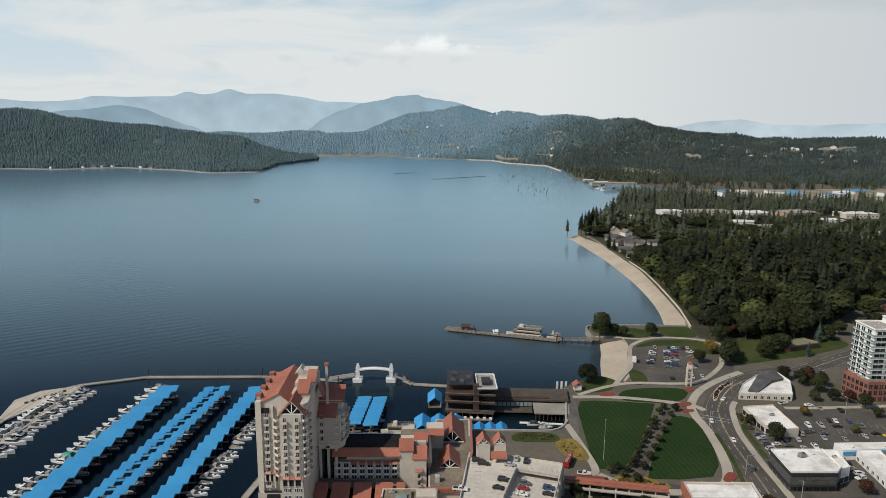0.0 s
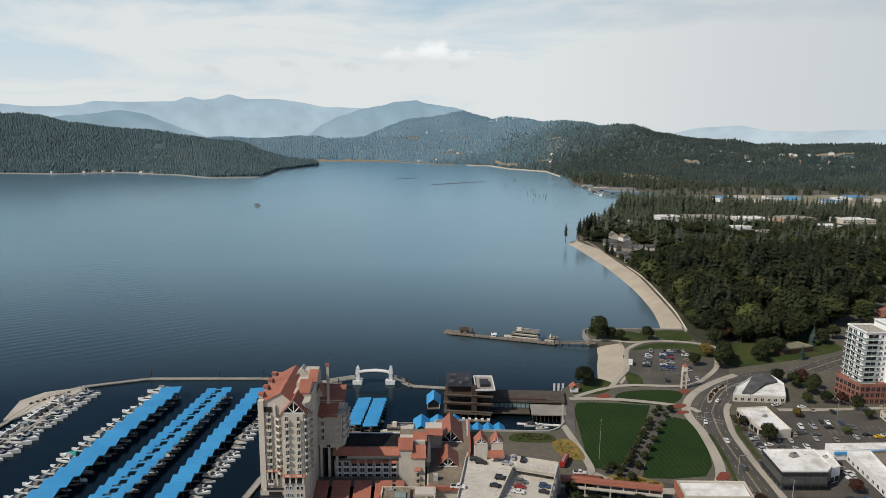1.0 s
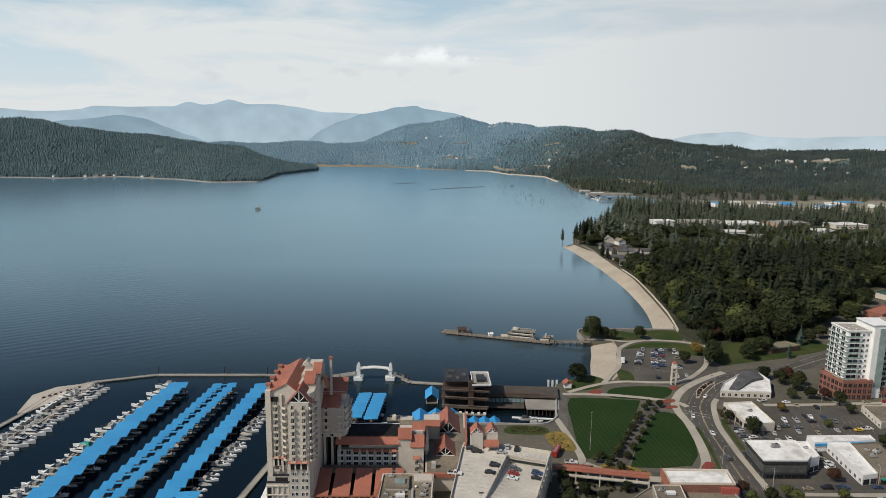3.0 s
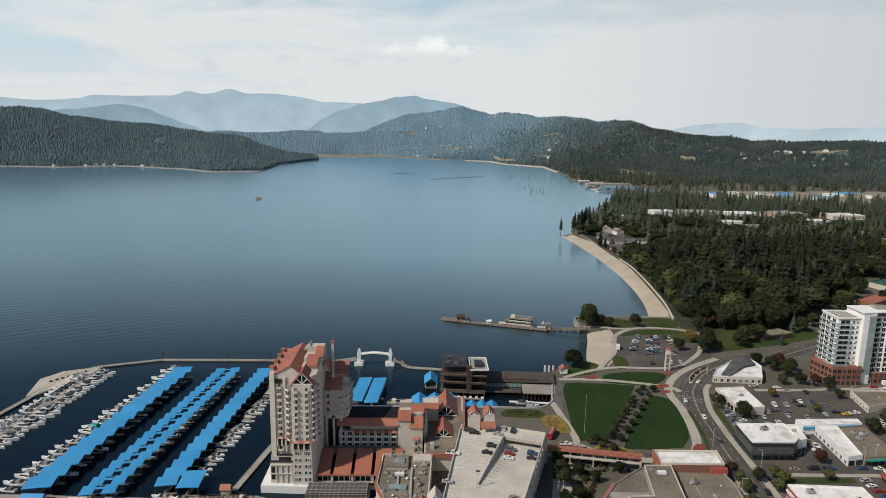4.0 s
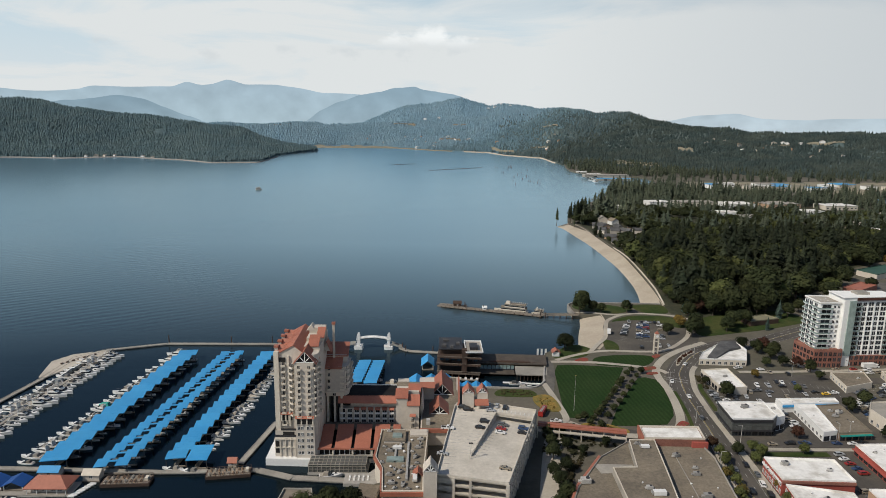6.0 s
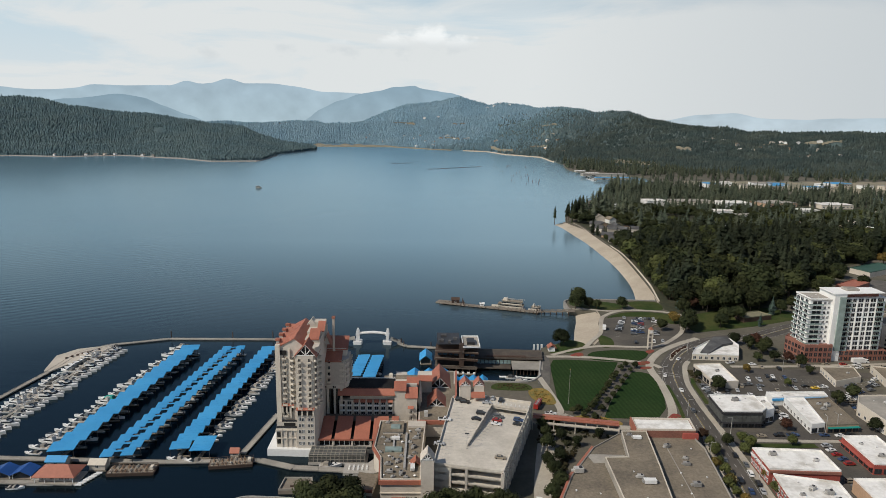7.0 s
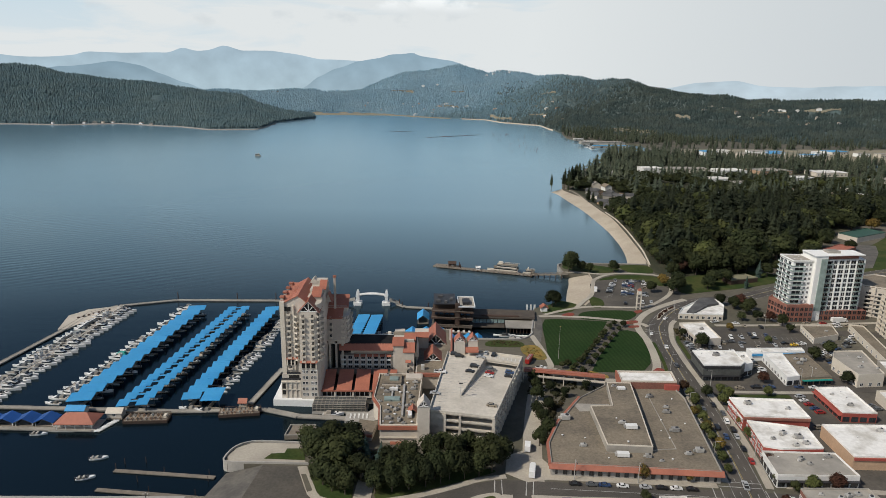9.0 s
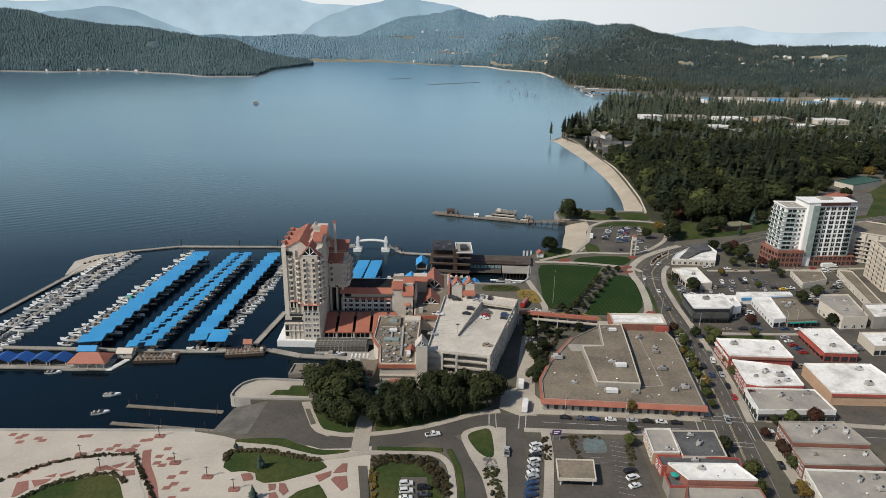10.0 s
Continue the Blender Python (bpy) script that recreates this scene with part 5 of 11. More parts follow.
def hotel_podium():
    t = thing("hotel_podium", "low hotel dining wing with terracotta roof bays", "hotel")
    # solid wall in near-black, the arcade's inner shade put into its colour
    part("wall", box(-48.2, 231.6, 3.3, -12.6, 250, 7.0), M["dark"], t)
    xs = [-48.4, -40.8, -32.2, -23.8, -15.6, -10.8]
    for i in range(5):
        slope(t, xs[i] + 0.7, xs[i + 1] - 0.7, 229.6, 243.5, 7.2, 11.8)
    for x in xs:
        part("gutter", prism([(x - 0.7, 229.8), (x + 0.7, 229.8), (x + 0.7, 243), (x - 0.7, 243)], 6.4, 6.9), M["dark"], t)
        part("pillar", box(x - 0.4, 229.9, 3.3, x + 0.4, 230.7, 6.9), M["cream"], t)
    for i in range(16):
        part("mullion", box(-47.2 + 2.25 * i, 231.0, 3.3, -46.9 + 2.25 * i, 231.6, 6.8), M["white"], t)
    part("beam", box(-48.6, 229.5, 6.5, -11, 230.2, 6.95), M["tile"], t)
    part("terrace_floor", box(-48.0, 229.6, 3.3, -10, 251, 3.42), M["concrete"], t)
    part("rear_roof", box(-48.2, 243.4, 9.0, -14, 250.6, 9.5), M["rooftan"], t)
    # steel-framed winter garden at the water
    g = part("winter_garden_base", box(-50.2, 219.6, -2.4, -24.6, 229.0, 0.9), M["concrete"], t)
    part("winter_garden_glass", box(-49.8, 220.6, 0.9, -25.4, 228.8, 4.2), M["slate"], t, "dark grey glazing")
    bars = []
    for i in range(14):
        x = -49.9 + 1.88 * i
        bars += [(x - 0.12, 220.2, 0.9, x + 0.12, 220.6, 4.7), (x - 0.12, 220.2, 4.2, x + 0.12, 228.9, 4.5)]
    for y in (220.3, 222.6, 225.2, 228.0):
        bars.append((-50.0, y, 4.4, -25.2, y + 0.22, 4.65))
    for z in (1.0, 2.4, 3.6):
        bars.append((-50.0, 220.25, z, -25.2, 220.45, z + 0.15))
    part("winter_garden_frame", boxes(bars), M["roofgrey"], t)
    return t


def conference_block():
    t = thing("conference_block", "flat-roofed conference building with tan gravel roof and red trim", "building")
    outline = [(-16.4, 188.2), (-0.6, 188.2), (-0.6, 200), (1.2, 238), (-20.0, 238), (-21.0, 214), (-17.6, 205)]
    part("wall", prism(outline, 2.0, 11.4), M["stucco"], t)
    part("roof_deck", prism([(x * 0.985 - 0.1, 213 + (y - 213) * 0.985) for x, y in outline], 11.4, 11.65), M["rooftan"], t)
    part("edge_trim", parapet(outline, 11.2, 12.3, 0.5), M["cream"], t)
    part("edge_trim", prism([(-17.0, 187.5), (0.0, 187.5), (0.0, 188.1), (-16.6, 188.1)], 10.2, 11.9), M["tile"], t, "terracotta fascia")
    part("edge_trim", prism([(-21.7, 214), (-18.0, 204.6), (-17.1, 188), (-16.5, 188), (-17.5, 205), (-20.9, 214), (-20.0, 232), (-20.8, 232)], 10.6, 12.4), M["tile"], t, "terracotta fascia")
    part("band", boxes([(-16.6, 187.7, 6.2, -0.6, 188.2, 6.7)]), M["cream"], t)
    part("awning", box(-12, 186.6, 3.9, -6.6, 188.2, 4.5), M["tile"], t)
    part("upper_room", boxes([(-18, 226, 11.6, -9, 236, 12.7), (-7, 232, 11.6, 0.6, 237.6, 12.5)]), M["stucco"], t)
    part("upper_roof", boxes([(-18.2, 225.8, 12.7, -8.8, 236.2, 12.95)]), M["rooftan"], t)
    part("duct", boxes([(-7.8, 196, 11.7, -6.9, 226, 12.5), (-13, 210, 11.7, -12.2, 224, 12.4)]), M["metal"], t)
    part("rooflight", box(-16, 210, 11.6, -9, 213.5, 12.5), M["glassdim"], t)
    part("rooflight", box(-14.5, 228.5, 12.95, -10.4, 232, 13.6), M["glassdim"], t)
    for x, y, k, r in ((-13, 194, 0, 10), (-8.5, 193, 0, 80), (-14, 200, 0, 0), (-10, 202, 0, 45), (-5, 205, 0, 20), (-4, 197, 1, 90), (-15, 219, 0, 0), (-12, 221, 1, 0), (-4, 214, 0, 60),
                       (-3, 222, 0, 10), (-9, 218, 2, 0), (-2, 229, 0, 0), (-6, 228, 2, 0), (-14, 206, 2, 0), (-3, 191, 2, 0), (-10.5, 197.5, 2, 0)):
        hvac(x, y, 11.65, r, 0.9, k)
    for x, y, k, r in ((-11.6, 190.6, 0, 30), (-6.4, 190.2, 0, 0), (-15.2, 191.6, 2, 0), (-12.4, 204.4, 0, 90), (-8.8, 206.4, 0, 0), (-3.4, 209, 0, 10), (-5.6, 218.4, 0, 0), (-10.6, 224.4, 0, 70), (-17.6, 222.6, 0, 0), (-2.2, 225.6, 0, 90), (-16.6, 216.2, 2, 0), (-5.2, 200.6, 2, 0), (-1.8, 204.6, 2, 0), (-17.8, 209.6, 0, 0)):
        hvac(x, y, 11.65, r, 0.62, k)
    hvac(-16, 234, 12.95, 0, 0.7, 0)
    gable(t, -4.6, -1.0, 199, 203, 12.4, 14.2, material="tile")
    # stair tower with a glazed gable
    part("stair_tower", box(-0.6, 185.5, 2.0, 4.4, 191.0, 22.0), M["stucco"], t)
    gable_wall(t, -0.6, 4.4, 185.9, 191, 22.0, 25.0, "dark")
    gable(t, -0.6, 4.4, 185.6, 191, 22.0, 25.2, over=0.3, material="stucco")
    truss(t, -0.4, 4.2, 185.3, 22.1, 24.8)
    return t


def gable_hall():
    t = thing("gable_hall", "tiled roof terrace hall with two glazed terracotta gables", "building")
    part("wall", prism([(-2.4, 238.5), (10.5, 238.5), (15.8, 268), (17, 300), (1, 300), (-2.4, 272)], 2.0, 11.6), M["stucco"], t)
    part("terrace", prism([(-1.8, 239.2), (10.0, 239.2), (15.0, 268), (16.2, 299), (1.6, 299), (-1.8, 272)], 11.6, 11.75), M["rooftan"], t)
    part("edge", prism([(10.1, 238.2), (11.3, 238.2), (16.8, 268), (18, 300), (17, 300), (15.8, 268)], 9.5, 11.9), M["tile"], t, "terracotta parapet")
    part("edge", box(-2.8, 237.6, 10.6, 10.8, 238.8, 12.4), M["tile"], t, "terracotta parapet")
    part("gallery", boxes([(-2.6, 255, 11.6, -1.4, 272, 14.6)]), M["stucco"], t)
    for x0, x1, y0, y1, z0, z1 in ((2.4, 13.8, 276, 294, 12.0, 18.2), (1.6, 11.0, 254.5, 266, 11.8, 16.4)):
        part("gable_wall", box(x0 + 0.3, y0 + 0.4, 11.6, x1 - 0.3, y1, z0), M["stucco"], t)
        gable_wall(t, x0, x1, y0 + 0.4, y1, z0, z1 - 0.1, "dark")
        gable(t, x0, x1, y0, y1, z0, z1, over=0.4)
        truss(t, x0 + 0.3, x1 - 0.3, y0 - 0.1, z0 + 0.1, z1 - 0.5)
    part("kiosk", box(0.2, 243.0, 11.7, 2.0, 245.0, 14.2), M["metal"], t)
    return t


def ramp_fall(x, y):
    """How far the garage's open ramp lies below the top deck at a place."""
    if not inside(x, y, [(18.5, 205.0), (36.1, 199.5), (48.6, 238.2), (32.5, 243.6)]):
        return 0.0
    return 2.75 * max(0.0, min(1.0, ((x - 18.5) * 14 + (y - 205) * 38.6) / (14 ** 2 + 38.6 ** 2)))


def parking_garage():
    t = thing("parking_garage", "pale concrete parking garage with an open top deck", "garage")
    A, B, C, D = Vector((4.0, 190.6)), Vector((31.2, 184.4)), Vector((51.4, 246.6)), Vector((22.0, 256.0))
    E = Vector((13.6, 252.0))
    for k, z in enumerate((4.0, 7.3, 10.6, 13.9, 17.1)):
        if k < 4:
            part("deck", prism([A, B, C, D, E], z - 0.35 if k else 2.0, z + 0.05), M["deck"], t)
    # the top deck lies round an open ramp that drops towards the lake
    q1, q2, q3, q4 = Vector((18.5, 205.0)), Vector((36.1, 199.5)), Vector((48.6, 238.2)), Vector((32.5, 243.6))
    for ring in ([A, B, q2, q1], [A, q1, q4, D, E], [q4, q3, C, D]):
        part("deck", prism(ring, 16.75, 17.15), M["deck"], t)
    bm = bmesh.new()
    vs = [bm.verts.new((p.x, p.y, z)) for z0 in (0.0, -0.35) for p, z in ((q1, 17.15 + z0), (q2, 17.15 + z0), (q3, 14.4 + z0), (q4, 14.4 + z0))]
    for f in ((0, 1, 2, 3), (7, 6, 5, 4), (0, 4, 5, 1), (1, 5, 6, 2), (2, 6, 7, 3), (3, 7, 4, 0)):
        bm.faces.new([vs[i] for i in f])
    part("ramp", bm, M["deck"], t)
    # parapets floor by floor
    def wall_line(name, a, b, z0, z1, w, material):
        d = (b - a).normalized()
        s = Vector((-d.y, d.x)) * w
        return part(name, prism([a, b, b + s, a + s], z0, z1), M[material], t)
    for z in (7.3, 10.6, 13.9, 17.1):
        wall_line("parapet", A, B, z - 0.4, z + (0.65 if z < 17 else 1.05), 0.35, "deck")
        wall_line("parapet", B, C, z - 0.6, z + 1.05, 0.35, "deck")
        wall_line("parapet", C, D, z - 0.6, z + 1.05, 0.35, "deck")
        wall_line("parapet", E, A, z - 0.6, z + 1.05, 0.35, "deck")
    wall_line("front_wall", A, A.lerp(B, 0.25), 2.0, 17.1, 0.5, "deck")
    wall_line("front_wall", A.lerp(B, 0.0), B, 2.0, 4.8, 0.4, "deck")
    for f in (0.25, 0.48, 0.98):
        p = A.lerp(B, f)
        part("pillar", box(p.x - 0.45, p.y - 0.35, 4.0, p.x + 0.45, p.y + 0.6, 17.2), M["deck"], t)
    for i in range(14):
        p = B.lerp(C, i / 13)
        part("pillar", box(p.x - 0.55, p.y - 0.4, 3.9, p.x + 0.25, p.y + 0.4, 17.2), M["deck"], t)
    wall_line("side_wall", E, A, 2.0, 17.1, 0.4, "deck")
    part("core", prism([(10, 205), (29, 200), (38, 236), (20, 244)], 4.0, 13.5), M["concrete"], t)
    # sunken ramp bay on the top deck, with its stepped divider
    p0, p1 = Vector((18.5, 205.0)), Vector((32.5, 244.0))
    for i in range(13):
        a, b = p0.lerp(p1, i / 13), p0.lerp(p1, (i + 0.78) / 13)
        wall_line("divider", a, b, 17.0, 18.3, 0.5, "deck")
        wall_line("divider_foot", a, p0.lerp(p1, (i + 1) / 13), 17.0, 17.55, 0.35, "deck")
    part("ramp_beam", prism([q4, q3, q3 + Vector((0.2, 0.6)), q4 + Vector((0.2, 0.6))], 16.2, 18.1), M["deck"], t)
    part("ramp_side", prism([q1, q4, q4 - Vector((0.3, -0.1)), q1 - Vector((0.3, -0.1))], 14.0, 17.0), M["deck"], t)
    for a, b in ((Vector((33.2, 244.6)), Vector((48.8, 239.6))),):
        for i in range(9):
            q = a.lerp(b, i / 8)
            part("post", box(q.x - 0.15, q.y - 0.15, 18.1, q.x + 0.15, q.y + 0.15, 19.0), M["white"], t)
    # bay lines
    def drop(p):
        return 17.165 - ramp_fall(p.x, p.y)

    def bays(a, b, n, d, length):
        u = (b - a).normalized()
        for i in range(n + 1):
            q = a.lerp(b, i / n)
            s = Vector((u.y, -u.x)) * 0.06
            e = q + Vector(d).normalized() * length
            w = u * 0.12
            zq, ze = drop(q), drop(e)
            bm = bmesh.new()
            vs = [bm.verts.new((p.x, p.y, z)) for p, z in ((q - w, zq), (q + w, zq), (e + w, ze), (e - w, ze), (q - w, zq - 0.03), (q + w, zq - 0.03), (e + w, ze - 0.03), (e - w, ze - 0.03))]
            for f in ((0, 1, 2, 3), (7, 6, 5, 4), (0, 4, 5, 1), (1, 5, 6, 2), (2, 6, 7, 3), (3, 7, 4, 0)):
                bm.faces.new([vs[k] for k in f])
            part("bay_line", bm, M["line"], t)
    bays(Vector((6.0, 197)), Vector((14.6, 248)), 18, (1, -0.1), 5.0)
    bays(Vector((37.0, 203.6)), Vector((47.4, 235.8)), 12, (-1, 0.3), 4.6)
    bays(Vector((19.2, 207)), Vector((31.8, 242)), 13, (1, -0.3), 4.8)
    bays(Vector((18.2, 207.2)), Vector((30.8, 242)), 13, (-1, 0.3), 4.8)
    # stair towers at the lake end
    s = part("stair_tower", boxes([(17.2, 250.2, 2.0, 22.4, 256, 24.4), (24.0, 250.8, 2.0, 28.8, 256.5, 24.4), (22.4, 252.4, 2.0, 24.0, 256, 20.5)]), M["stucco"], t)
    for x0, x1, y0 in ((17.2, 22.4, 250.2), (24.0, 28.8, 250.8)):
        gable_wall(t, x0, x1, y0 + 0.3, 256, 24.4, 27.0, "dark")
        gable(t, x0, x1, y0, 256, 24.4, 27.3, over=0.3)
        truss(t, x0 + 0.1, x1 - 0.1, y0 - 0.2, 24.5, 27.0)
    slope(t, 22.6, 29.2, 247.6, 250.8, 19.6, 21.2)
    # light mast on the deck
    lm = part("deck_mast", box(17.9, 203.2, 17.1, 18.15, 203.45, 24), M["metal"], t)
    part("mast_head", box(17.2, 203.0, 23.8, 18.9, 203.6, 24.1), M["darkmetal"], lm)
    return t


hotel_tower()
hotel_wing()
hotel_podium()
conference_block()
gable_hall()
parking_garage()


def skybridge():
    t = thing("covered_walkway", "raised covered walkway with a long terracotta roof", "walkway")
    a, b = Vector((52.5, 248)), Vector((92, 240))
    d = (b - a).normalized()
    s = Vector((-d.y, d.x))
    part("floor", prism([a + s * 1.8, b + s * 1.8, b - s * 1.8, a - s * 1.8], 7.2, 7.6), M["concrete"], t)
    part("roof", prism([a + s * 2.4, b + s * 2.4, b - s * 2.4, a - s * 2.4], 10.2, 10.6), M["tile"], t)
    part("roof_ridge", prism([a + s * 0.8, b + s * 0.8, b - s * 0.8, a - s * 0.8], 10.6, 11.0), M["tile"], t)
    for i in range(9):
        q = a.lerp(b, i / 8)
        for k in (-1.8, 1.8):
            p = q + s * k
            part("post", box(p.x - 0.18, p.y - 0.18, 4.0 if i % 2 == 0 else 7.4, p.x + 0.18, p.y + 0.18, 10.2), M["cream"], t)
    for k in (-1.85, 1.85):
        part("rail", prism([a + s * (k - 0.1), b + s * (k - 0.1), b + s * (k + 0.1), a + s * (k + 0.1)], 7.6, 8.6), M["cream"], t)


skybridge()

# ---------------------------------------------------------------- marina
def floating_walk(name, line, width, label, z=0.75, step=12.0, material="boardgrey", curved=False, mark=None):
    """A floating walkway of separate deck segments with kerbs, on pontoons and mooring piles."""
    t = thing(name, label, "walkway")
    pts = [Vector(p) for p in line]
    for a, b in zip(pts, pts[1:]):
        n = max(1, round((b - a).length / step))
        d = (b - a).normalized()
        s = Vector((-d.y, d.x)) * width / 2
        for i in range(n):
            p, q = a.lerp(b, i / n) + d * 0.06, a.lerp(b, (i + 1) / n) - d * 0.06
            deck = part("deck_segment", prism([p + s, q + s, q - s, p - s], z - 0.35, z), M[material], t)
            part("pontoon", prism([p + s * 0.9, q + s * 0.9, q - s * 0.9, p - s * 0.9], -0.9, z - 0.35), M["darkmetal"], deck)
            if width > 2.5:
                k = s.normalized() * 0.18
                part("kerb", prism([p + s, q + s, q + s - k, p + s - k], z, z + 0.18), M["boardgrey"], deck)
                part("kerb", prism([p - s, q - s, q - s + k, p - s + k], z, z + 0.18), M["boardgrey"], deck)
    return t


def pile(x, y, h=4.5, r=0.22, material="brownwood"):
    if "pile" in Kit.made:
        ob = new("mooring_post", Kit.made["pile"].data)
        tagged(ob, "dark timber mooring post standing in the lake", "post", "mooring posts")
    else:
        bm = bmesh.new()
        bmesh.ops.create_cone(bm, cap_ends=True, segments=8, radius1=1.1, radius2=0.9, depth=1.0, matrix=Matrix.Translation((0, 0, 0.5)))
        ob = tagged(link("mooring_post", bm, M[material]), "dark timber mooring post standing in the lake", "post", "mooring posts")
        Kit.made["pile"] = ob
    ob.matrix_basis = Matrix.LocRotScale((x, y, -2.5), None, (r, r, h + 2.5))
    return ob


floating_walk("floating_boardwalk", [(-260, 120), (-232, 235), (-219, 318), (-217, 352), (-205, 366), (-171, 379), (-103, 380), (-54, 374)], 3.0, "long pale floating boardwalk sheltering the marina")
floating_walk("floating_boardwalk", [(-17.5, 374.6), (-12, 369), (6, 366.4), (34, 362), (72, 360), (80, 362)], 3.0, "pale floating boardwalk beside the restaurant")
wide = thing("boardwalk_plaza", "wide pale boardwalk corner with benches and planters", "walkway")
part("deck", prism([(-222, 322), (-217.6, 322), (-201, 361), (-203, 366), (-221, 358), (-228, 346)], -0.9, 0.82), M["plaza"], wide)
for i in range(7):
    part("planter", box(-220 + i * 2.0, 341 + i * 2.6, 0.82, -218.9 + i * 2.0, 342.4 + i * 2.6, 1.5), M["brownwood"], wide)
for p in ((-171, 382, 9), (-130, 382.5, 8), (-103, 382.5, 9), (-76, 378.5, 9), (-56, 372, 7), (4, 370, 6), (-14, 371, 6), (-16, 376.5, 6)):
    pile(p[0], p[1], p[2] * 0.6, 0.35)


def arch_bridge():
    t = thing("arch_bridge", "white arched footbridge between two pylons at the marina entrance", "bridge")
    for x in (-44.9, -25.1):
        y = 375.5
        p = part("pylon_base", prism([(x - 2.6, y - 3), (x + 2.6, y - 3), (x + 3.2, y), (x + 2.6, y + 3), (x - 2.6, y + 3), (x - 3.2, y)], -2.4, 2.2), M["white"], t)
        for dy in (-2.0, 1.2):
            part("pylon", boxes([(x - 1.0, y + dy, 2.2, x + 1.0, y + dy + 0.8, 9.0), (x - 1.3, y + dy - 0.2, 6.2, x + 1.3, y + dy + 1.0, 6.8), (x - 0.6, y + dy + 0.1, 9.0, x + 0.6, y + dy + 0.7, 10.2)]), M["white"], p)
    n = 14
    for side in (-1.7, 1.5):
        bm = bmesh.new()
        for i in range(n):
            a, b = i / n, (i + 1) / n
            xa, xb = -44.2 + 18.4 * a, -44.2 + 18.4 * b
            za, zb = 6.4 + 0.9 * math.sin(math.pi * a), 6.4 + 0.9 * math.sin(math.pi * b)
            vs = [bm.verts.new(p) for p in ((xa, 375.5 + side, za), (xb, 375.5 + side, zb), (xb, 375.5 + side, zb + 0.95), (xa, 375.5 + side, za + 0.95), (xa, 375.7 + side, za), (xb, 375.7 + side, zb), (xb, 375.7 + side, zb + 0.95), (xa, 375.7 + side, za + 0.95))]
            for f in ((0, 1, 2, 3), (4, 5, 6, 7), (0, 1, 5, 4), (3, 2, 6, 7)):
                bm.faces.new([vs[k] for k in f])
        part("arch_rail", bm, M["white"], t)
    bm = bmesh.new()
    for i in range(n):
        a, b = i / n, (i + 1) / n
        xa, xb = -44.2 + 18.4 * a, -44.2 + 18.4 * b
        za, zb = 6.4 + 0.9 * math.sin(math.pi * a), 6.4 + 0.9 * math.sin(math.pi * b)
        vs = [bm.verts.new(p) for p in ((xa, 373.8, za), (xb, 373.8, zb), (xb, 377.2, zb), (xa, 377.2, za), (xa, 373.8, za + 0.35), (xb, 373.8, zb + 0.35), (xb, 377.2, zb + 0.35), (xa, 377.2, za + 0.35))]
        for f in ((0, 1, 2, 3), (4, 5, 6, 7), (0, 1, 5, 4), (3, 2, 6, 7)):
            bm.faces.new([vs[k] for k in f])
    part("span", bm, M["white"], t)
    for xa, xb in ((-62, -46.9), (-23.1, -16.5)):
        zs = (0.9, 3.4) if xa < -40 else (3.4, 0.9)
        bm = bmesh.new()
        for y in (373.6, 377.0):
            rib(bm, Vector((xa, y, zs[0])), Vector((xb, y, zs[1])), 0.15, 1.1)
        vs = [bm.verts.new(p) for p in ((xa, 373.6, zs[0]), (xb, 373.6, zs[1]), (xb, 377, zs[1]), (xa, 377, zs[0]), (xa, 373.6, zs[0] - 0.3), (xb, 373.6, zs[1] - 0.3), (xb, 377, zs[1] - 0.3), (xa, 377, zs[0] - 0.3))]
        for f in ((0, 1, 2, 3), (4, 5, 6, 7), (0, 1, 5, 4), (2, 3, 7, 6)):
            bm.faces.new([vs[k] for k in f])
        part("approach_ramp", bm, M["concrete"], t)


arch_bridge()


# ------------------------------------------------ boats
def hull_mesh(length, beam, free, bow=1.5):
    """A hull lofted from stations; the bow points to +x."""
    bm = bmesh.new()
    rows = []
    n = 9
    for i in range(n):
        f = i / (n - 1)
        x = -length / 2 + length * f
        w = beam / 2 * (0.80 + 0.20 * min(1, f * 2.5)) * (1 - max(0, (f - 0.42) / 0.58) ** (bow + 0.3) * 0.98)
        sheer = free * (0.74 + 0.46 * f * f)
        rows.append([bm.verts.new(p) for p in ((x, -w, sheer), (x - 0.03 * f, -w * 0.8, -0.2), (x, 0, -0.4), (x - 0.03 * f, w * 0.8, -0.2), (x, w, sheer))])
    for a, b in zip(rows, rows[1:]):
        for k in range(4):
            bm.faces.new((a[k], b[k], b[k + 1], a[k + 1]))
        bm.faces.new((a[4], b[4], b[0], a[0]))
    bm.faces.new(rows[0])
    return bm


def tapered(x0, x1, w0, w1, z0, z1, front=0.5, back=0.2, side=0.12):
    """A cabin block with raked ends."""
    bm = bmesh.new()
    vs = [bm.verts.new(p) for p in ((x0, -w0, z0), (x1, -w1, z0), (x1, w1, z0), (x0, w0, z0),
                                    (x0 + back, -w0 + side, z1), (x1 - front, -w1 + side, z1), (x1 - front, w1 - side, z1), (x0 + back, w0 - side, z1))]
    for f in ((0, 3, 2, 1), (4, 5, 6, 7), (0, 1, 5, 4), (1, 2, 6, 5), (2, 3, 7, 6), (3, 0, 4, 7)):
        bm.faces.new([vs[i] for i in f])
    return bm


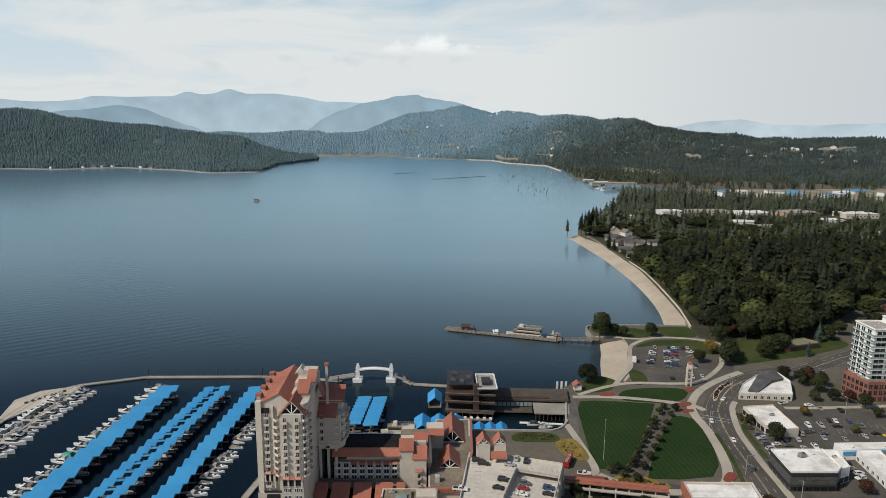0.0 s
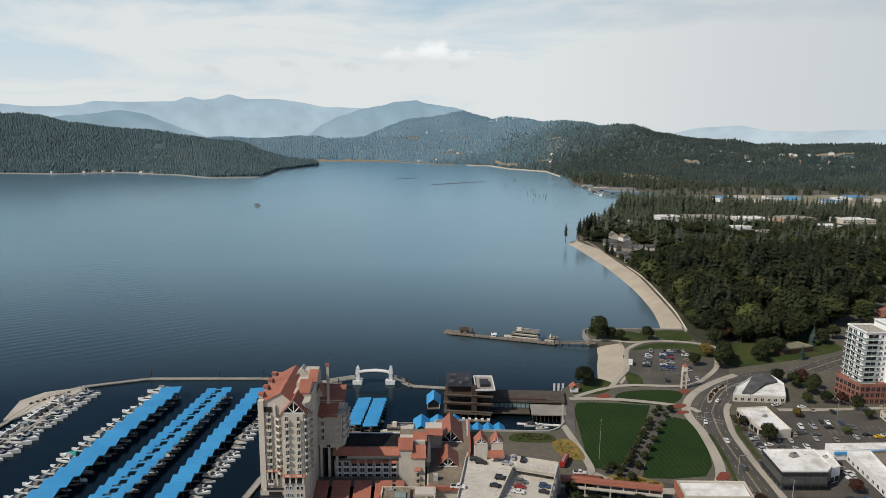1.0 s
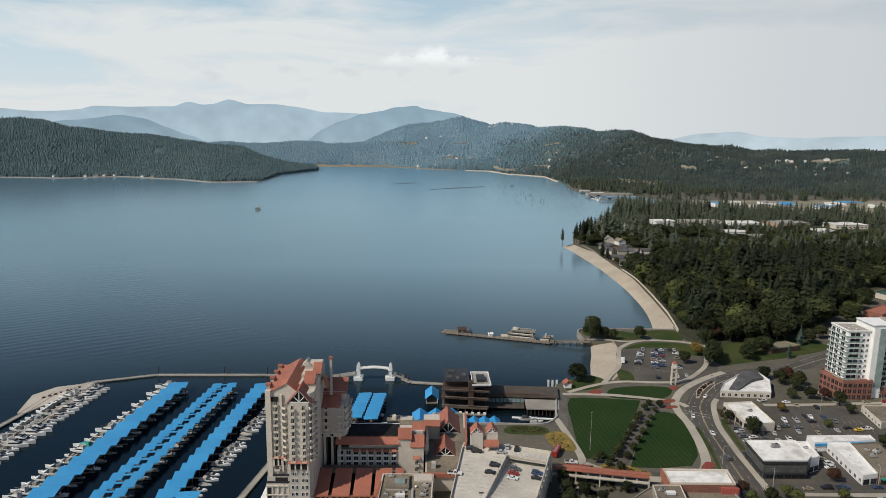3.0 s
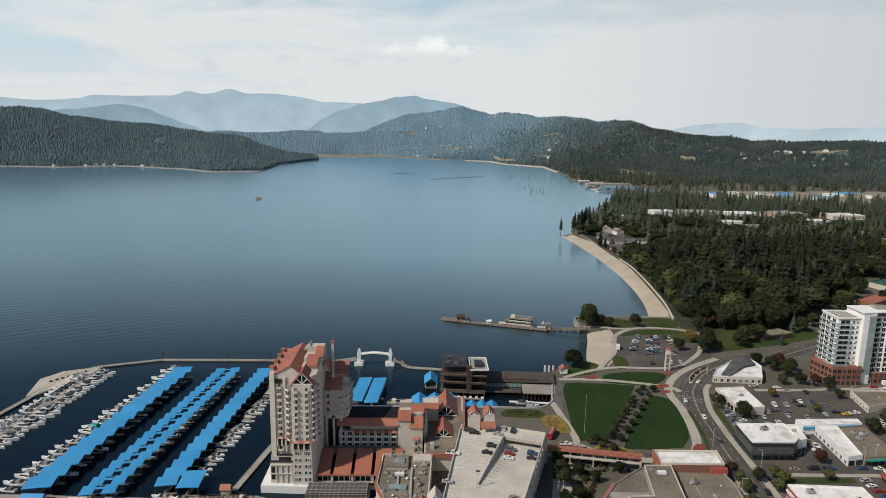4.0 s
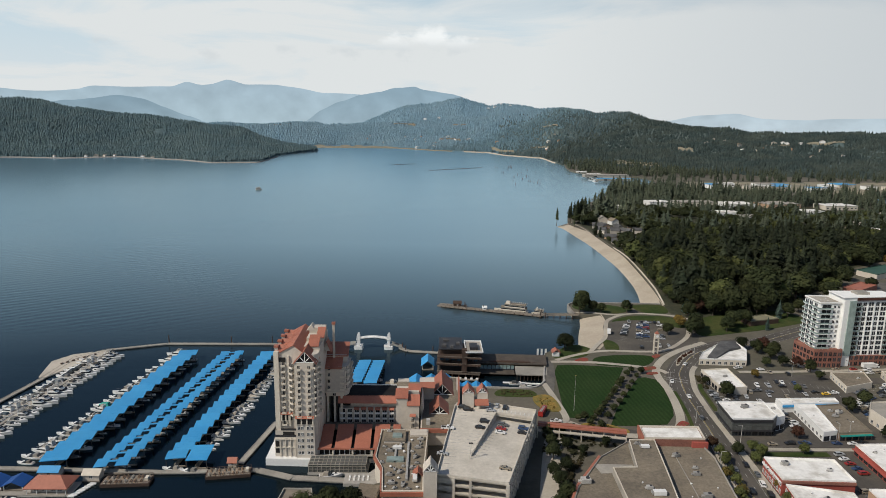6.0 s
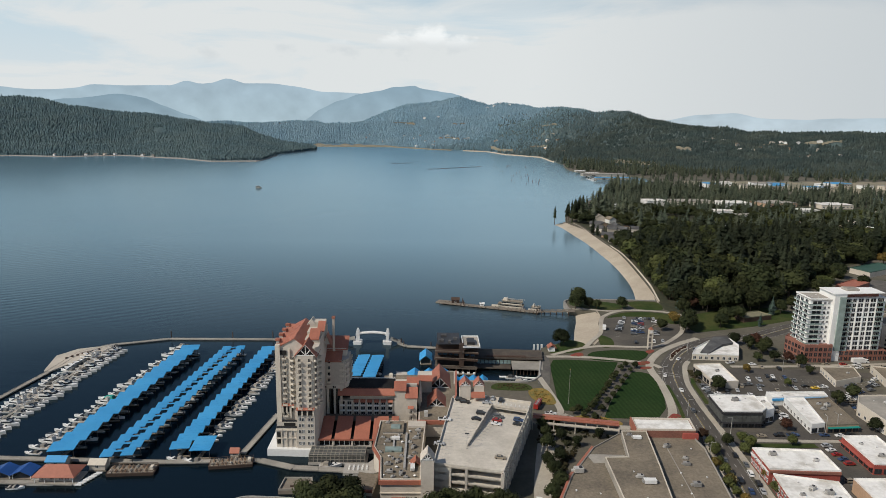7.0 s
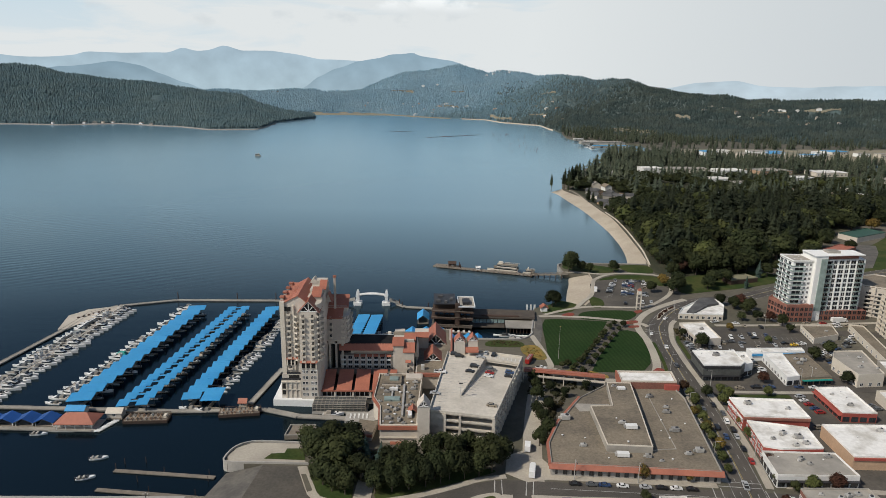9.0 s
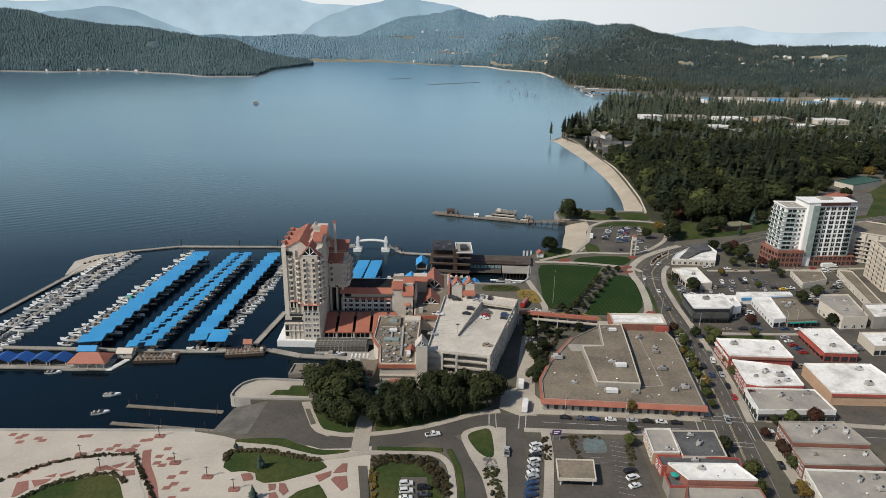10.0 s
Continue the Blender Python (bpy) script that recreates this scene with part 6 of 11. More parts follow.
def make_boat(kind):
    far = pose(0, 0, 0)
    if kind == "cruiser":
        L, B, F = 12.5, 3.9, 1.7
        t = thing("motor_cruiser", "white motor cruiser with a flybridge moored at a dock", "boat", "moored boats", far)
        part("hull", hull_mesh(L, B, F), M["hull"], t)
        part("cockpit", box(-5.9, -1.35, 1.1, -3.2, 1.35, 1.42), M["boatdeck"], t)
        part("swim_platform", box(-6.9, -1.3, 0.25, -6.1, 1.3, 0.42), M["boatdeck"], t)
        c = part("cabin", tapered(-3.2, 2.8, 1.6, 1.1, 1.5, 2.9, 1.6), M["hull"], t)
        part("window_strip", tapered(-2.9, 2.55, 1.62, 1.16, 1.9, 2.6, 0.8, 0.0, 0.06), M["glass"], c)
        f = part("flybridge", tapered(-3.0, 0.6, 1.4, 1.2, 2.9, 3.5, 0.4), M["hull"], t)
        part("seat", box(-2.6, -1.0, 3.4, -0.4, 1.0, 3.62), M["boatdeck"], f)
        part("bridge_screen", tapered(-0.1, 0.75, 1.25, 1.1, 3.45, 3.95, 0.5, 0.1, 0.1), M["glass"], f)
        part("canvas_top", tapered(-2.9, -0.9, 1.25, 1.2, 4.75, 4.9, 0.2), M["canvas"], t)
        part("radar_arch", boxes([(-3.3, -1.5, 1.5, -2.9, -1.35, 4.6), (-3.3, 1.35, 1.5, -2.9, 1.5, 4.6), (-3.3, -1.5, 4.5, -2.8, 1.5, 4.7)]), M["hull"], t)
        part("bow_rail", boxes([(2.5, -1.35, 2.5, 5.0, -1.3, 2.55), (2.5, 1.3, 2.5, 5.0, 1.35, 2.55)]), M["metal"], t)
    elif kind == "express":
        L, B, F = 9.2, 3.1, 1.3
        t = thing("cabin_boat", "white cabin boat with dark windscreen and canvas top, moored", "boat", "moored boats", far)
        part("hull", hull_mesh(L, B, F), M["hull"], t)
        part("cockpit", box(-4.2, -1.2, 0.95, -0.6, 1.2, 1.22), M["boatdeck"], t)
        part("foredeck", tapered(0.2, 3.4, 1.05, 0.35, 1.15, 1.75, 1.6), M["hull"], t)
        part("hatch", box(1.6, -0.35, 1.6, 2.3, 0.35, 1.8), M["glass"], t)
        part("windscreen", tapered(-1.0, 1.5, 1.3, 0.95, 1.2, 2.05, 1.3, 0.1, 0.25), M["glass"], t)
        part("canvas_enclosure", tapered(-3.2, -0.3, 1.15, 1.1, 1.22, 2.2, 0.7, 0.5, 0.25), M["canvas"], t)
    elif kind == "runabout":
        L, B, F = 6.4, 2.4, 0.95
        t = thing("runabout", "small white open motorboat with a windscreen", "boat", "moored boats", far)
        part("hull", hull_mesh(L, B, F), M["hull"], t)
        part("cockpit", box(-2.8, -0.95, 0.6, 0.6, 0.95, 0.92), M["canvas"], t)
        for q in ((-2.5, -0.8, 0.9, -1.9, 0.8, 1.25), (-0.9, -0.8, 0.9, -0.3, 0.8, 1.3)):
            part("seat", box(*q), M["boatdeck"], t)
        part("windscreen", tapered(0.2, 1.0, 1.0, 0.8, 0.9, 1.5, 0.6, 0.1, 0.1), M["glass"], t)
        part("outboard", box(-3.6, -0.25, 0.3, -3.1, 0.25, 1.25), M["darkmetal"], t)
    elif kind == "covered":
        L, B, F = 7.0, 2.5, 1.0
        t = thing("covered_boat", "motorboat under a fitted canvas cover, moored in the marina", "boat", "moored boats", far)
        part("hull", hull_mesh(L, B, F), M["hull"], t)
        part("canvas_cover", tapered(-3.2, 2.4, 1.15, 0.6, 1.0, 1.7, 2.2, 0.6, 0.5), M["canvas"], t)
        part("outboard", box(-3.9, -0.25, 0.3, -3.4, 0.25, 1.2), M["darkmetal"], t)
    elif kind == "teal":
        L, B, F = 10.0, 3.2, 1.4
        t = thing("covered_cruiser", "cabin cruiser under a teal canvas cover", "boat", "moored boats", far)
        part("hull", hull_mesh(L, B, F), M["hull"], t)
        part("canvas_cover", tapered(-4.2, 2.0, 1.5, 0.8, 1.4, 2.8, 2.0, 0.6, 0.5), M["tarp"], t)
        part("cabin", tapered(1.0, 3.4, 0.95, 0.4, 1.4, 1.9, 1.2), M["hull"], t)
    return t


BOATS = {}
brnd = random.Random(5)


def boat(kind, x, y, heading, size=1.0):
    m = pose(x, y, -0.3, 0, 0, heading) @ Matrix.Scale(size, 4)
    if kind not in BOATS:
        BOATS[kind] = make_boat(kind)
        BOATS[kind].matrix_basis = m
        return BOATS[kind]
    return copy_thing(BOATS[kind], m)


def boat_row(x0, y0, x1, y1, n, heading, kinds, jitter=0.5, size=1.0):
    for i in range(n):
        f = i / (n - 1)
        k = brnd.choice(kinds)
        boat(k, x0 + (x1 - x0) * f + brnd.uniform(-jitter, jitter), y0 + (y1 - y0) * f + brnd.uniform(-0.3, 0.3), heading + brnd.uniform(-2.5, 2.5), size * brnd.uniform(0.78, 1.12))


boat_row(-205.5, 205, -195.0, 357, 37, -7, ["cruiser", "express", "cruiser", "express", "express"])
boat_row(-217.5, 212, -206.5, 352, 35, 173, ["express", "cruiser", "express", "express", "covered"])
floating_walk("dock", [(-211.5, 205), (-200.8, 354)], 1.6, "narrow floating dock between moored boats", 0.6, 15)
boat_row(-174.5, 228, -156.5, 364, 27, 173, ["express", "cruiser", "express", "express", "runabout"])
boat("teal", -168.2, 285, 173)
boat_row(-98.5, 241, -88.5, 342, 24, -7, ["express", "runabout", "covered", "express", "covered"], size=0.95)
boat_row(-156.2, 234, -145.2, 352, 17, -7, ["covered", "covered", "express"], size=0.9)
boat_row(-129.6, 226, -115.8, 352, 18, -7, ["runabout", "covered", "covered"], size=0.85)
boat_row(-109.0, 224, -101.0, 222, 2, 175, ["express"], size=0.9)
for k, x, y, hd in (("runabout", -164.8, 200.6, 4), ("runabout", -130.1, 181.8, 10), ("runabout", -128.6, 168.0, 15), ("covered", -113.6, 153.6, 3), ("express", -40.2, 219.0, 3), ("express", 52.5, 318, 0), ("runabout", 56.5, 314.5, 0), ("express", -30.0, 322, -10), ("runabout", -38, 304, -20), ("runabout", -198, 205.5, 5), ("cruiser", -207, 231, -4)):
    boat(k, x, y, hd)


# ------------------------------------------------ covered moorings
def covered_dock(name, x0, y0, x1, y1, width, n, skew, z=4.6, split=False, label="long covered mooring with stepped bright blue metal roofs"):
    """A dock under a row of stepped roof panels; each panel stands square to the slips."""
    t = thing(name, label, "covered dock", "covered docks")
    a, b = Vector((x0, y0)), Vector((x1, y1))
    L = (b - a).length / n
    ang = math.degrees(math.atan2(-(b - a).x, (b - a).y))
    part("walk", prism([(x0 - 0.8, y0), (x0 + 0.8, y0), (x1 + 0.8, y1), (x1 - 0.8, y1)], -0.6, 0.6), M["wood"], t)

    def roof(w):
        bm = bmesh.new()
        h, e = 0.10, L / 2
        for s in (-1, 1):
            ribbed(bm, (s * w / 2, -e, 0), (s * w / 2, e, 0), (0, -e, h), (0, e, h), 0.28, 2.4, 0.02)
        return bm

    first = {}
    for i in range(n):
        c = a.lerp(b, (i + 0.5) / n)
        m = pose(c.x, c.y, z, 0, 0, skew)
        strips = [(0, width)] if not split else [(-width * 0.31, width * 0.38), (width * 0.31, width * 0.38)]
        for k, (dx, w) in enumerate(strips):
            mm = m @ Matrix.Translation((dx, 0, 0))
            if w not in first:
                first[w] = part("roof_panel", roof(w), M["blue"], t, "bright blue ribbed metal", mm)
            else:
                again("roof_panel", first[w], t, mm)
        if split:
            key = "roof_bridge"
            mm = m @ Matrix.Translation((0, L * 0.14, -0.02))
            if key not in first:
                first[key] = part("roof_bridge", box(-width * 0.13, -L * 0.10, -0.1, width * 0.13, L * 0.10, 0.09), M["blue"], t, "", mm)
            else:
                again("roof_bridge", first[key], t, mm)
        for sx in (-1, 1):
            mm = m @ Matrix.Translation((sx * (width / 2 - 0.4), -L / 2 + 0.4, -z - 2.0))
            if "post" not in first:
                first["post"] = part("post", box(-0.14, -0.14, 0, 0.14, 0.14, z + 1.75), M["darkmetal"], t, "", mm)
            else:
                again("post", first["post"], t, mm)
            mm = m @ Matrix.Translation((sx * width * 0.26, -L / 2 + 0.6, -z))
            if "finger" not in first:
                first["finger"] = part("finger", box(-width * 0.24, -0.5, 0.2, width * 0.24, 0.5, 0.55), M["wood"], t, "", mm)
            else:
                again("finger", first["finger"], t, mm)
    return t


covered_dock("covered_dock", -160.0, 222.8, -147.6, 357.0, 11.0, 15, 10.0)
covered_dock("covered_dock", -133.5, 218.5, -120.5, 356.0, 13.6, 20, 9.0, split=True)
covered_dock("covered_dock", -108.8, 225.0, -98.6, 356.0, 8.6, 18, 9.5)
covered_dock("covered_dock", -99.4, 223.6, -98.6, 237.0, 9.0, 1, 4.0, label="single blue metal boat shelter roof on posts")
covered_dock("covered_dock", -40.0, 309.0, -37.2, 342.6, 7.4, 9, 7.0, label="short covered mooring with bright blue metal roofs")
covered_dock("covered_dock", -31.6, 307.4, -28.8, 342.2, 7.4, 9, 7.0, label="short covered mooring with bright blue metal roofs")


def boat_shed(x0, y0, x1, y1, z0=3.4, z1=5.6, along="y", walls=True, roof="blue"):
    t = thing("boat_shed", "floating boat shed with a bright blue gabled roof", "boat shed", "boat sheds")
    part("float", box(x0, y0, -0.6, x1, y1, 0.5), M["wood"], t)
    if walls:
        part("side_wall", boxes([(x0 + 0.2, y0 + 0.4, 0.5, x0 + 0.5, y1 - 0.3, z0), (x1 - 0.5, y0 + 0.4, 0.5, x1 - 0.2, y1 - 0.3, z0)]), M["roofgrey"], t)
    for x in (x0 + 0.2, x1 - 0.45):
        for y in (y0 + 0.2, y1 - 0.5):
            part("post", box(x, y, 0.5, x + 0.25, y + 0.25, z0), M["white"], t)
    gable(t, x0, x1, y0, y1, z0, z1, along, over=0.5, t=0.2, material=roof)
    return t


boat_shed(-2.8, 338.0, 4.2, 350.0, 3.4, 6.2)
for x in (-9.5, -1.0, 7.5):
    boat_shed(x, 306.5, x + 7.6, 319.5, 3.0, 5.6)
for x in (15.0, 20.4, 25.8, 31.2):
    boat_shed(x, 305.5, x + 5.0, 313, 2.4, 4.2, walls=False)
for i in range(7):
    boat_shed(-222.4 + i * 8.7, 206.6, -214.4 + i * 8.7, 213.2, 2.6, 4.4, walls=False, roof="royal")


# ------------------------------------------------ front promenade, harbour house, barges
floating_walk("promenade", [(-260, 226), (-204, 224), (-112, 220.5), (-72, 222.5)], 2.7, "pale floating promenade along the covered moorings", 0.8)
floating_walk("promenade", [(-81, 228), (-74, 268)], 2.8, "pale floating walkway beside the hotel tower", 0.8)
floating_walk("promenade", [(-72, 222.5), (-56, 216.5), (-34, 214.5)], 3.4, "pale floating promenade in front of the hotel", 0.8)
floating_walk("promenade", [(-215, 205.6), (-172, 204.4), (-143, 203.4)], 2.6, "narrow floating dock with boat shelters", 0.7)
terrace = thing("quay_terrace", "grey quay terrace with cafe chairs beside the hotel", "terrace")
part("deck", prism([(-34, 211), (-21, 211), (-8, 215), (-9, 221), (-20, 225.5), (-24, 219.5), (-34, 219)], -1.5, 1.4), M["concrete"], terrace)
for i in range(10):
    q = (-32 + (i % 5) * 1.9, 213.2 + (i // 5) * 2.2)
    part("cafe_seat", boxes([(q[0], q[1], 1.4, q[0] + 0.7, q[1] + 0.7, 1.9), (q[0], q[1] + 0.6, 1.9, q[0] + 0.7, q[1] + 0.7, 2.4)]), M["white"], terrace)


def harbour_house():
    t = thing("harbour_house", "low floating harbour office with a broad terracotta hipped roof", "harbour office")
    part("float", box(-162, 202.5, -0.8, -142, 213, 0.6), M["concrete"], t)
    part("wall", box(-158, 205.0, 0.6, -144.5, 211.5, 3.6), M["stucco"], t)
    for x in (-156, -152.5, -149, -146.5):
        window(t, pose(x, 205.0, 1.4), 1.7, 1.4)
    bm = bmesh.new()
    vs = [bm.verts.new(p) for p in ((-160, 203.0, 3.4), (-142.6, 203.0, 3.4), (-142.6, 213.4, 3.4), (-160, 213.4, 3.4), (-154.5, 208.2, 6.6), (-147.5, 208.2, 6.6), (-160, 203.0, 3.1), (-142.6, 203.0, 3.1), (-142.6, 213.4, 3.1), (-160, 213.4, 3.1))]
    for f in ((0, 1, 5, 4), (1, 2, 5), (2, 3, 4, 5), (3, 0, 4), (0, 1, 7, 6), (1, 2, 8, 7), (2, 3, 9, 8), (3, 0, 6, 9), (6, 7, 8, 9)):
        bm.faces.new([vs[i] for i in f])
    part("roof", bm, M["tile"], t)
    for x in (-159, -155, -151, -147, -143.6):
        part("post", box(x - 0.1, 203.6, 0.6, x + 0.1, 203.8, 3.3), M["white"], t)
    for i in range(9):
        part("dinghy_rack", box(-142.0 + i * 0.5, 202 + i * 1.15, 0.4, -139.4 + i * 0.5, 202.8 + i * 1.15, 0.9), M["white"], t)
    return t


harbour_house()


def hut(x0, y0, x1, y1, z, roof, label, wall="stucco", base=0.5, rise=1.4):
    t = thing("dock_hut", label, "hut", "dock huts")
    part("base", box(x0 - 0.4, y0 - 0.4, -0.6, x1 + 0.4, y1 + 0.4, base), M["wood"], t)
    part("wall", box(x0, y0, base, x1, y1, z), M[wall], t)
    gable(t, x0, x1, y0, y1, z, z + rise, "x", over=0.5, t=0.2, material=roof)
    window(t, pose((x0 + x1) / 2, y0, base + 1.0), 1.3, 1.1)
    return t


hut(-161.5, 216.5, -153.5, 221.0, 3.2, "blue", "dock hut with a blue roof beside the covered moorings")
hut(-142.0, 214.0, -135.4, 218.4, 3.4, "cream", "cream dock hut beside the covered moorings")
hut(-85.6, 225.6, -82.2, 228.0, 3.0, "tile", "small dock kiosk with a terracotta roof")
hut(-14.6, 299.0, -9.8, 303.0, 4.0, "cream", "cream dock hut beside the blue boat sheds")


def barge(x, y, L, B, rz, label):
    t = thing("party_barge", label, "barge", "party barges", pose(x, y, 0, 0, 0, rz))
    part("hull", tapered(-L / 2, L / 2, B / 2, B / 2, -0.6, 1.3, -0.3, -0.3, -0.2), M["brownwood"], t)
    part("deck", box(-L / 2 + 0.2, -B / 2 + 0.2, 1.3, L / 2 - 0.2, B / 2 - 0.2, 1.42), M["wood"], t)
    part("rail", boxes([(-L / 2, -B / 2 - 0.1, 2.2, L / 2, -B / 2 + 0.02, 2.35), (-L / 2, B / 2 - 0.02, 2.2, L / 2, B / 2 + 0.1, 2.35), (L / 2 - 0.1, -B / 2, 2.2, L / 2, B / 2, 2.35)] + [(-L / 2 + i * L / 9 - 0.05, s * B / 2 - 0.05, 1.3, -L / 2 + i * L / 9 + 0.05, s * B / 2 + 0.05, 2.2) for i in range(10) for s in (-1, 1)]), M["brownwood"], t)
    for i in range(8):
        for y0, y1 in ((-B / 2 + 0.6, -0.7), (0.5, B / 2 - 0.6)):
            u = -L / 2 + 1.2 + i * (L - 3) / 8 + 0.25 * math.sin(i * 2.3 + y0)
            part("bench", boxes([(u, y0, 1.42, u + 0.55, y1, 1.85), (u, y0, 1.85, u + 0.12, y1, 2.25)]), M["tanwall" if (i * 3 + int(y0 > 0)) % 4 else "cream"], t)
    part("bow_locker", box(L / 2 - 2.0, -1.2, 1.42, L / 2 - 0.8, 1.2, 2.6), M["cream"], t)


barge(-123.5, 213.4, 19, 6.5, 4, "dark timber excursion barge with benches at the promenade")
barge(-83.5, 219.8, 18, 6.0, 8, "dark timber excursion barge beside the hotel walkway")

# low timber platform and harbour office beside the hotel basin
plat = thing("event_platform", "low floating timber platform with a pale kerb", "platform")
part("deck", prism([(-58.2, 197), (-57.4, 206.3), (-46, 206.3), (-44, 197.4)], -0.6, 1.5), M["wood"], plat)
part("kerb", parapet([(-58.2, 197), (-44, 197.4), (-46, 206.3), (-57.4, 206.3)], 1.5, 2.3, 0.4), M["boardgrey"], plat)
for x, y in ((-54, 200), (-51, 203), (-48.5, 200.6)):
    part("bench", box(x, y, 1.5, x + 1.8, y + 0.6, 2.0), M["brownwood"], plat)
office = thing("harbour_office", "small flat-roofed harbour office with a terracotta fascia", "office")
part("wall", prism([(-26.4, 190.3), (-19.9, 189.5), (-18.2, 200.6), (-26, 202.6)], 3.0, 6.6), M["stucco"], office)
part("roof", prism([(-26.6, 190.1), (-19.7, 189.3), (-18.0, 200.8), (-26.2, 202.8)], 6.6, 6.8), M["rooftan"], office)
part("fascia", box(-26.6, 189.0, 5.8, -19.6, 189.6, 6.9), M["tile"], office, "terracotta fascia")
for x in (-24.8, -22.6):
    window(office, pose(x, 190.0, 4.2, 0, 0, -6), 1.4, 1.2)

# ramp docks
floating_walk("dock", [(-120, 172.8), (-100, 170.6), (-79, 168.2)], 1.9, "narrow timber launching dock beside the boat ramp", 0.55, 6, "wood")
floating_walk("dock", [(-121, 160.2), (-100, 157.6), (-78, 154.8)], 1.9, "narrow timber launching dock beside the boat ramp", 0.55, 6, "wood")
for x, y in ((-120, 174.5), (-100, 172), (-82, 170.5), (-81, 166), (-83, 157.5), (-80, 153), (-101, 159.4), (-118, 178), (-110, 179), (-108, 166)):
    pile(x, y, 2.6, 0.14)
floating_walk("dock", [(44, 319.5), (66, 317.5)], 1.8, "small floating dock in the hotel basin", 0.6, 7, "white")


# ------------------------------------------------ restaurant on piles
def restaurant():
    t = thing("lake_restaurant", "dark brown timber restaurant on piles over the lake", "restaurant")
    part("lower_deck", prism([(6, 327), (31, 324), (34, 358), (8, 362)], 2.6, 3.2), M["darkdeck"], t)
    part("lower_wall", prism([(7.5, 331), (29.5, 328.4), (32, 355), (9.5, 358)], 3.2, 7.4), M["dark"], t)
    part("mid_deck", prism([(5.6, 328), (31.5, 325), (34.4, 357), (8, 361)], 7.4, 8.0), M["brownwood"], t)
    part("mid_wall", prism([(8, 332.5), (29, 330), (31.5, 353), (10, 356)], 8.0, 11.6), M["brownwood"], t)
    part("upper_deck", prism([(6, 328.6), (32, 325.6), (34, 350), (8.4, 356)], 11.6, 12.2), M["brownwood"], t)
    part("upper_wall", boxes([(8, 334, 12.2, 21, 352, 15.6), (24, 332, 12.2, 32, 347, 15.2)]), M["brownwood"], t)
    part("top_roof", box(23.0, 326.5, 15.2, 32.6, 345.5, 15.7), M["roofgrey"], t, "pale flat roof")
    part("top_roof_kerb", parapet([(22.6, 326), (33, 326), (33, 346), (22.6, 346)], 15.7, 16.5, 0.4), M["white"], t)
    part("plant_room", boxes([(25.4, 331, 15.7, 30, 339, 17.4)]), M["darkmetal"], t)
    part("roof", box(7.4, 331.4, 15.6, 21.4, 352, 16.1), M["darkmetal"], t)
    for q in ((8.8, 335, 16.1, 11.6, 338.4, 17.2), (14, 333, 16.1, 15.8, 336, 17.3), (17.6, 339, 16.1, 19.8, 342, 17.0), (10, 345, 16.1, 13.4, 348, 16.8)):
        part("roof_lantern", box(*q), M["roofdark"], t)
    part("lift_tower", box(20.6, 326.2, 2.6, 23.4, 329.4, 17.6), M["brownwood"], t)
    for z in (3.2, 8.0, 12.2):
        for i in range(14):
            f = i / 13
            x, y = 6.0 + 25.6 * f, 327.4 - 2.8 * f
            part("rail_post", box(x - 0.08, y - 0.08, z, x + 0.08, y + 0.08, z + 1.1), M["brownwood"], t)
        part("rail", prism([(5.9, 327.3), (31.7, 324.5), (31.7, 324.7), (5.9, 327.5)], z + 1.0, z + 1.15), M["wood"], t)
    for i in range(7):
        for j in range(4):
            part("post", box(7 + i * 3.9, 326.5 + j * 10 - i * 0.3, -2.6, 7.5 + i * 3.9, 327 + j * 10 - i * 0.3, 2.7), M["brownwood"], t)
    for i in range(7):
        x = 9.0 + i * 3.3
        window(t, pose(x, 331.6 - i * 0.39, 8.8, 0, 0, -6.8), 2.1, 1.8, "brownwood")
        part("dock_box", box(x, 324.2 - i * 0.3, 0.2, x + 1.4, 325.6 - i * 0.3, 1.3), M["white"], t)
    part("dock_edge", prism([(6, 324.4), (30, 321.8), (30, 323.8), (6, 326.4)], -0.5, 0.5), M["wood"], t)
    # long deck to the shore
    part("bridge_deck", prism([(31, 336), (72, 334), (74, 350), (32, 352)], 5.2, 5.8), M["darkdeck"], t)
    part("bridge_front", prism([(52, 322.6), (70, 321.4), (72, 334.4), (53, 335.6)], 3.6, 4.2), M["boardgrey"], t)
    for i in range(12):
        part("post", box(32.5 + i * 3.4, 336.2, -2.6, 33.0 + i * 3.4, 336.7, 5.3), M["brownwood"], t)
        if i < 9:
            part("post", box(52.6 + i * 2.1, 323.0, -2.6, 53.0 + i * 2.1, 323.4, 3.7), M["brownwood"], t)
    part("bridge_wall", prism([(33, 340), (70, 338), (70, 339), (33, 341)], 2.0, 5.2), M["brownwood"], t)
    part("rail", prism([(31, 335.8), (72, 333.8), (72, 334.0), (31, 336.0)], 6.7, 6.9), M["brownwood"], t)
    for i in range(9):
        part("gallery_window", prism([(32.2 + i * 2.3, 335.7 - i * 0.11), (34.1 + i * 2.3, 335.6 - i * 0.11), (34.1 + i * 2.3, 335.9 - i * 0.11), (32.2 + i * 2.3, 336.0 - i * 0.11)], 2.4, 4.6), M["glassgreen"], t)
    part("gallery_deck", prism([(31, 329.6), (52, 328.4), (52.6, 335.4), (31.4, 336.2)], 1.4, 1.9), M["darkdeck"], t)
    part("sloping_ramp", prism([(38, 337.5), (62, 336.2), (62, 338.4), (38, 339.6)], 5.8, 6.6), M["brownwood"], t)
    return t


restaurant()


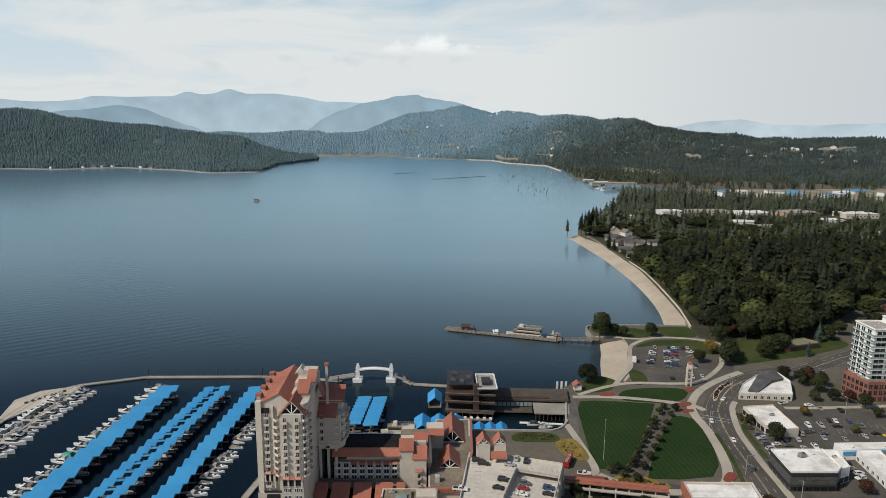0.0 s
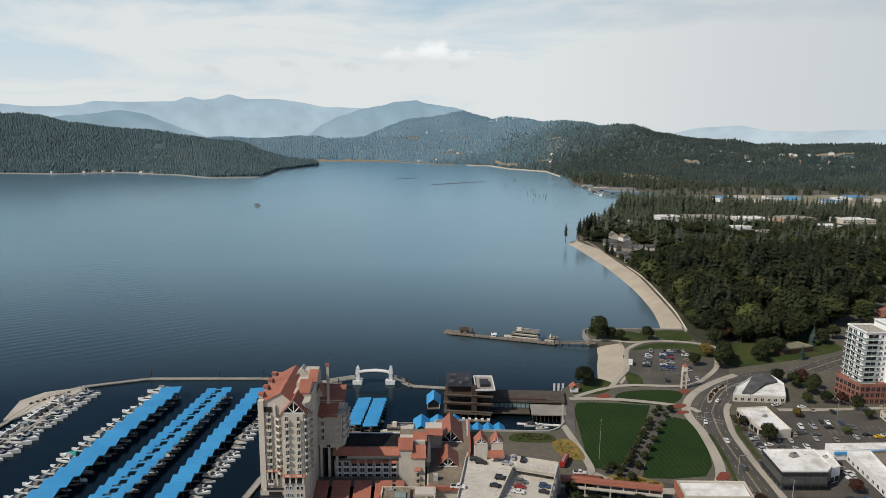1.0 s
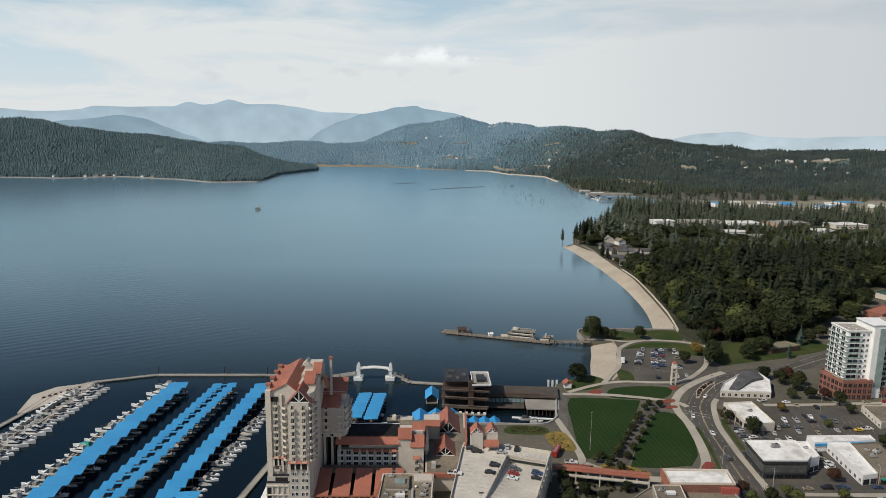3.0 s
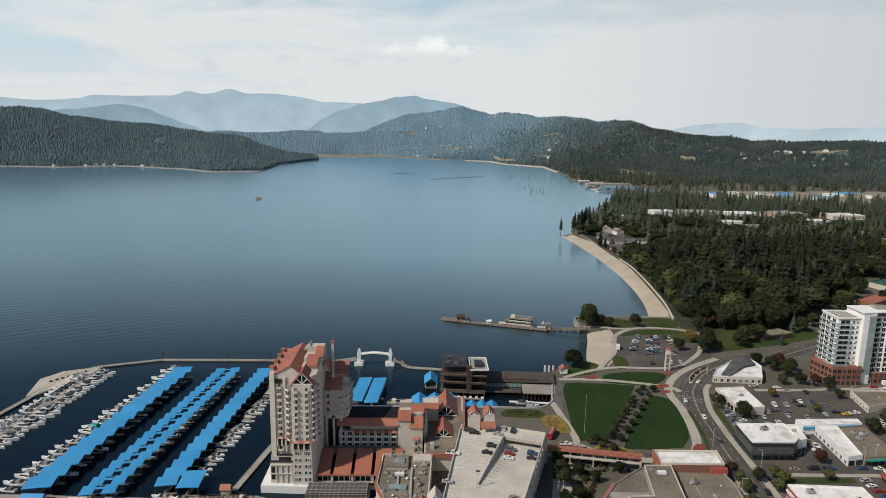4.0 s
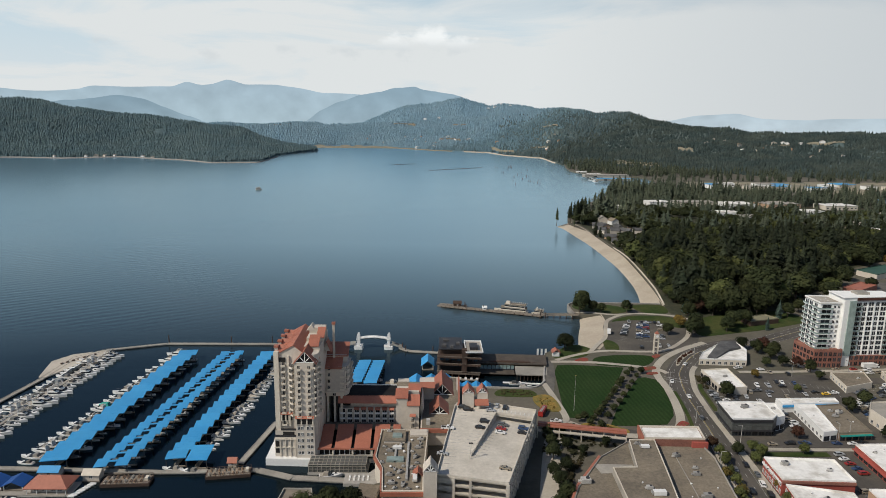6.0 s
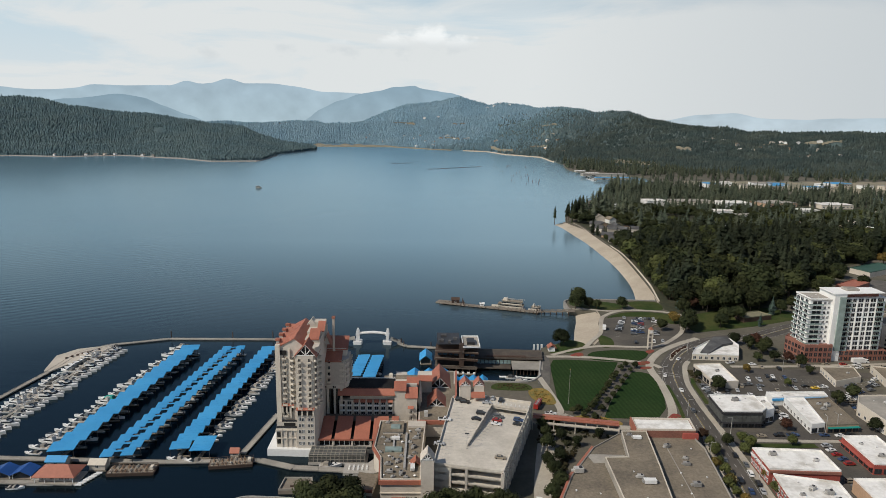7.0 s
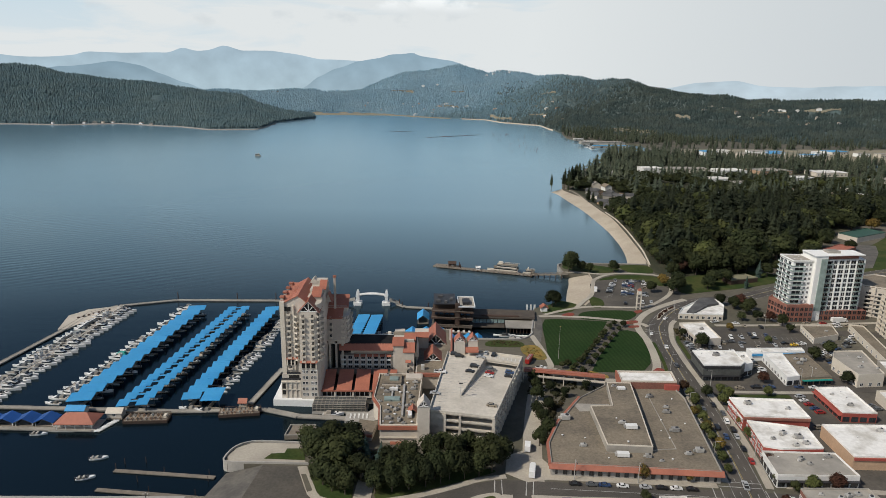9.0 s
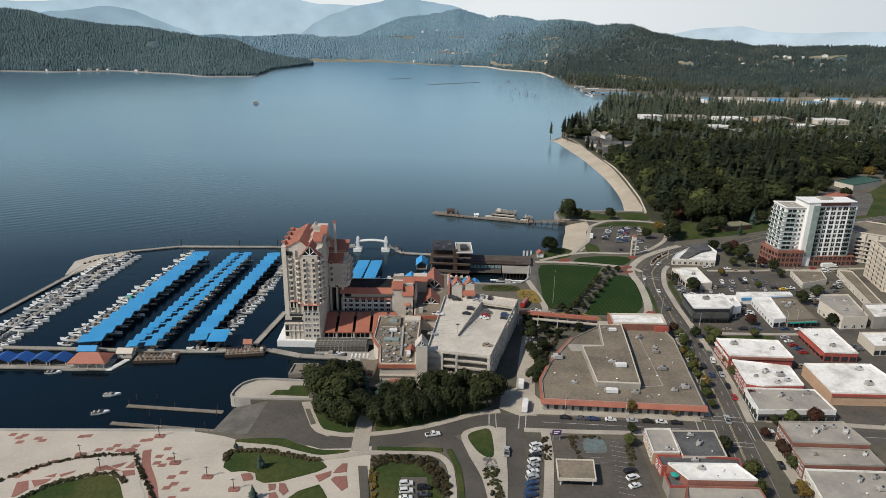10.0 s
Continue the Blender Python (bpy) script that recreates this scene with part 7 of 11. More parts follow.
# ------------------------------------------------ city pier with tour boats
def city_pier():
    t = thing("pier", "long weathered timber pier on piles reaching into the lake", "pier")
    a, b = Vector((12, 471)), Vector((88, 446.5))
    d = (b - a).normalized()
    s = Vector((-d.y, d.x)) * 2.6
    n = 9
    for i in range(n):
        p, q = a.lerp(b, i / n) + d * 0.05, a.lerp(b, (i + 1) / n) - d * 0.05
        part("deck_segment", prism([p + s, q + s, q - s, p - s], 0.9, 1.4), M["wood"], t)
    for i in range(24):
        p = a.lerp(b, i / 23)
        for k in (-1, 1):
            part("post", box(p.x + s.x * k - 0.2, p.y + s.y * k - 0.2, -2.6, p.x + s.x * k + 0.2, p.y + s.y * k + 0.2, 1.9), M["brownwood"], t)
    # ramped link to the shore on trestles
    c = Vector((115, 441))
    for i in range(6):
        p, q = b.lerp(c, i / 6), b.lerp(c, (i + 1) / 6)
        part("link_deck", prism([p + s * 0.6, q + s * 0.6, q - s * 0.6, p - s * 0.6], 1.4 + i * 0.42, 1.8 + i * 0.42), M["wood"], t)
        part("link_rail", prism([p + s * 0.6, q + s * 0.6, q + s * 0.55, p + s * 0.55], 2.4 + i * 0.42, 2.9 + i * 0.42), M["wood"], t)
        part("link_rail", prism([p - s * 0.6, q - s * 0.6, q - s * 0.55, p - s * 0.55], 2.4 + i * 0.42, 2.9 + i * 0.42), M["wood"], t)
        for k in (-1, 1):
            part("trestle", box(p.x + s.x * 0.5 * k - 0.2, p.y + s.y * 0.5 * k - 0.2, -2.6, p.x + s.x * 0.5 * k + 0.2, p.y + s.y * 0.5 * k + 0.2, 1.6 + i * 0.42), M["brownwood"], t)
    part("wide_float", prism([(8, 473), (30, 466), (32, 474), (11, 480)], -0.4, 0.9), M["wood"], t)
    for x, y in ((30, 470), (30.5, 464), (44, 461), (86, 443), (88, 450), (90, 443)):
        pile(x, y, 5.0, 0.35)
    return t


city_pier()
hut(21, 469, 27, 473, 4.2, "brownwood", "brown ticket hut on the pier", "brownwood", 0.9)
hut(43.5, 460.4, 46.5, 462.4, 3.6, "white", "small white kiosk on the pier", "white", 1.3, 0.8)


def tour_boat(x, y, rz, L, decks, label):
    t = thing("tour_boat", label, "tour boat", "tour boats", pose(x, y, 0, 0, 0, rz))
    part("hull", hull_mesh(L, L * 0.24, 1.5), M["cream"], t)
    z = 1.5
    for k in range(decks):
        c = part("deckhouse", tapered(-L * 0.45 + k, L * 0.30 - k * 3.0, L * 0.105, L * 0.095, z, z + 2.2, 0.8), M["cream"], t)
        part("window_band", tapered(-L * 0.44 + k, L * 0.29 - k * 3.0, L * 0.106, L * 0.098, z + 0.8, z + 1.6, 0.3, 0.0, 0.02), M["glass"], c)
        part("roof", box(-L * 0.47 + k, -L * 0.115, z + 2.2, L * 0.30 - k * 3.0, L * 0.115, z + 2.4), M["rooftan"], t)
        z += 2.4
    part("rail", boxes([(-L * 0.46, -L * 0.11, z + 0.8, L * 0.2, -L * 0.105, z + 0.9), (-L * 0.46, L * 0.105, z + 0.8, L * 0.2, L * 0.11, z + 0.9)] + [(-L * 0.46 + i * L * 0.06, k * L * 0.108 - 0.04, z, -L * 0.45 + i * L * 0.06, k * L * 0.108 + 0.04, z + 0.85) for i in range(11) for k in (-1, 1)]), M["cream"], t)
    part("wheelhouse", tapered(L * 0.02, L * 0.16, 1.4, 1.2, z, z + 2.0, 0.5), M["cream"], t)
    return t


tour_boat(66, 461, 163, 27, 2, "two-decked cream tour boat moored at the pier")
tour_boat(-17.6, 309.2, 180, 18, 1, "long white tour boat moored behind the hotel wing")
tour_boat(86, 453, 163, 10, 1, "small white tour boat moored at the pier")

# ---------------------------------------------------------------- town buildings
def edge_frame(a, b, z):
    """Frame on a wall from a to b (outside on its right): x along the wall, -y outwards."""
    a, b = Vector(a), Vector(b)
    d = b - a
    return pose(a.x, a.y, z, 0, 0, math.degrees(math.atan2(d.y, d.x))), d.length


def shop(name, label, pts, top, wall, roof, base=3.8, rim=0.7, rimmat=None, units=(), fronts=(), category="shop", group="shops"):
    """A flat-roofed block: walls, roof, parapet coping, windows and awnings on chosen sides. pts run anticlockwise."""
    t = thing(name, label, category, group)
    pts = ccw(pts)
    part("wall", prism(pts, base, top), M[wall], t)
    c = Vector((sum(p[0] for p in pts) / len(pts), sum(p[1] for p in pts) / len(pts)))
    ins = [tuple(c + (Vector(p) - c) * 0.985) for p in pts]
    part("roof", prism(ins, top, top + 0.06), M[roof], t)
    part("parapet", parapet(pts, top, top + rim, 0.3), M[rimmat or wall], t)
    for f in fronts:
        side, kind = f[0], f[1]
        a, b = pts[side], pts[(side + 1) % len(pts)]
        m, L = edge_frame(a, b, base)
        if kind == "glass":
            n = max(2, int(L / 3.2))
            for i in range(n):
                window(t, m @ Matrix.Translation(((i + 0.5) * L / n, 0, 0.7)), L / n * 0.72, 2.2, "darkmetal")
            if len(f) > 2:
                part("awning", box(0.3, -1.4, 3.1, L - 0.3, 0, 3.45), M[f[2]], t, "", m)
        elif kind == "rows":
            n, rows = f[2], f[3]
            h = (top - base - 0.6) / rows
            for k in range(rows):
                for i in range(n):
                    window(t, m @ Matrix.Translation(((i + 0.5) * L / n, 0, 0.9 + k * h)), min(1.6, L / n * 0.55), min(1.7, h * 0.55))
        elif kind == "band":
            part("window_band", box(0.4, -0.08, 1.0, L - 0.4, 0.02, top - base - 1.0), M["glass"], t, "", m)
        elif kind == "trim":
            part("trim", box(0, -0.5, top - base - 1.2, L, -0.02, top - base - 0.1), M[f[2]], t, "", m)
    for u in units:
        hvac(u[0], u[1], top + 0.06, u[2] if len(u) > 2 else 0, u[3] if len(u) > 3 else 1.0, u[4] if len(u) > 4 else 0)
    return t


def convention_hall():
    t = thing("plaza_building", "long low shopping hall with tan gravel roofs and a terracotta eave", "shopping hall")
    out = [(51.5, 165), (116, 159.5), (124.5, 220), (123, 234), (103, 236), (90, 233), (75, 220), (60.5, 197), (53.2, 180)]
    part("wall", prism(out, 3.8, 8.6), M["concrete"], t)
    part("roof", prism([(88 + (x - 88) * 0.985, 197 + (y - 197) * 0.985) for x, y in out], 8.6, 8.75), M["rooftan"], t)
    part("parapet", parapet(out, 8.6, 9.3, 0.35), M["roofgrey"], t)
    m, L = edge_frame(out[0], out[1], 3.8)
    bm = bmesh.new()
    vs = [bm.verts.new(p) for p in ((-0.8, -1.6, 3.9), (L + 0.8, -1.6, 3.9), (L + 0.8, 0.3, 5.6), (-0.8, 0.3, 5.6), (-0.8, -1.6, 3.7), (L + 0.8, -1.6, 3.7), (L + 0.8, 0.3, 3.7), (-0.8, 0.3, 3.7))]
    for f in ((0, 1, 2, 3), (4, 5, 6, 7), (0, 1, 5, 4), (1, 2, 6, 5), (3, 0, 4, 7)):
        bm.faces.new([vs[i] for i in f])
    part("eave", bm, M["tile"], t, "terracotta eave", m)
    for i in range(19):
        window(t, m @ Matrix.Translation((2.2 + i * (L - 3) / 18.4, 0, 0.9)), 1.5 if i % 3 else 0.8, 2.0, "darkmetal")
    for a, b in ((out[7], out[8]), (out[8], out[0]), (out[6], out[7])):
        e, K = edge_frame(a, b, 3.8)
        part("eave", box(-0.2, -1.0, 4.2, K + 0.2, -0.02, 5.6), M["tile"], t, "terracotta eave", e)
    # raised middle roofs
    part("clerestory", prism([(75.5, 174), (93.5, 172.5), (97.5, 200), (101.5, 230), (90, 230), (86.5, 207), (76.5, 206.5)], 8.7, 11.6), M["roofgrey"], t)
    part("upper_roof", prism([(75.9, 174.4), (93.2, 173), (97.1, 200), (101, 229.6), (90.4, 229.6), (86.9, 206.6), (76.9, 206.1)], 11.6, 11.72), M["rooftan"], t)
    part("upper_rim", parapet([(75.5, 174), (93.5, 172.5), (97.5, 200), (101.5, 230), (90, 230), (86.5, 207), (76.5, 206.5)], 11.6, 12.1, 0.35), M["cream"], t)
    part("seam", prism([(104.2, 176.2), (104.5, 176.2), (108.2, 224), (107.9, 224)], 8.75, 9.0), M["roofgrey"], t)
    part("seam", prism([(74.5, 172.4), (104.5, 175.9), (104.5, 176.2), (74.5, 172.7)], 8.75, 9.0), M["roofgrey"], t)
    part("flat_patch", prism([(72, 207), (86, 208), (87, 214), (70.5, 214.5)], 8.75, 8.82), M["roofgrey"], t)
    for x, y, r, s, k in ((64, 200, 5, 1.6, 0), (60, 186, 0, 0.7, 2), (67, 178, 10, 0.9, 0), (81, 170.5, -4, 1.2, 1), (91, 170, -4, 1.0, 0), (100, 168, 0, 0.7, 2), (95.5, 167, 0, 0.6, 0), (108, 172, 0, 0.9, 0), (113, 174, 0, 1.3, 0),
                          (104.5, 184, 0, 0.7, 2), (109, 190, 0, 1.3, 0), (106, 199, 0, 0.7, 2), (111, 206, 0, 1.1, 0), (112.5, 211, 0, 0.8, 0), (108, 221, 20, 1.1, 0), (118, 219, 0, 0.6, 2), (115.5, 196, 0, 0.6, 2), (69, 184, 0, 0.6, 2), (103, 190, 0, 0.5, 2), (75, 169, 0, 0.5, 2)):
        hvac(x, y, 8.75, r, s, k)
    for x, y, r, s, k in ((86.5, 191, 0, 1.0, 0), (89, 187, 0, 1.2, 1), (84.5, 176, 0, 0.7, 2), (95, 223, 0, 0.9, 1), (85, 195, 0, 0.6, 2), (92.5, 226, 0, 0.8, 0)):
        hvac(x, y, 11.72, r, s, k)
    # white theatre roof at the lawn end
    part("end_hall", prism([(97, 230), (124, 229.5), (125.5, 241), (98, 241.5)], 3.8, 12.2), M["brick"], t)
    part("end_roof", prism([(98, 230.8), (123.2, 230.3), (124.6, 240.2), (99, 240.6)], 12.2, 12.35), M["roofwhite"], t, "white membrane roof")
    part("end_rim", parapet([(97, 230), (124, 229.5), (125.5, 241), (98, 241.5)], 12.2, 13.0, 0.5), M["cream"], t)
    part("end_trim", prism([(96.3, 230), (96.9, 230), (97.9, 241.6), (97.3, 241.6)], 9.5, 13.2), M["tile"], t, "terracotta trim")
    part("end_trim", prism([(118, 228.4), (125, 228.2), (125, 229.3), (118, 229.5)], 8.6, 11.4), M["redwall"], t)
    return t


convention_hall()

shop("office_building", "modern dark glazed office block with a white flat roof", [(145.2, 249), (164.5, 249), (168.5, 253), (169.5, 268), (146.5, 268)], 12.4, "slate", "roofwhite", rimmat="white",
     fronts=((0, "trim", "darkmetal"), (0, "glass"), (4, "glass"), (4, "trim", "darkmetal"), (1, "glass")), units=((157, 262, 10, 1.2), (163, 264, 0, 0.7, 2), (150, 264, 0, 0.6, 2)), category="office")
office = bpy.data.objects["office_building"]
for a, b in (((145.2, 249), (164.5, 249)), ((146.5, 268), (145.2, 249))):
    m, L = edge_frame(a, b, 3.8)
    n = int(L / 1.9)
    for k in range(2):
        for i in range(n):
            part("facade_panel", box((i + 0.05) * L / n, -0.14, 3.4 + k * 1.95, (i + 0.95) * L / n, 0, 5.2 + k * 1.95), M["slate"], office, "", m)
    part("canopy", box(0, -1.3, 3.0, L, 0, 3.3), M["darkmetal"], office, "", m)
shop("office_annex", "white annex with corner windows beside the grey office block", [(168.6, 254), (174.5, 256.5), (177.5, 271), (170, 271)], 10.4, "white", "roofwhite", fronts=((0, "glass"), (1, "rows", 3, 2)), units=((173, 265, 0, 0.7),), category="office")
shop("flat_shop", "single-storey shop with a white flat roof and stepped edge", [(160.5, 300), (168.5, 296), (175.5, 297), (176.5, 324), (160, 322)], 7.8, "stucco", "roofwhite", rimmat="cream", fronts=((4, "glass"), (0, "glass")), units=((170, 312, 0, 0.8), (165, 316, 0, 0.5, 2)))
# bank with a raised dark roof
bank = shop("bank_building", "low pale bank with arched windows and a dark folded roof", [(166.3, 340.3), (194.8, 338.2), (203.4, 356.7), (203, 369.4), (190, 367.2), (173.6, 352.1)], 7.6, "cream", "roofwhite", rimmat="white", fronts=((0, "rows", 8, 1), (5, "rows", 4, 1)), category="bank")
bm = bmesh.new()
fold = [((172.3, 342.3), (175.8, 339.5), (191.0, 354.0), (186.6, 361.4)), ((186.6, 361.4), (191.0, 354.0), (200.4, 358.4), (200.6, 368.4), (190.6, 366.4))]
for wing, rise in zip(fold, ((8.5, 8.3, 9.4, 9.8), (9.8, 9.4, 9.0, 9.6, 10.2))):
    lows = [bm.verts.new((x, y, 7.7)) for x, y in wing]
    tops = [bm.verts.new((x, y, z)) for (x, y), z in zip(wing, rise)]
    for i in range(len(wing)):
        k = (i + 1) % len(wing)
        bm.faces.new((lows[i], lows[k], tops[k], tops[i]))
    bm.faces.new(tops)
    bm.faces.new(lows[::-1])
part("folded_roof", bm, M["roofdark"], bank, "dark shingled roof")

shop("corner_shop", "long low white-roofed shop wing with a glazed front", [(183, 274.5), (214, 277), (215, 282.5), (183, 281.5)], 8.2, "white", "roofwhite", units=((190, 278, 0, 0.6, 2), (205, 279, 0, 0.6, 2)), fronts=((0, "trim", "blue"),))
shop("corner_shop", "white-roofed shop wing with a plain white end wall", [(186, 243.5), (193.5, 245), (199.5, 274.4), (189, 274.4)], 8.4, "white", "roofwhite", units=((192, 262, 0, 0.6, 2), (194, 268, 0, 0.5, 2)), fronts=((0, "glass"), (3, "rows", 8, 1)))
shop("corner_shop", "brown-roofed shop beside a white wing, with a teal awning", [(194, 244), (210.5, 245.5), (213.5, 276), (199.8, 274)], 7.8, "tanwall", "rooftan", rimmat="rooftan", units=((203, 262, 0, 1.0), (207, 266, 20, 1.2), (204, 268, 0, 0.8), (208, 256, 0, 0.6, 2)), fronts=((0, "glass", "tarp"),))
shop("small_office", "small tan-roofed office with planting on its roof terrace", [(232, 299), (251, 306), (256, 321), (236, 321)], 7.2, "cream", "rooftan", fronts=((3, "rows", 6, 1),), units=((247, 312, 0, 0.6),))
shop("parking_structure", "long low cream building with dark slot openings", [(252, 262), (258, 258), (275, 320), (267, 322)], 7.6, "cream", "rooftan", fronts=((3, "rows", 9, 1), (0, "rows", 2, 1)))
shop("grey_warehouse", "pale grey-roofed commercial block with blank cream walls", [(221.5, 242), (236, 243.5), (243.5, 273.5), (227, 272.5), (221.5, 264)], 10.6, "cream", "roofgrey", units=((229, 252, 0, 0.8), (234, 258, 0, 0.7, 2), (236, 264, 0, 0.8), (231, 266, 0, 0.5, 2), (237, 250, 0, 0.7)), fronts=((0, "rows", 3, 1), (4, "rows", 5, 1)))
shop("white_shop", "low white-roofed commercial block", [(239, 243), (262, 246), (268, 262), (244, 261)], 10.2, "roofgrey", "roofwhite", units=((250, 252, 0, 0.8), (256, 256, 0, 0.6, 2)))
shop("beige_shop", "small beige shop with a white roof", [(220, 213), (240, 214), (246, 229), (222, 228.5)], 8.6, "cream", "roofwhite", units=((230, 220, 0, 0.9), (237, 224, 0, 0.7, 2)), fronts=((0, "glass"),))
shop("red_trim_shop", "brick-fronted shop with a white roof and red fascia", [(192, 207), (207.5, 206), (210, 232.5), (193.5, 232)], 8.6, "redwall", "roofwhite", rimmat="roofwhite", units=((200, 214, 0, 0.9), (203, 222, 0, 0.7, 2), (198, 225, 0, 0.6), (204, 228, 0, 0.5, 2)), fronts=((0, "glass"), (3, "glass", "redwall")))
shop("tan_hall", "large tan commercial hall with a bright white roof and maroon front", [(173, 169), (197, 168), (206, 181), (205, 193.5), (174.5, 194)], 9.6, "tanwall", "roofwhite", rimmat="roofwhite", units=((193, 176, 0, 1.2), (197, 189, 0, 1.0), (184, 184, 0, 0.5, 2)), fronts=((0, "trim", "redwall"),))
shop("tan_annex", "small white-roofed garage annex", [(197, 161), (210, 161), (211, 168), (198, 167.6)], 7.4, "concrete", "roofwhite", fronts=((0, "glass"),))
shop("corner_store", "red two-storey corner store with a white roof", [(142.6, 199), (171.5, 197.5), (173, 214.5), (143.8, 216.5)], 10.8, "redwall", "roofwhite", rimmat="roofwhite", units=((150, 211, 0, 1.1), (166, 206, 10, 0.8), (160, 203, 0, 0.5, 2)), fronts=((3, "rows", 8, 2), (0, "trim", "brick")))
part("side_sign", box(-0.4, 0, 0, 0, 16, 0.8), M["white"], bpy.data.objects["corner_store"], "", pose(143.0, 200, 8.8, 0, 0, -1.5))
shop("red_shop", "red painted shop with a white roof and rooftop ducts", [(140, 176), (146, 174), (164, 174.5), (166.5, 191), (143, 197)], 9.8, "redwall", "roofwhite", rimmat="roofwhite", units=((153, 186, 30, 1.1), (158, 183, 0, 1.2), (161, 187, 0, 0.7, 2), (150, 191, 0, 0.6, 2), (147, 182, 0, 0.7), (159, 178.5, 0, 0.9), (154, 177, 0, 0.8)), fronts=((4, "rows", 7, 2),))
shop("grey_shop", "grey-roofed corner shop with white walls and a dark shopfront", [(136.2, 157), (167.5, 156.5), (167.5, 172.5), (138.4, 174)], 8.8, "white", "roofgrey", rimmat="roofwhite", units=((151, 168, 30, 1.0), (153, 165, 0, 0.7), (160, 168, 0, 0.6, 2), (143, 170, 0, 0.5, 2), (163, 170, 0, 0.9)), fronts=((0, "glass", "darkmetal"), (3, "glass")))
shop("brick_block", "two-storey red brick block with arched windows and a grey roof", [(136.2, 131.5), (163.5, 130), (162, 144.2), (137.4, 144.4)], 11.8, "brick", "roofgrey", rimmat="roofgrey", units=((143, 141, 0, 0.6), (148, 138, 45, 1.0), (152, 140, 20, 0.9), (156, 141, 0, 0.8), (159, 138, 60, 1.1), (158, 134, 0, 0.6, 2), (145, 135, 0, 0.5, 2)), fronts=((3, "rows", 7, 2), (2, "rows", 10, 2)))
shop("brick_shop", "lower brick shop with a pale grey roof", [(135.2, 121.5), (163, 120.5), (163.2, 129.6), (136, 131)], 9.8, "brick", "roofgrey", rimmat="roofgrey", units=((142, 127, 0, 0.6), (152, 126, 0, 0.6, 2), (160, 127, 45, 0.8)), fronts=((3, "rows", 4, 2),))
shop("white_shop", "row shop with a white parapet and grey roof", [(131.5, 104), (160, 103), (162, 118), (134.2, 119.5)], 9.2, "cream", "roofgrey", rimmat="roofwhite", units=((150, 114, 45, 1.0), (156, 115, 20, 0.9), (154, 109, 0, 1.0), (160, 110, 0, 0.7), (148, 107, 0, 0.6, 2), (143, 112, 0, 0.5, 2)), fronts=((3, "rows", 4, 2),))
shop("white_shop", "pale roofed row shop at the street", [(126, 84), (158, 83), (160, 102), (131, 103)], 9.0, "stucco", "roofwhite", units=((145, 95, 0, 0.9), (152, 92, 0, 0.8)))
shop("dark_roof_shop", "pale shop with a patched black flat roof", [(95, 127.5), (111, 127.5), (113, 143.5), (96.5, 143.8)], 8.2, "cream", "roofdark", rimmat="cream", units=((103, 141, 0, 0.8), (104, 135.5, 45, 1.0), (101, 139, 0, 0.6, 2), (107, 131, 0, 0.5, 2)), fronts=((0, "glass"),))
shop("white_roof_shop", "narrow shop with a weathered white roof", [(85, 129.5), (94.6, 129.3), (96.2, 143.8), (86.4, 144)], 8.8, "tanwall", "roofgrey", rimmat="roofwhite", units=((91, 131.5, 0, 0.7), (93, 131.2, 0, 0.6, 2)), fronts=((3, "rows", 5, 2),))
shop("black_strip_shop", "narrow shop with a black flat roof between white roofs", [(86, 122.6), (114, 122.2), (115, 127), (86, 129)], 8.0, "redwall", "roofdark", units=((99, 126, 0, 0.8),), fronts=((3, "rows", 2, 2),))
shop("brick_hall", "old brick building with a stepped white roof", [(90.5, 111.5), (113.5, 110.8), (110, 119.5), (86.5, 119.8)], 11.4, "brick", "roofwhite", base=3.8, rimmat="white", units=((97, 117, 0, 0.8), (104, 116, 0, 0.7, 2), (101, 113.5, 0, 0.5, 2), (107, 114, 0, 0.5, 2)), fronts=((0, "rows", 5, 1),))
deckroof = shop("roof_terrace_shop", "green-walled shop with a red-railed roof terrace", [(84.5, 111), (90.3, 111), (90.3, 117.4), (84.8, 117.6)], 8.6, "roofgrey", "roofdark", rimmat="redwall", rim=1.0)
bm = bmesh.new()
bmesh.ops.create_cone(bm, cap_ends=True, segments=10, radius1=1.5, radius2=0.05, depth=0.9, matrix=Matrix.Translation((87.4, 115, 11.3)))
part("parasol", bm, M["tarp"], deckroof, "teal parasol")
part("parasol_pole", box(87.36, 114.96, 8.6, 87.44, 115.04, 11.2), M["metal"], deckroof)
shop("rear_shop", "brick row shop near the street corner", [(84, 92), (113, 90), (114, 110), (90, 111)], 9.0, "brick", "roofgrey", units=((98, 100, 0, 1.0), (105, 104, 0, 0.8)))
pav = thing("drive_in_canopy", "flat brown canopy on posts in the corner parking lot", "canopy")
part("roof", prism([(49, 117.6), (61.6, 117), (63.2, 127.4), (50.2, 128)], 6.7, 7.2), M["rooftan"], pav)
part("fascia", parapet([(48.8, 117.4), (61.8, 116.8), (63.4, 127.6), (50, 128.2)], 6.5, 7.5, 0.4), M["cream"], pav)
part("kiosk", box(53, 119, 4.0, 60, 124, 6.7), M["glass"], pav)
for x, y in ((50, 118.4), (61, 118), (62, 126.6), (51, 127)):
    part("post", box(x - 0.2, y - 0.2, 4.0, x + 0.2, y + 0.2, 6.7), M["white"], pav)


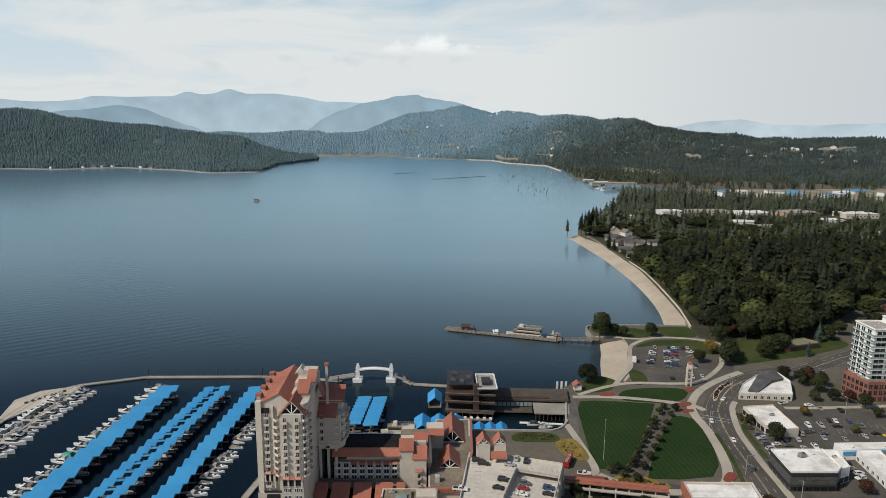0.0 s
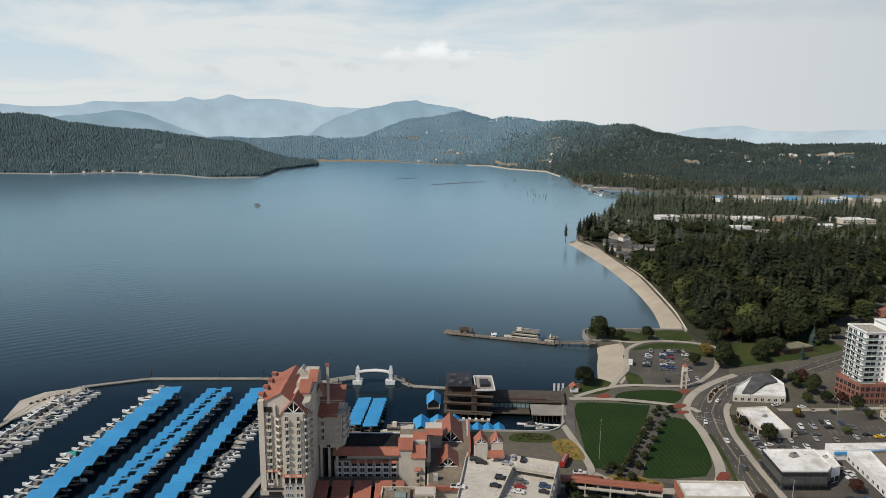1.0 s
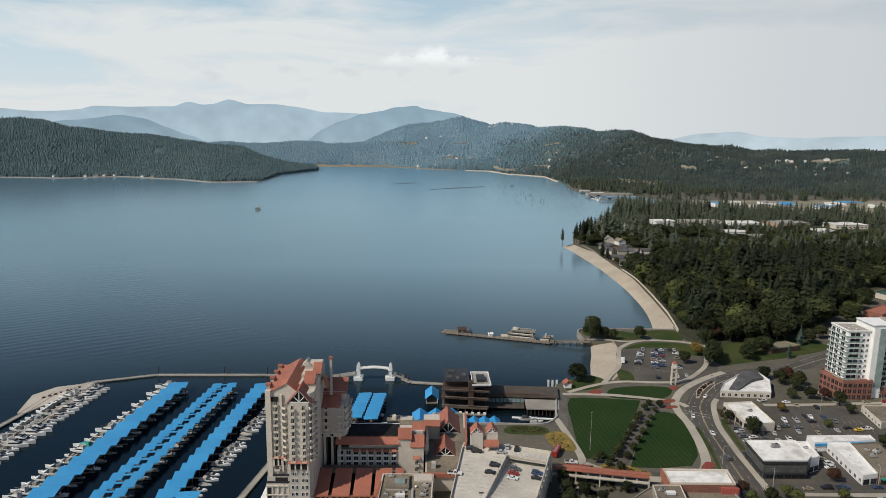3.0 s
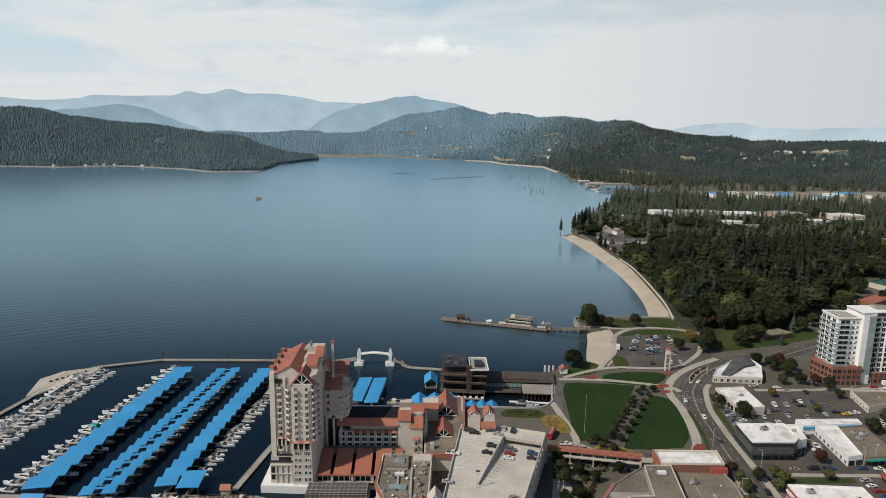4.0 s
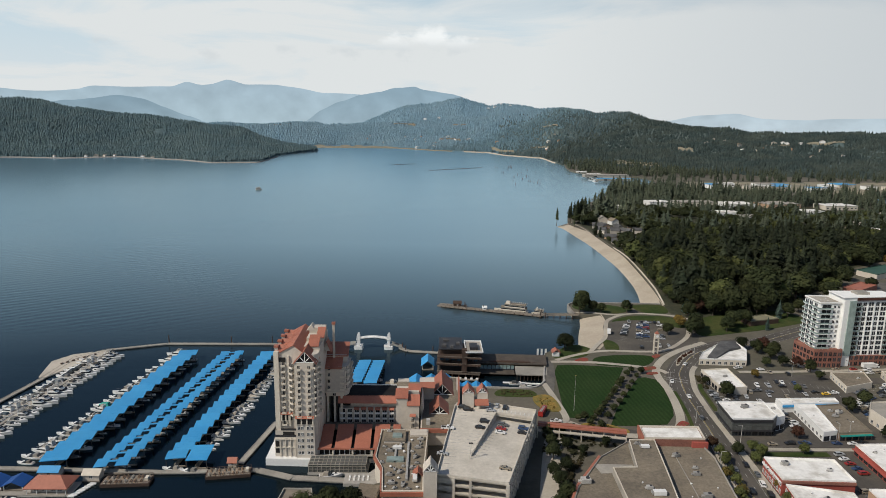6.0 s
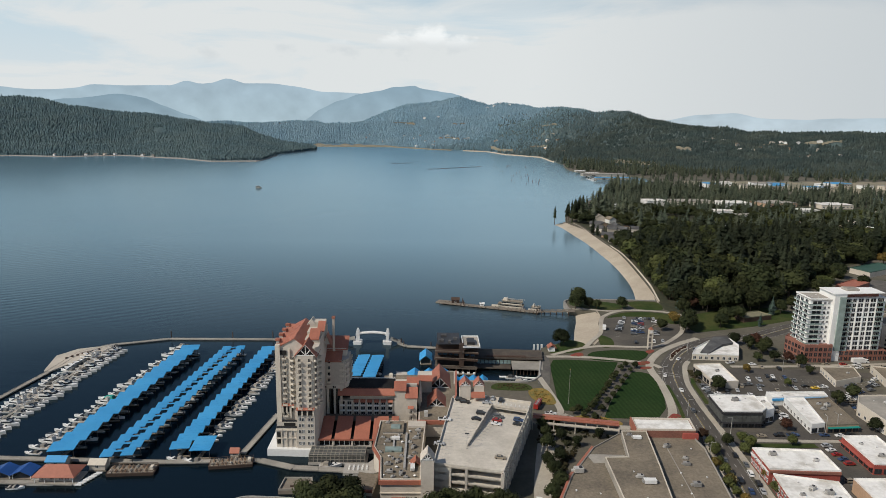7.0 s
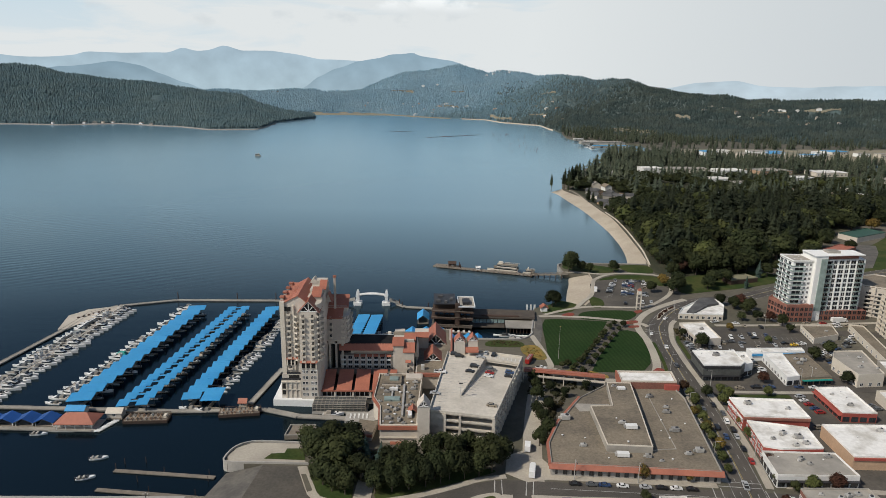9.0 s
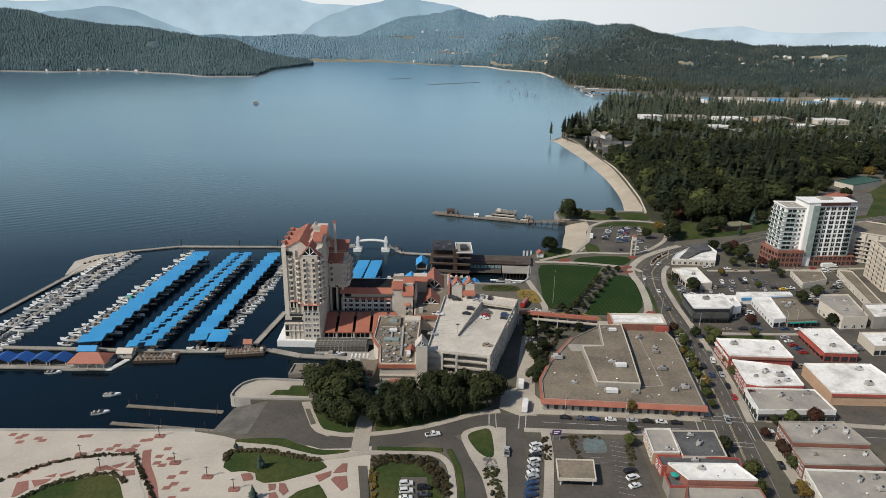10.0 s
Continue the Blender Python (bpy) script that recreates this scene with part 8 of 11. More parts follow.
# ------------------------------------------------ apartment towers
def apartment_tower():
    t = thing("apartment_tower", "white glass-balconied apartment tower on a red brick podium", "apartment tower")
    part("podium", prism([(231.6, 354), (235, 337.4), (252.4, 337.4), (252.4, 359), (237, 359)], 3.8, 15.0), M["brick"], t, "red brick podium")
    part("podium", prism([(258.8, 340.4), (291, 342), (291, 366), (258.8, 366)], 3.8, 10.2), M["brick"], t, "red brick podium")
    part("podium_cap", parapet([(231.6, 354), (235, 337.4), (252.4, 337.4), (252.4, 359), (237, 359)], 15.0, 15.7, 0.4), M["brick"], t)
    part("body", prism([(237.7, 341.4), (251.2, 341.8), (251.2, 357), (237.5, 357.5)], 15.0, 43.0), M["condo"], t)
    part("slab", prism([(251.0, 339.2), (258.8, 340.0), (258.8, 356), (251.0, 356)], 3.8, 47.4), M["condo"], t)
    part("body", prism([(258.6, 342.2), (286.5, 344.6), (286.5, 358), (258.6, 356)], 10.2, 44.4), M["condo"], t)
    part("roof", prism([(249.8, 338.6), (284.4, 342.8), (284.4, 356), (249.8, 355)], 47.4, 47.8), M["condo"], t)
    part("penthouse", prism([(260, 344.4), (283.0, 346.6), (283.0, 355), (260, 354.5)], 44.4, 47.4), M["brick"], t)
    part("roof", prism([(237.2, 340.9), (251.4, 341.3), (251.4, 357.2), (237.0, 357.7)], 43.0, 43.4), M["roofgrey"], t)
    part("roof_rim", parapet([(237.2, 340.9), (251.4, 341.3), (251.4, 357.2), (237.0, 357.7)], 43.4, 44.2, 0.35), M["condo"], t)
    part("glass_strip", prism([(254.2, 338.9), (258.4, 339.3), (258.4, 340.0), (254.2, 339.7)], 11, 45.6), M["glassdim"], t, "grey-green curtain wall")
    # brick bays of the podium
    for a, b, z1, n in (((231.6, 354), (235, 337.4), 15, 6), ((235, 337.4), (252.4, 337.4), 15, 6), ((258.8, 340.4), (291, 342), 10.2, 10)):
        m, L = edge_frame(a, b, 3.8)
        for i in range(n):
            for k in range(3 if z1 > 12 else 2):
                window(t, m @ Matrix.Translation(((i + 0.5) * L / n, 0, 0.6 + k * 3.5)), L / n * 0.66, 2.3, "brick")
    # facade windows and balconies, floor by floor
    fl = 3.1
    m, L = edge_frame((237.7, 341.4), (251.2, 341.8), 15)
    e, K = edge_frame((237.5, 357.5), (237.7, 341.4), 15)
    for k in range(9):
        for x in (9.0, 11.6):
            window(t, m @ Matrix.Translation((x, 0, 0.6 + k * fl)), 1.3, 1.6, "white")
        window(t, m @ Matrix.Translation((4.0, 0, 0.3 + k * fl)), 5.6, 2.3, "white")
        z = 15.0 + k * fl
        # balconies that wrap the corner
        o = 1.9 - 0.05 * k
        c = part("balcony_slab", prism([(237.7 - o, 349), (237.7 - o, 341.4 - o), (245.2, 341.6 - o), (245.2, 341.6), (237.7, 341.4), (237.6, 349)], z - 0.15, z + 0.14), M["condo"], t)
        part("balustrade", prism([(237.7 - o, 349), (237.7 - o, 341.4 - o), (245.2, 341.6 - o), (245.2, 341.7 - o), (237.8 - o, 341.5 - o), (237.8 - o, 349)], z + 0.14, z + 1.1), M["glassdim"], c, "grey-green glass")
        c = part("balcony_slab", prism([(237.6, 357.2), (236.1, 357.2), (236.1, 351.4), (237.6, 351.4)], z - 0.15, z + 0.14), M["condo"], t)
        part("balustrade", prism([(236.1, 357.2), (236.2, 357.2), (236.2, 351.4), (236.1, 351.4)], z + 0.14, z + 1.1), M["glassdim"], c, "grey-green glass")
        for x in (2.4, 6.6, 11.8):
            window(t, e @ Matrix.Translation((x, 0, 0.3 + k * fl)), 3.0, 2.2, "white")
    m, L = edge_frame((258.6, 342.2), (286.5, 344.6), 10.2)
    for k in range(11):
        for x, w in ((3.0, 3.8), (7.2, 2.2), (11.4, 3.2), (15.6, 2.2), (19.6, 3.4), (24.6, 4.2)):
            window(t, m @ Matrix.Translation((x, 0, 0.4 + k * fl)), w, 2.25, "white")
        for x in (3.0, 24.6):
            balcony(t, m @ Matrix.Translation((x, 0, 0.2 + k * fl)), 4.4, 1.3, "glassdim")
    for x in (5.6, 9.2, 13.7, 17.4, 21.9):
        part("pilaster", box(x - 0.25, -0.4, 0, x + 0.25, 0, 33), M["condo"], t, "", m)
    part("plant_room", box(262, 346, 47.8, 270, 352, 49.2), M["roofgrey"], t)
    for x, y in ((241, 347), (246, 351), (244, 345)):
        hvac(x, y, 43.4, 0, 0.7, 2)
    return t


apartment_tower()


def balcony_block(name, label, pts, top, n, wall="cream", base=4.0, fl=2.9):
    """A slab block whose long side carries stacked balconies between ribs."""
    t = thing(name, label, "apartment block", "apartment blocks")
    pts = ccw(pts)
    part("wall", prism(pts, base, top), M[wall], t)
    part("roof", prism(pts, top, top + 0.3), M["rooftan"], t)
    part("roof_rim", parapet(pts, top + 0.3, top + 1.0, 0.4), M[wall], t)
    for side in range(len(pts)):
        m, L = edge_frame(pts[side], pts[(side + 1) % len(pts)], base)
        # the sides towards the hills are plain
        if (m.to_3x3() @ Vector((0, -1, 0))).dot(Vector((pts[side][0], pts[side][1] + 40, 0))) > 0:
            continue
        cols = max(2, int(L / 6.5))
        rows = int((top - base) / fl)
        for i in range(cols + 1):
            part("rib", box(i * L / cols - 0.3, -1.3, 0, i * L / cols + 0.3, -0.02, top - base + 0.4), M[wall], t, "", m)
        for k in range(rows):
            for i in range(cols):
                balcony(t, m @ Matrix.Translation(((i + 0.5) * L / cols, 0, k * fl + 0.4)), L / cols - 0.8, 1.2, wall)
    return t


balcony_block("apartment_block", "tan apartment block with stacked dark balconies", [(280, 296), (302, 268), (330, 286), (306, 314), (286, 322)], 27.5, 8)
balcony_block("apartment_block", "cream stepped apartment block with terrace roofs", [(293, 352), (322, 332), (346, 356), (318, 378), (298, 372)], 24, 8, "stucco")
balcony_block("apartment_block", "low beige apartment block near the park", [(330, 372), (360, 352), (392, 392), (360, 412)], 14, 4, "stucco")
shop("park_shelter", "long park building with an olive flat roof and dark walls", [(235, 416), (259.5, 424), (254, 434), (233, 427)], 7.4, "brownwood", "olive", rimmat="olive", category="park building", group="park buildings", base=3.5)
shop("stadium_building", "low pavilion with a green roof edge beyond the park", [(425, 560), (470, 585), (462, 604), (418, 580)], 9, "stucco", "roofgreen", rimmat="roofgreen", category="pavilion", group="park buildings")
shop("park_museum", "long low building with blue and terracotta roofs", [(370, 500), (398, 520), (390, 532), (362, 512)], 9, "brick", "tile", category="museum", group="park buildings")


def clock_tower():
    t = thing("clock_tower", "slender pale clock tower on four legs with terracotta cap", "clock tower")
    x, y = 146, 359
    for dx in (-1.3, 1.3):
        for dy in (-0.6, 0.6):
            part("leg", box(x + dx - 0.28, y + dy - 0.28, 4.0, x + dx + 0.28, y + dy + 0.28, 15.2), M["cream"], t)
    for z in (8.0, 12.0):
        part("brace", box(x - 1.4, y - 0.7, z, x + 1.4, y + 0.7, z + 0.35), M["cream"], t)
    part("clock_house", box(x - 1.25, y - 1.2, 14.4, x + 1.25, y + 1.2, 17.4), M["cream"], t)
    bm = bmesh.new()
    bmesh.ops.create_cone(bm, cap_ends=True, segments=16, radius1=0.9, radius2=0.9, depth=0.12, matrix=Matrix.Translation((x, y - 1.24, 15.9)) @ Matrix.Rotation(math.pi / 2, 4, "X"))
    part("dial", bm, M["white"], t, "white clock dial")
    bm = bmesh.new()
    bmesh.ops.create_cone(bm, cap_ends=True, segments=4, radius1=1.9, radius2=0.1, depth=1.7, matrix=Matrix.Translation((x, y, 18.25)) @ Matrix.Rotation(math.pi / 4, 4, "Z"))
    part("cap", bm, M["tile"], t, "terracotta cap")


clock_tower()
pole = thing("flagpole", "tall white flagpole on the lawn", "flagpole")
bm = bmesh.new()
bmesh.ops.create_cone(bm, cap_ends=True, segments=8, radius1=0.09, radius2=0.04, depth=19, matrix=Matrix.Translation((75.6, 275, 13.5)))
part("pole", bm, M["metal"], pole)
bm = bmesh.new()
bmesh.ops.create_uvsphere(bm, u_segments=8, v_segments=6, radius=0.3, matrix=Matrix.Translation((75.6, 275, 23.2)))
part("finial", bm, M["yellow"], pole)
kiosk = thing("dock_entrance", "small entrance kiosk with a terracotta roof at the boardwalk", "kiosk")
part("wall", box(79, 352, 4, 83, 356, 7), M["white"], kiosk)
gable(kiosk, 78.6, 83.4, 351.6, 356.4, 7, 8.8, over=0.4)
for x in (70, 72.5, 75):
    part("gate_panel", box(x, 359, 1, x + 1.2, 359.3, 6.5), M["white"], kiosk)

# ------------------------------------------------ distant buildings
far = random.Random(11)


def far_shed(x, y, w, d, h, wall, roof, rz=0.0, label="low pale commercial building among the trees", windows=True):
    t = thing("distant_building", label, "building", "distant buildings", pose(x, y, 3.8, 0, 0, rz))
    part("wall", box(-w / 2, -d / 2, 0, w / 2, d / 2, h), M[wall], t)
    part("roof", box(-w / 2 - 0.4, -d / 2 - 0.4, h, w / 2 + 0.4, d / 2 + 0.4, h + 0.5), M[roof], t)
    part("doorway", box(-w * 0.3, -d / 2 - 0.05, 0.2, -w * 0.22, -d / 2, 3.0), M["dark"], t)
    if windows:
        n = max(2, int(w / 7))
        for i in range(n):
            window(t, pose(-w / 2 + (i + 0.5) * w / n, -d / 2, h * 0.35), 3.2, 1.8, "white")
    return t


far_shed(372, 1024, 36, 24, 14, "white", "roofwhite", 8, "white three-storey building among tall conifers")
far_shed(300, 1010, 26, 18, 8, "white", "roofwhite", 10)
for x, y, w, d, h, wall, roof in ((455, 1085, 90, 30, 9, "cream", "roofgrey"), (520, 1060, 60, 34, 11, "white", "roofwhite"), (600, 1080, 80, 40, 9, "tanwall", "roofgrey"), (690, 1060, 70, 34, 10, "cream", "roofwhite"),
                                  (458, 961, 46, 24, 10, "white", "roofwhite"), (609, 995, 40, 24, 8, "white", "roofwhite"), (760, 985, 90, 30, 8, "stucco", "roofgrey"), (830, 960, 60, 26, 9, "cream", "roofwhite"), (477, 925, 34, 18, 9, "white", "roofgrey"), (402, 819, 14, 12, 8, "white", "roofwhite")):
    far_shed(x, y, w * 0.8, d, h * 0.72, wall, roof, far.uniform(-6, 14))
for i in range(26):
    x = 620 + i * 34 + far.uniform(-12, 12)
    far_shed(x, 1400 + far.uniform(-70, 60) - i * 2, far.uniform(26, 60), far.uniform(16, 34), far.uniform(6, 10), far.choice(["white", "cream", "roofgrey", "white"]), far.choice(["roofwhite", "roofwhite", "roofgrey", "blue"]), far.uniform(-10, 14), "pale commercial building in the distant business strip")
for i in range(14):
    far_shed(620 + i * 26 + far.uniform(-8, 8), 700 + i * 24 + far.uniform(-30, 30), far.uniform(10, 20), far.uniform(9, 14), far.uniform(4.5, 7), far.choice(["white", "cream", "stucco"]), far.choice(["roofgrey", "rooftan", "roofwhite"]), far.uniform(-10, 14), "small house among park trees", False)
for x, y, w, d, h, roof in ((438, 1596, 112, 22, 6, "roofgrey"), (436, 1512, 84, 13, 4.5, "blue"), (452, 1535, 70, 8, 4, "roofgrey"), (420, 1640, 34, 10, 4, "roofwhite"), (402, 1700, 26, 12, 4, "roofwhite")):
    far_shed(x, y, w, d, h, "roofgrey", roof, 5, "long covered moorings of a distant marina", False)
for i in range(14):
    boat("express", 388 + far.uniform(-6, 10) + i * 0.9, 1500 + i * 9.5, 170 + far.uniform(-12, 12), 1.1)


def house(x, y, w, d, h, rz, wall, roof, label="small lakeside house with a pitched roof"):
    t = thing("house", label, "house", "houses", pose(x, y, 3.8, 0, 0, rz))
    part("wall", box(-w / 2, -d / 2, 0, w / 2, d / 2, h), M[wall], t)
    gable_wall(t, -w / 2, w / 2, -d / 2, d / 2, h, h + w * 0.28, wall)
    gable(t, -w / 2, w / 2, -d / 2, d / 2, h, h + w * 0.3, over=0.6, material=roof)
    for dx in (-w * 0.25, w * 0.25):
        window(t, pose(dx, -d / 2, 1.0), 1.4, 1.4)
    part("door", box(-0.5, -d / 2 - 0.06, 0, 0.5, -d / 2, 2.1), M["brownwood"], t)
    return t


for i in range(16):
    house(226 + (i % 4) * 15 + far.uniform(-4, 4), 728 + (i // 4) * 34 + far.uniform(-8, 8), far.uniform(8, 11), far.uniform(10, 14), far.uniform(3.5, 6), far.uniform(0, 90), far.choice(["tanwall", "roofgrey", "stucco", "roofgrey"]), far.choice(["roofdark", "rooftan", "roofdark"]))
for x, y in ((512, 853), (554, 822), (475, 690), (490, 692), (547, 742), (520, 700), (585, 800), (244, 879), (258, 868), (600, 862)):
    house(x, y, far.uniform(10, 13), far.uniform(12, 16), far.uniform(5, 8), far.uniform(0, 90), far.choice(["white", "cream", "white"]), far.choice(["roofwhite", "rooftan", "roofgrey"]), "small pale house with a pitched roof among park trees")
# mill pilings, log booms and a lone boat out on the lake
for i in range(34):
    pile(190 + far.uniform(0, 95), 1400 + far.uniform(0, 520), far.uniform(2.5, 5), 0.5)
for x0, y0, x1, y1 in ((0, 1762, 155, 1884), (-110, 1942, -45, 1992), (40, 1800, 100, 1835)):
    n = 9
    boom = thing("log_boom", "dark floating log boom out on the lake", "log boom", "log booms")
    for i in range(n):
        a, b = Vector((x0, y0)).lerp(Vector((x1, y1)), i / n), Vector((x0, y0)).lerp(Vector((x1, y1)), (i + 0.9) / n)
        s = Vector((0, 0.9))
        part("log", prism([a - s, b - s, b + s, a + s], -0.3, 0.7), M["brownwood"], boom)
tour_boat(-334, 1261, 10, 12, 1, "small dark boat out on the open lake")


# houses and clearings scattered on the hills
def hill_point(a, f, crest, inner, outer, rough, seed, base=-2):
    r0, r1, top = lerp_at(a, inner), lerp_at(a, outer), lerp_at(a, crest)
    rad = r0 + (r1 - r0) * f
    x, y = rad * math.sin(radians(a)), rad * math.cos(radians(a))
    z = base + (top - base) * (smooth(f) * 0.55 + f * 0.45) + noise.fractal(Vector((x * 0.004, y * 0.004, seed)), 1.0, 2.0, 5) * rough * f * (1.25 - f)
    return x, y, z


def hill_house(x, y, z, w, wall, roof, rz):
    t = thing("hill_house", "pale house on the wooded hillside", "house", "hill houses", pose(x, y, z, 0, 0, rz))
    part("wall", box(-w / 2, -w * 0.35, -6, w / 2, w * 0.35, 6), M[wall], t)
    gable_wall(t, -w / 2, w / 2, -w * 0.35, w * 0.35, 6, 6 + w * 0.2, wall)
    gable(t, -w / 2, w / 2, -w * 0.35, w * 0.35, 6, 6 + w * 0.22, over=1.0, material=roof)


for i in range(46):
    a = far.uniform(-7, 12) if i < 24 else far.uniform(23, 33)
    f = far.uniform(0.04, 0.5) if i < 24 else far.uniform(0.42, 0.66)
    hill_house(*hill_point(a, f, CREST_B, IN_B, OUT_B, 60, 2.2), far.uniform(9, 18), far.choice(["white", "cream", "tanwall"]), far.choice(["rooftan", "roofgrey", "roofwhite"]), far.uniform(-40, 40))
for a, f in ((5.0, 0.86), (5.6, 0.9), (6.1, 0.92), (6.9, 0.9), (-0.4, 0.5), (0.8, 0.56), (-6.5, 0.4)):
    hill_house(*hill_point(a, f, CREST_E, IN_E, OUT_E, 50, 4.6, 10), far.uniform(12, 18), "white", "roofwhite", far.uniform(-30, 30))
for a in (-27.5, -26.8, -26.2, -25.5, -23.5, -22.8, -29.6):
    hill_house(*hill_point(a, 0.03, CREST_A, IN_A, OUT_A, 26, 1.3), far.uniform(8, 14), far.choice(["white", "cream"]), "roofgrey", far.uniform(-30, 30))


def clearing(a, f, w, d, tilt, crest=CREST_B, inner=IN_B, outer=OUT_B, rough=60, seed=2.2, material="goldgrass"):
    """A dry meadow draped on the slope."""
    verts, faces = [], []
    for i in range(7):
        for k in range(4):
            u, v = (i / 6 - 0.5) * w, (k / 3 - 0.5) * d
            x, y, z = hill_point(a + u + 0.12 * math.sin(k * 2.1), f + v + tilt * u + 0.01 * math.sin(i * 1.7), crest, inner, outer, rough, seed)
            verts.append((x, y, z + 1.5))
    for i in range(6):
        for k in range(3):
            j = i * 4 + k
            faces.append((j, j + 1, j + 5, j + 4))
    mesh_thing("meadow", verts, faces, M[material], "dry golden meadow on the wooded hillside", "meadow", "structure")


for a, f, w, d in MEADOWS:
    clearing(a, f, w, d, 0.01)

# ---------------------------------------------------------------- trees
trnd = random.Random(21)


def conifer_arrays(seed, tiers=11, arms=9, spread=0.19, gap=0.12, point=4.2):
    """A conifer of unit height: drooping branch fans in tiers on a dark inner cone; returns vertices and triangles."""
    r = random.Random(seed)
    v, f = [], []
    for k in range(tiers):
        h = gap + (1 - gap) * (k / tiers) ** 0.95
        u = k / tiers
        rad = spread * (0.62 + 0.38 * math.sin(math.pi * min(1, u * 1.1 + 0.05))) * (1 - u ** point) * r.uniform(0.7, 1.15) + 0.012
        a0 = r.uniform(0, 6.28)
        for j in range(arms):
            a = a0 + j * 6.2832 / arms + r.uniform(-0.25, 0.25)
            q = rad * r.uniform(0.5, 1.2)
            w = q * r.uniform(0.22, 0.40)
            c, s = math.cos(a), math.sin(a)
            drop = q * r.uniform(0.15, 0.55)
            lift = r.uniform(-0.6, 0.6) * (1 - gap) / tiers
            i = len(v)
            v += [(0, 0, h + lift + 0.035), (c * q * 0.6 - s * w, s * q * 0.6 + c * w, h + lift - drop * 0.5), (c * q, s * q, h + lift - drop), (c * q * 0.6 + s * w, s * q * 0.6 - c * w, h + lift - drop * 0.5 + 0.01)]
            f += [(i, i + 1, i + 2), (i, i + 2, i + 3)]
    n = 6
    b = len(v)
    for j in range(n):
        a = j * 6.2832 / n
        v.append((math.cos(a) * spread * 0.6, math.sin(a) * spread * 0.6, gap))
    v.append((0, 0, 0.97))
    f += [(b + j, b + (j + 1) % n, b + n) for j in range(n)]
    return np.array(v), np.array(f)


def broad_arrays(seed, cards=240, size=0.10, lumps=7, flat=0.9):
    """A broadleaf crown of unit height over its trunk base: many small leaf clumps on uneven lumps, round dark cores."""
    r = random.Random(seed)
    L = []
    for k in range(lumps):
        a = k * 2.4 + r.uniform(-0.3, 0.3)
        d = 0.0 if k == 0 else r.uniform(0.14, 0.25)
        L.append((Vector((math.cos(a) * d, math.sin(a) * d, r.uniform(0.42, 0.70) if k else 0.72)), r.uniform(0.17, 0.25)))
    v, f = [], []
    for c, rad in L:
        i = len(v)
        pts = [(1, 0, 0), (-1, 0, 0), (0, 1, 0), (0, -1, 0), (0, 0, 1), (0, 0, -1)]
        for p in pts:
            v.append(tuple(c + Vector(p) * rad * 0.88))
        f += [(i + a, i + b, i + d) for a, b, d in ((0, 2, 4), (2, 1, 4), (1, 3, 4), (3, 0, 4), (2, 0, 5), (1, 2, 5), (3, 1, 5), (0, 3, 5))]
    for k in range(cards):
        c, rad = L[k % lumps]
        d = Vector((r.gauss(0, 1), r.gauss(0, 1), r.gauss(0.25, 1))).normalized()
        p = c + d * rad * r.uniform(0.82, 1.12)
        n = (d + Vector((r.uniform(-1, 1), r.uniform(-1, 1), r.uniform(-0.4, 1.0))) * 0.38).normalized()
        t = n.cross(Vector((r.uniform(-1, 1), r.uniform(-1, 1), 0.3))).normalized()
        b = n.cross(t)
        s = size * r.uniform(0.6, 1.2)
        i = len(v)
        v += [tuple(p + t * s), tuple(p + b * s * 0.8), tuple(p - t * s * 0.9), tuple(p - b * s * 0.7)]
        f += [(i, i + 1, i + 2), (i, i + 2, i + 3)]
    return np.array(v), np.array(f)


def cone_arrays(seed):
    """A far conifer: two uneven skirts."""
    r = random.Random(seed)
    v, f = [], []
    for z0, z1, rad in ((0.05, 0.72, 0.20), (0.42, 1.0, 0.125)):
        i = len(v)
        for j in range(5):
            a = j * 1.2566 + r.uniform(-0.3, 0.3)
            q = rad * r.uniform(0.75, 1.2)
            v.append((math.cos(a) * q, math.sin(a) * q, z0 + r.uniform(-0.04, 0.04)))
        v.append((r.uniform(-0.02, 0.02), r.uniform(-0.02, 0.02), z1))
        f += [(i + j, i + (j + 1) % 5, i + 5) for j in range(5)]
    return np.array(v), np.array(f)


def arrays_mesh(name, v, f, material):
    me = bpy.data.meshes.new(name)
    me.vertices.add(len(v))
    me.vertices.foreach_set("co", np.asarray(v, dtype=np.float32).ravel())
    me.loops.add(len(f) * 3)
    me.loops.foreach_set("vertex_index", np.asarray(f, dtype=np.int32).ravel())
    me.polygons.add(len(f))
    me.polygons.foreach_set("loop_start", np.arange(0, len(f) * 3, 3, dtype=np.int32))
    me.materials.append(material)
    me.update(calc_edges=True)
    return me


def wood_mass(name, shapes, places, material, label):
    """Many trees past counting as one object. places: x, y, z, height, width factor."""
    vs, fs, n = [], [], 0
    for i, (x, y, z, h, w) in enumerate(places):
        v, f = shapes[i % len(shapes)]
        a = (i * 2.39996) % 6.2832
        c, s = math.cos(a), math.sin(a)
        q = np.empty_like(v)
        q[:, 0] = (v[:, 0] * c - v[:, 1] * s) * h * w + x
        q[:, 1] = (v[:, 0] * s + v[:, 1] * c) * h * w + y
        q[:, 2] = v[:, 2] * h + z
        vs.append(q)
        fs.append(f + n)
        n += len(v)
    ob = new(name, arrays_mesh(name, np.concatenate(vs), np.concatenate(fs), material))
    return tagged(ob, label, "trees", "", "stuff")


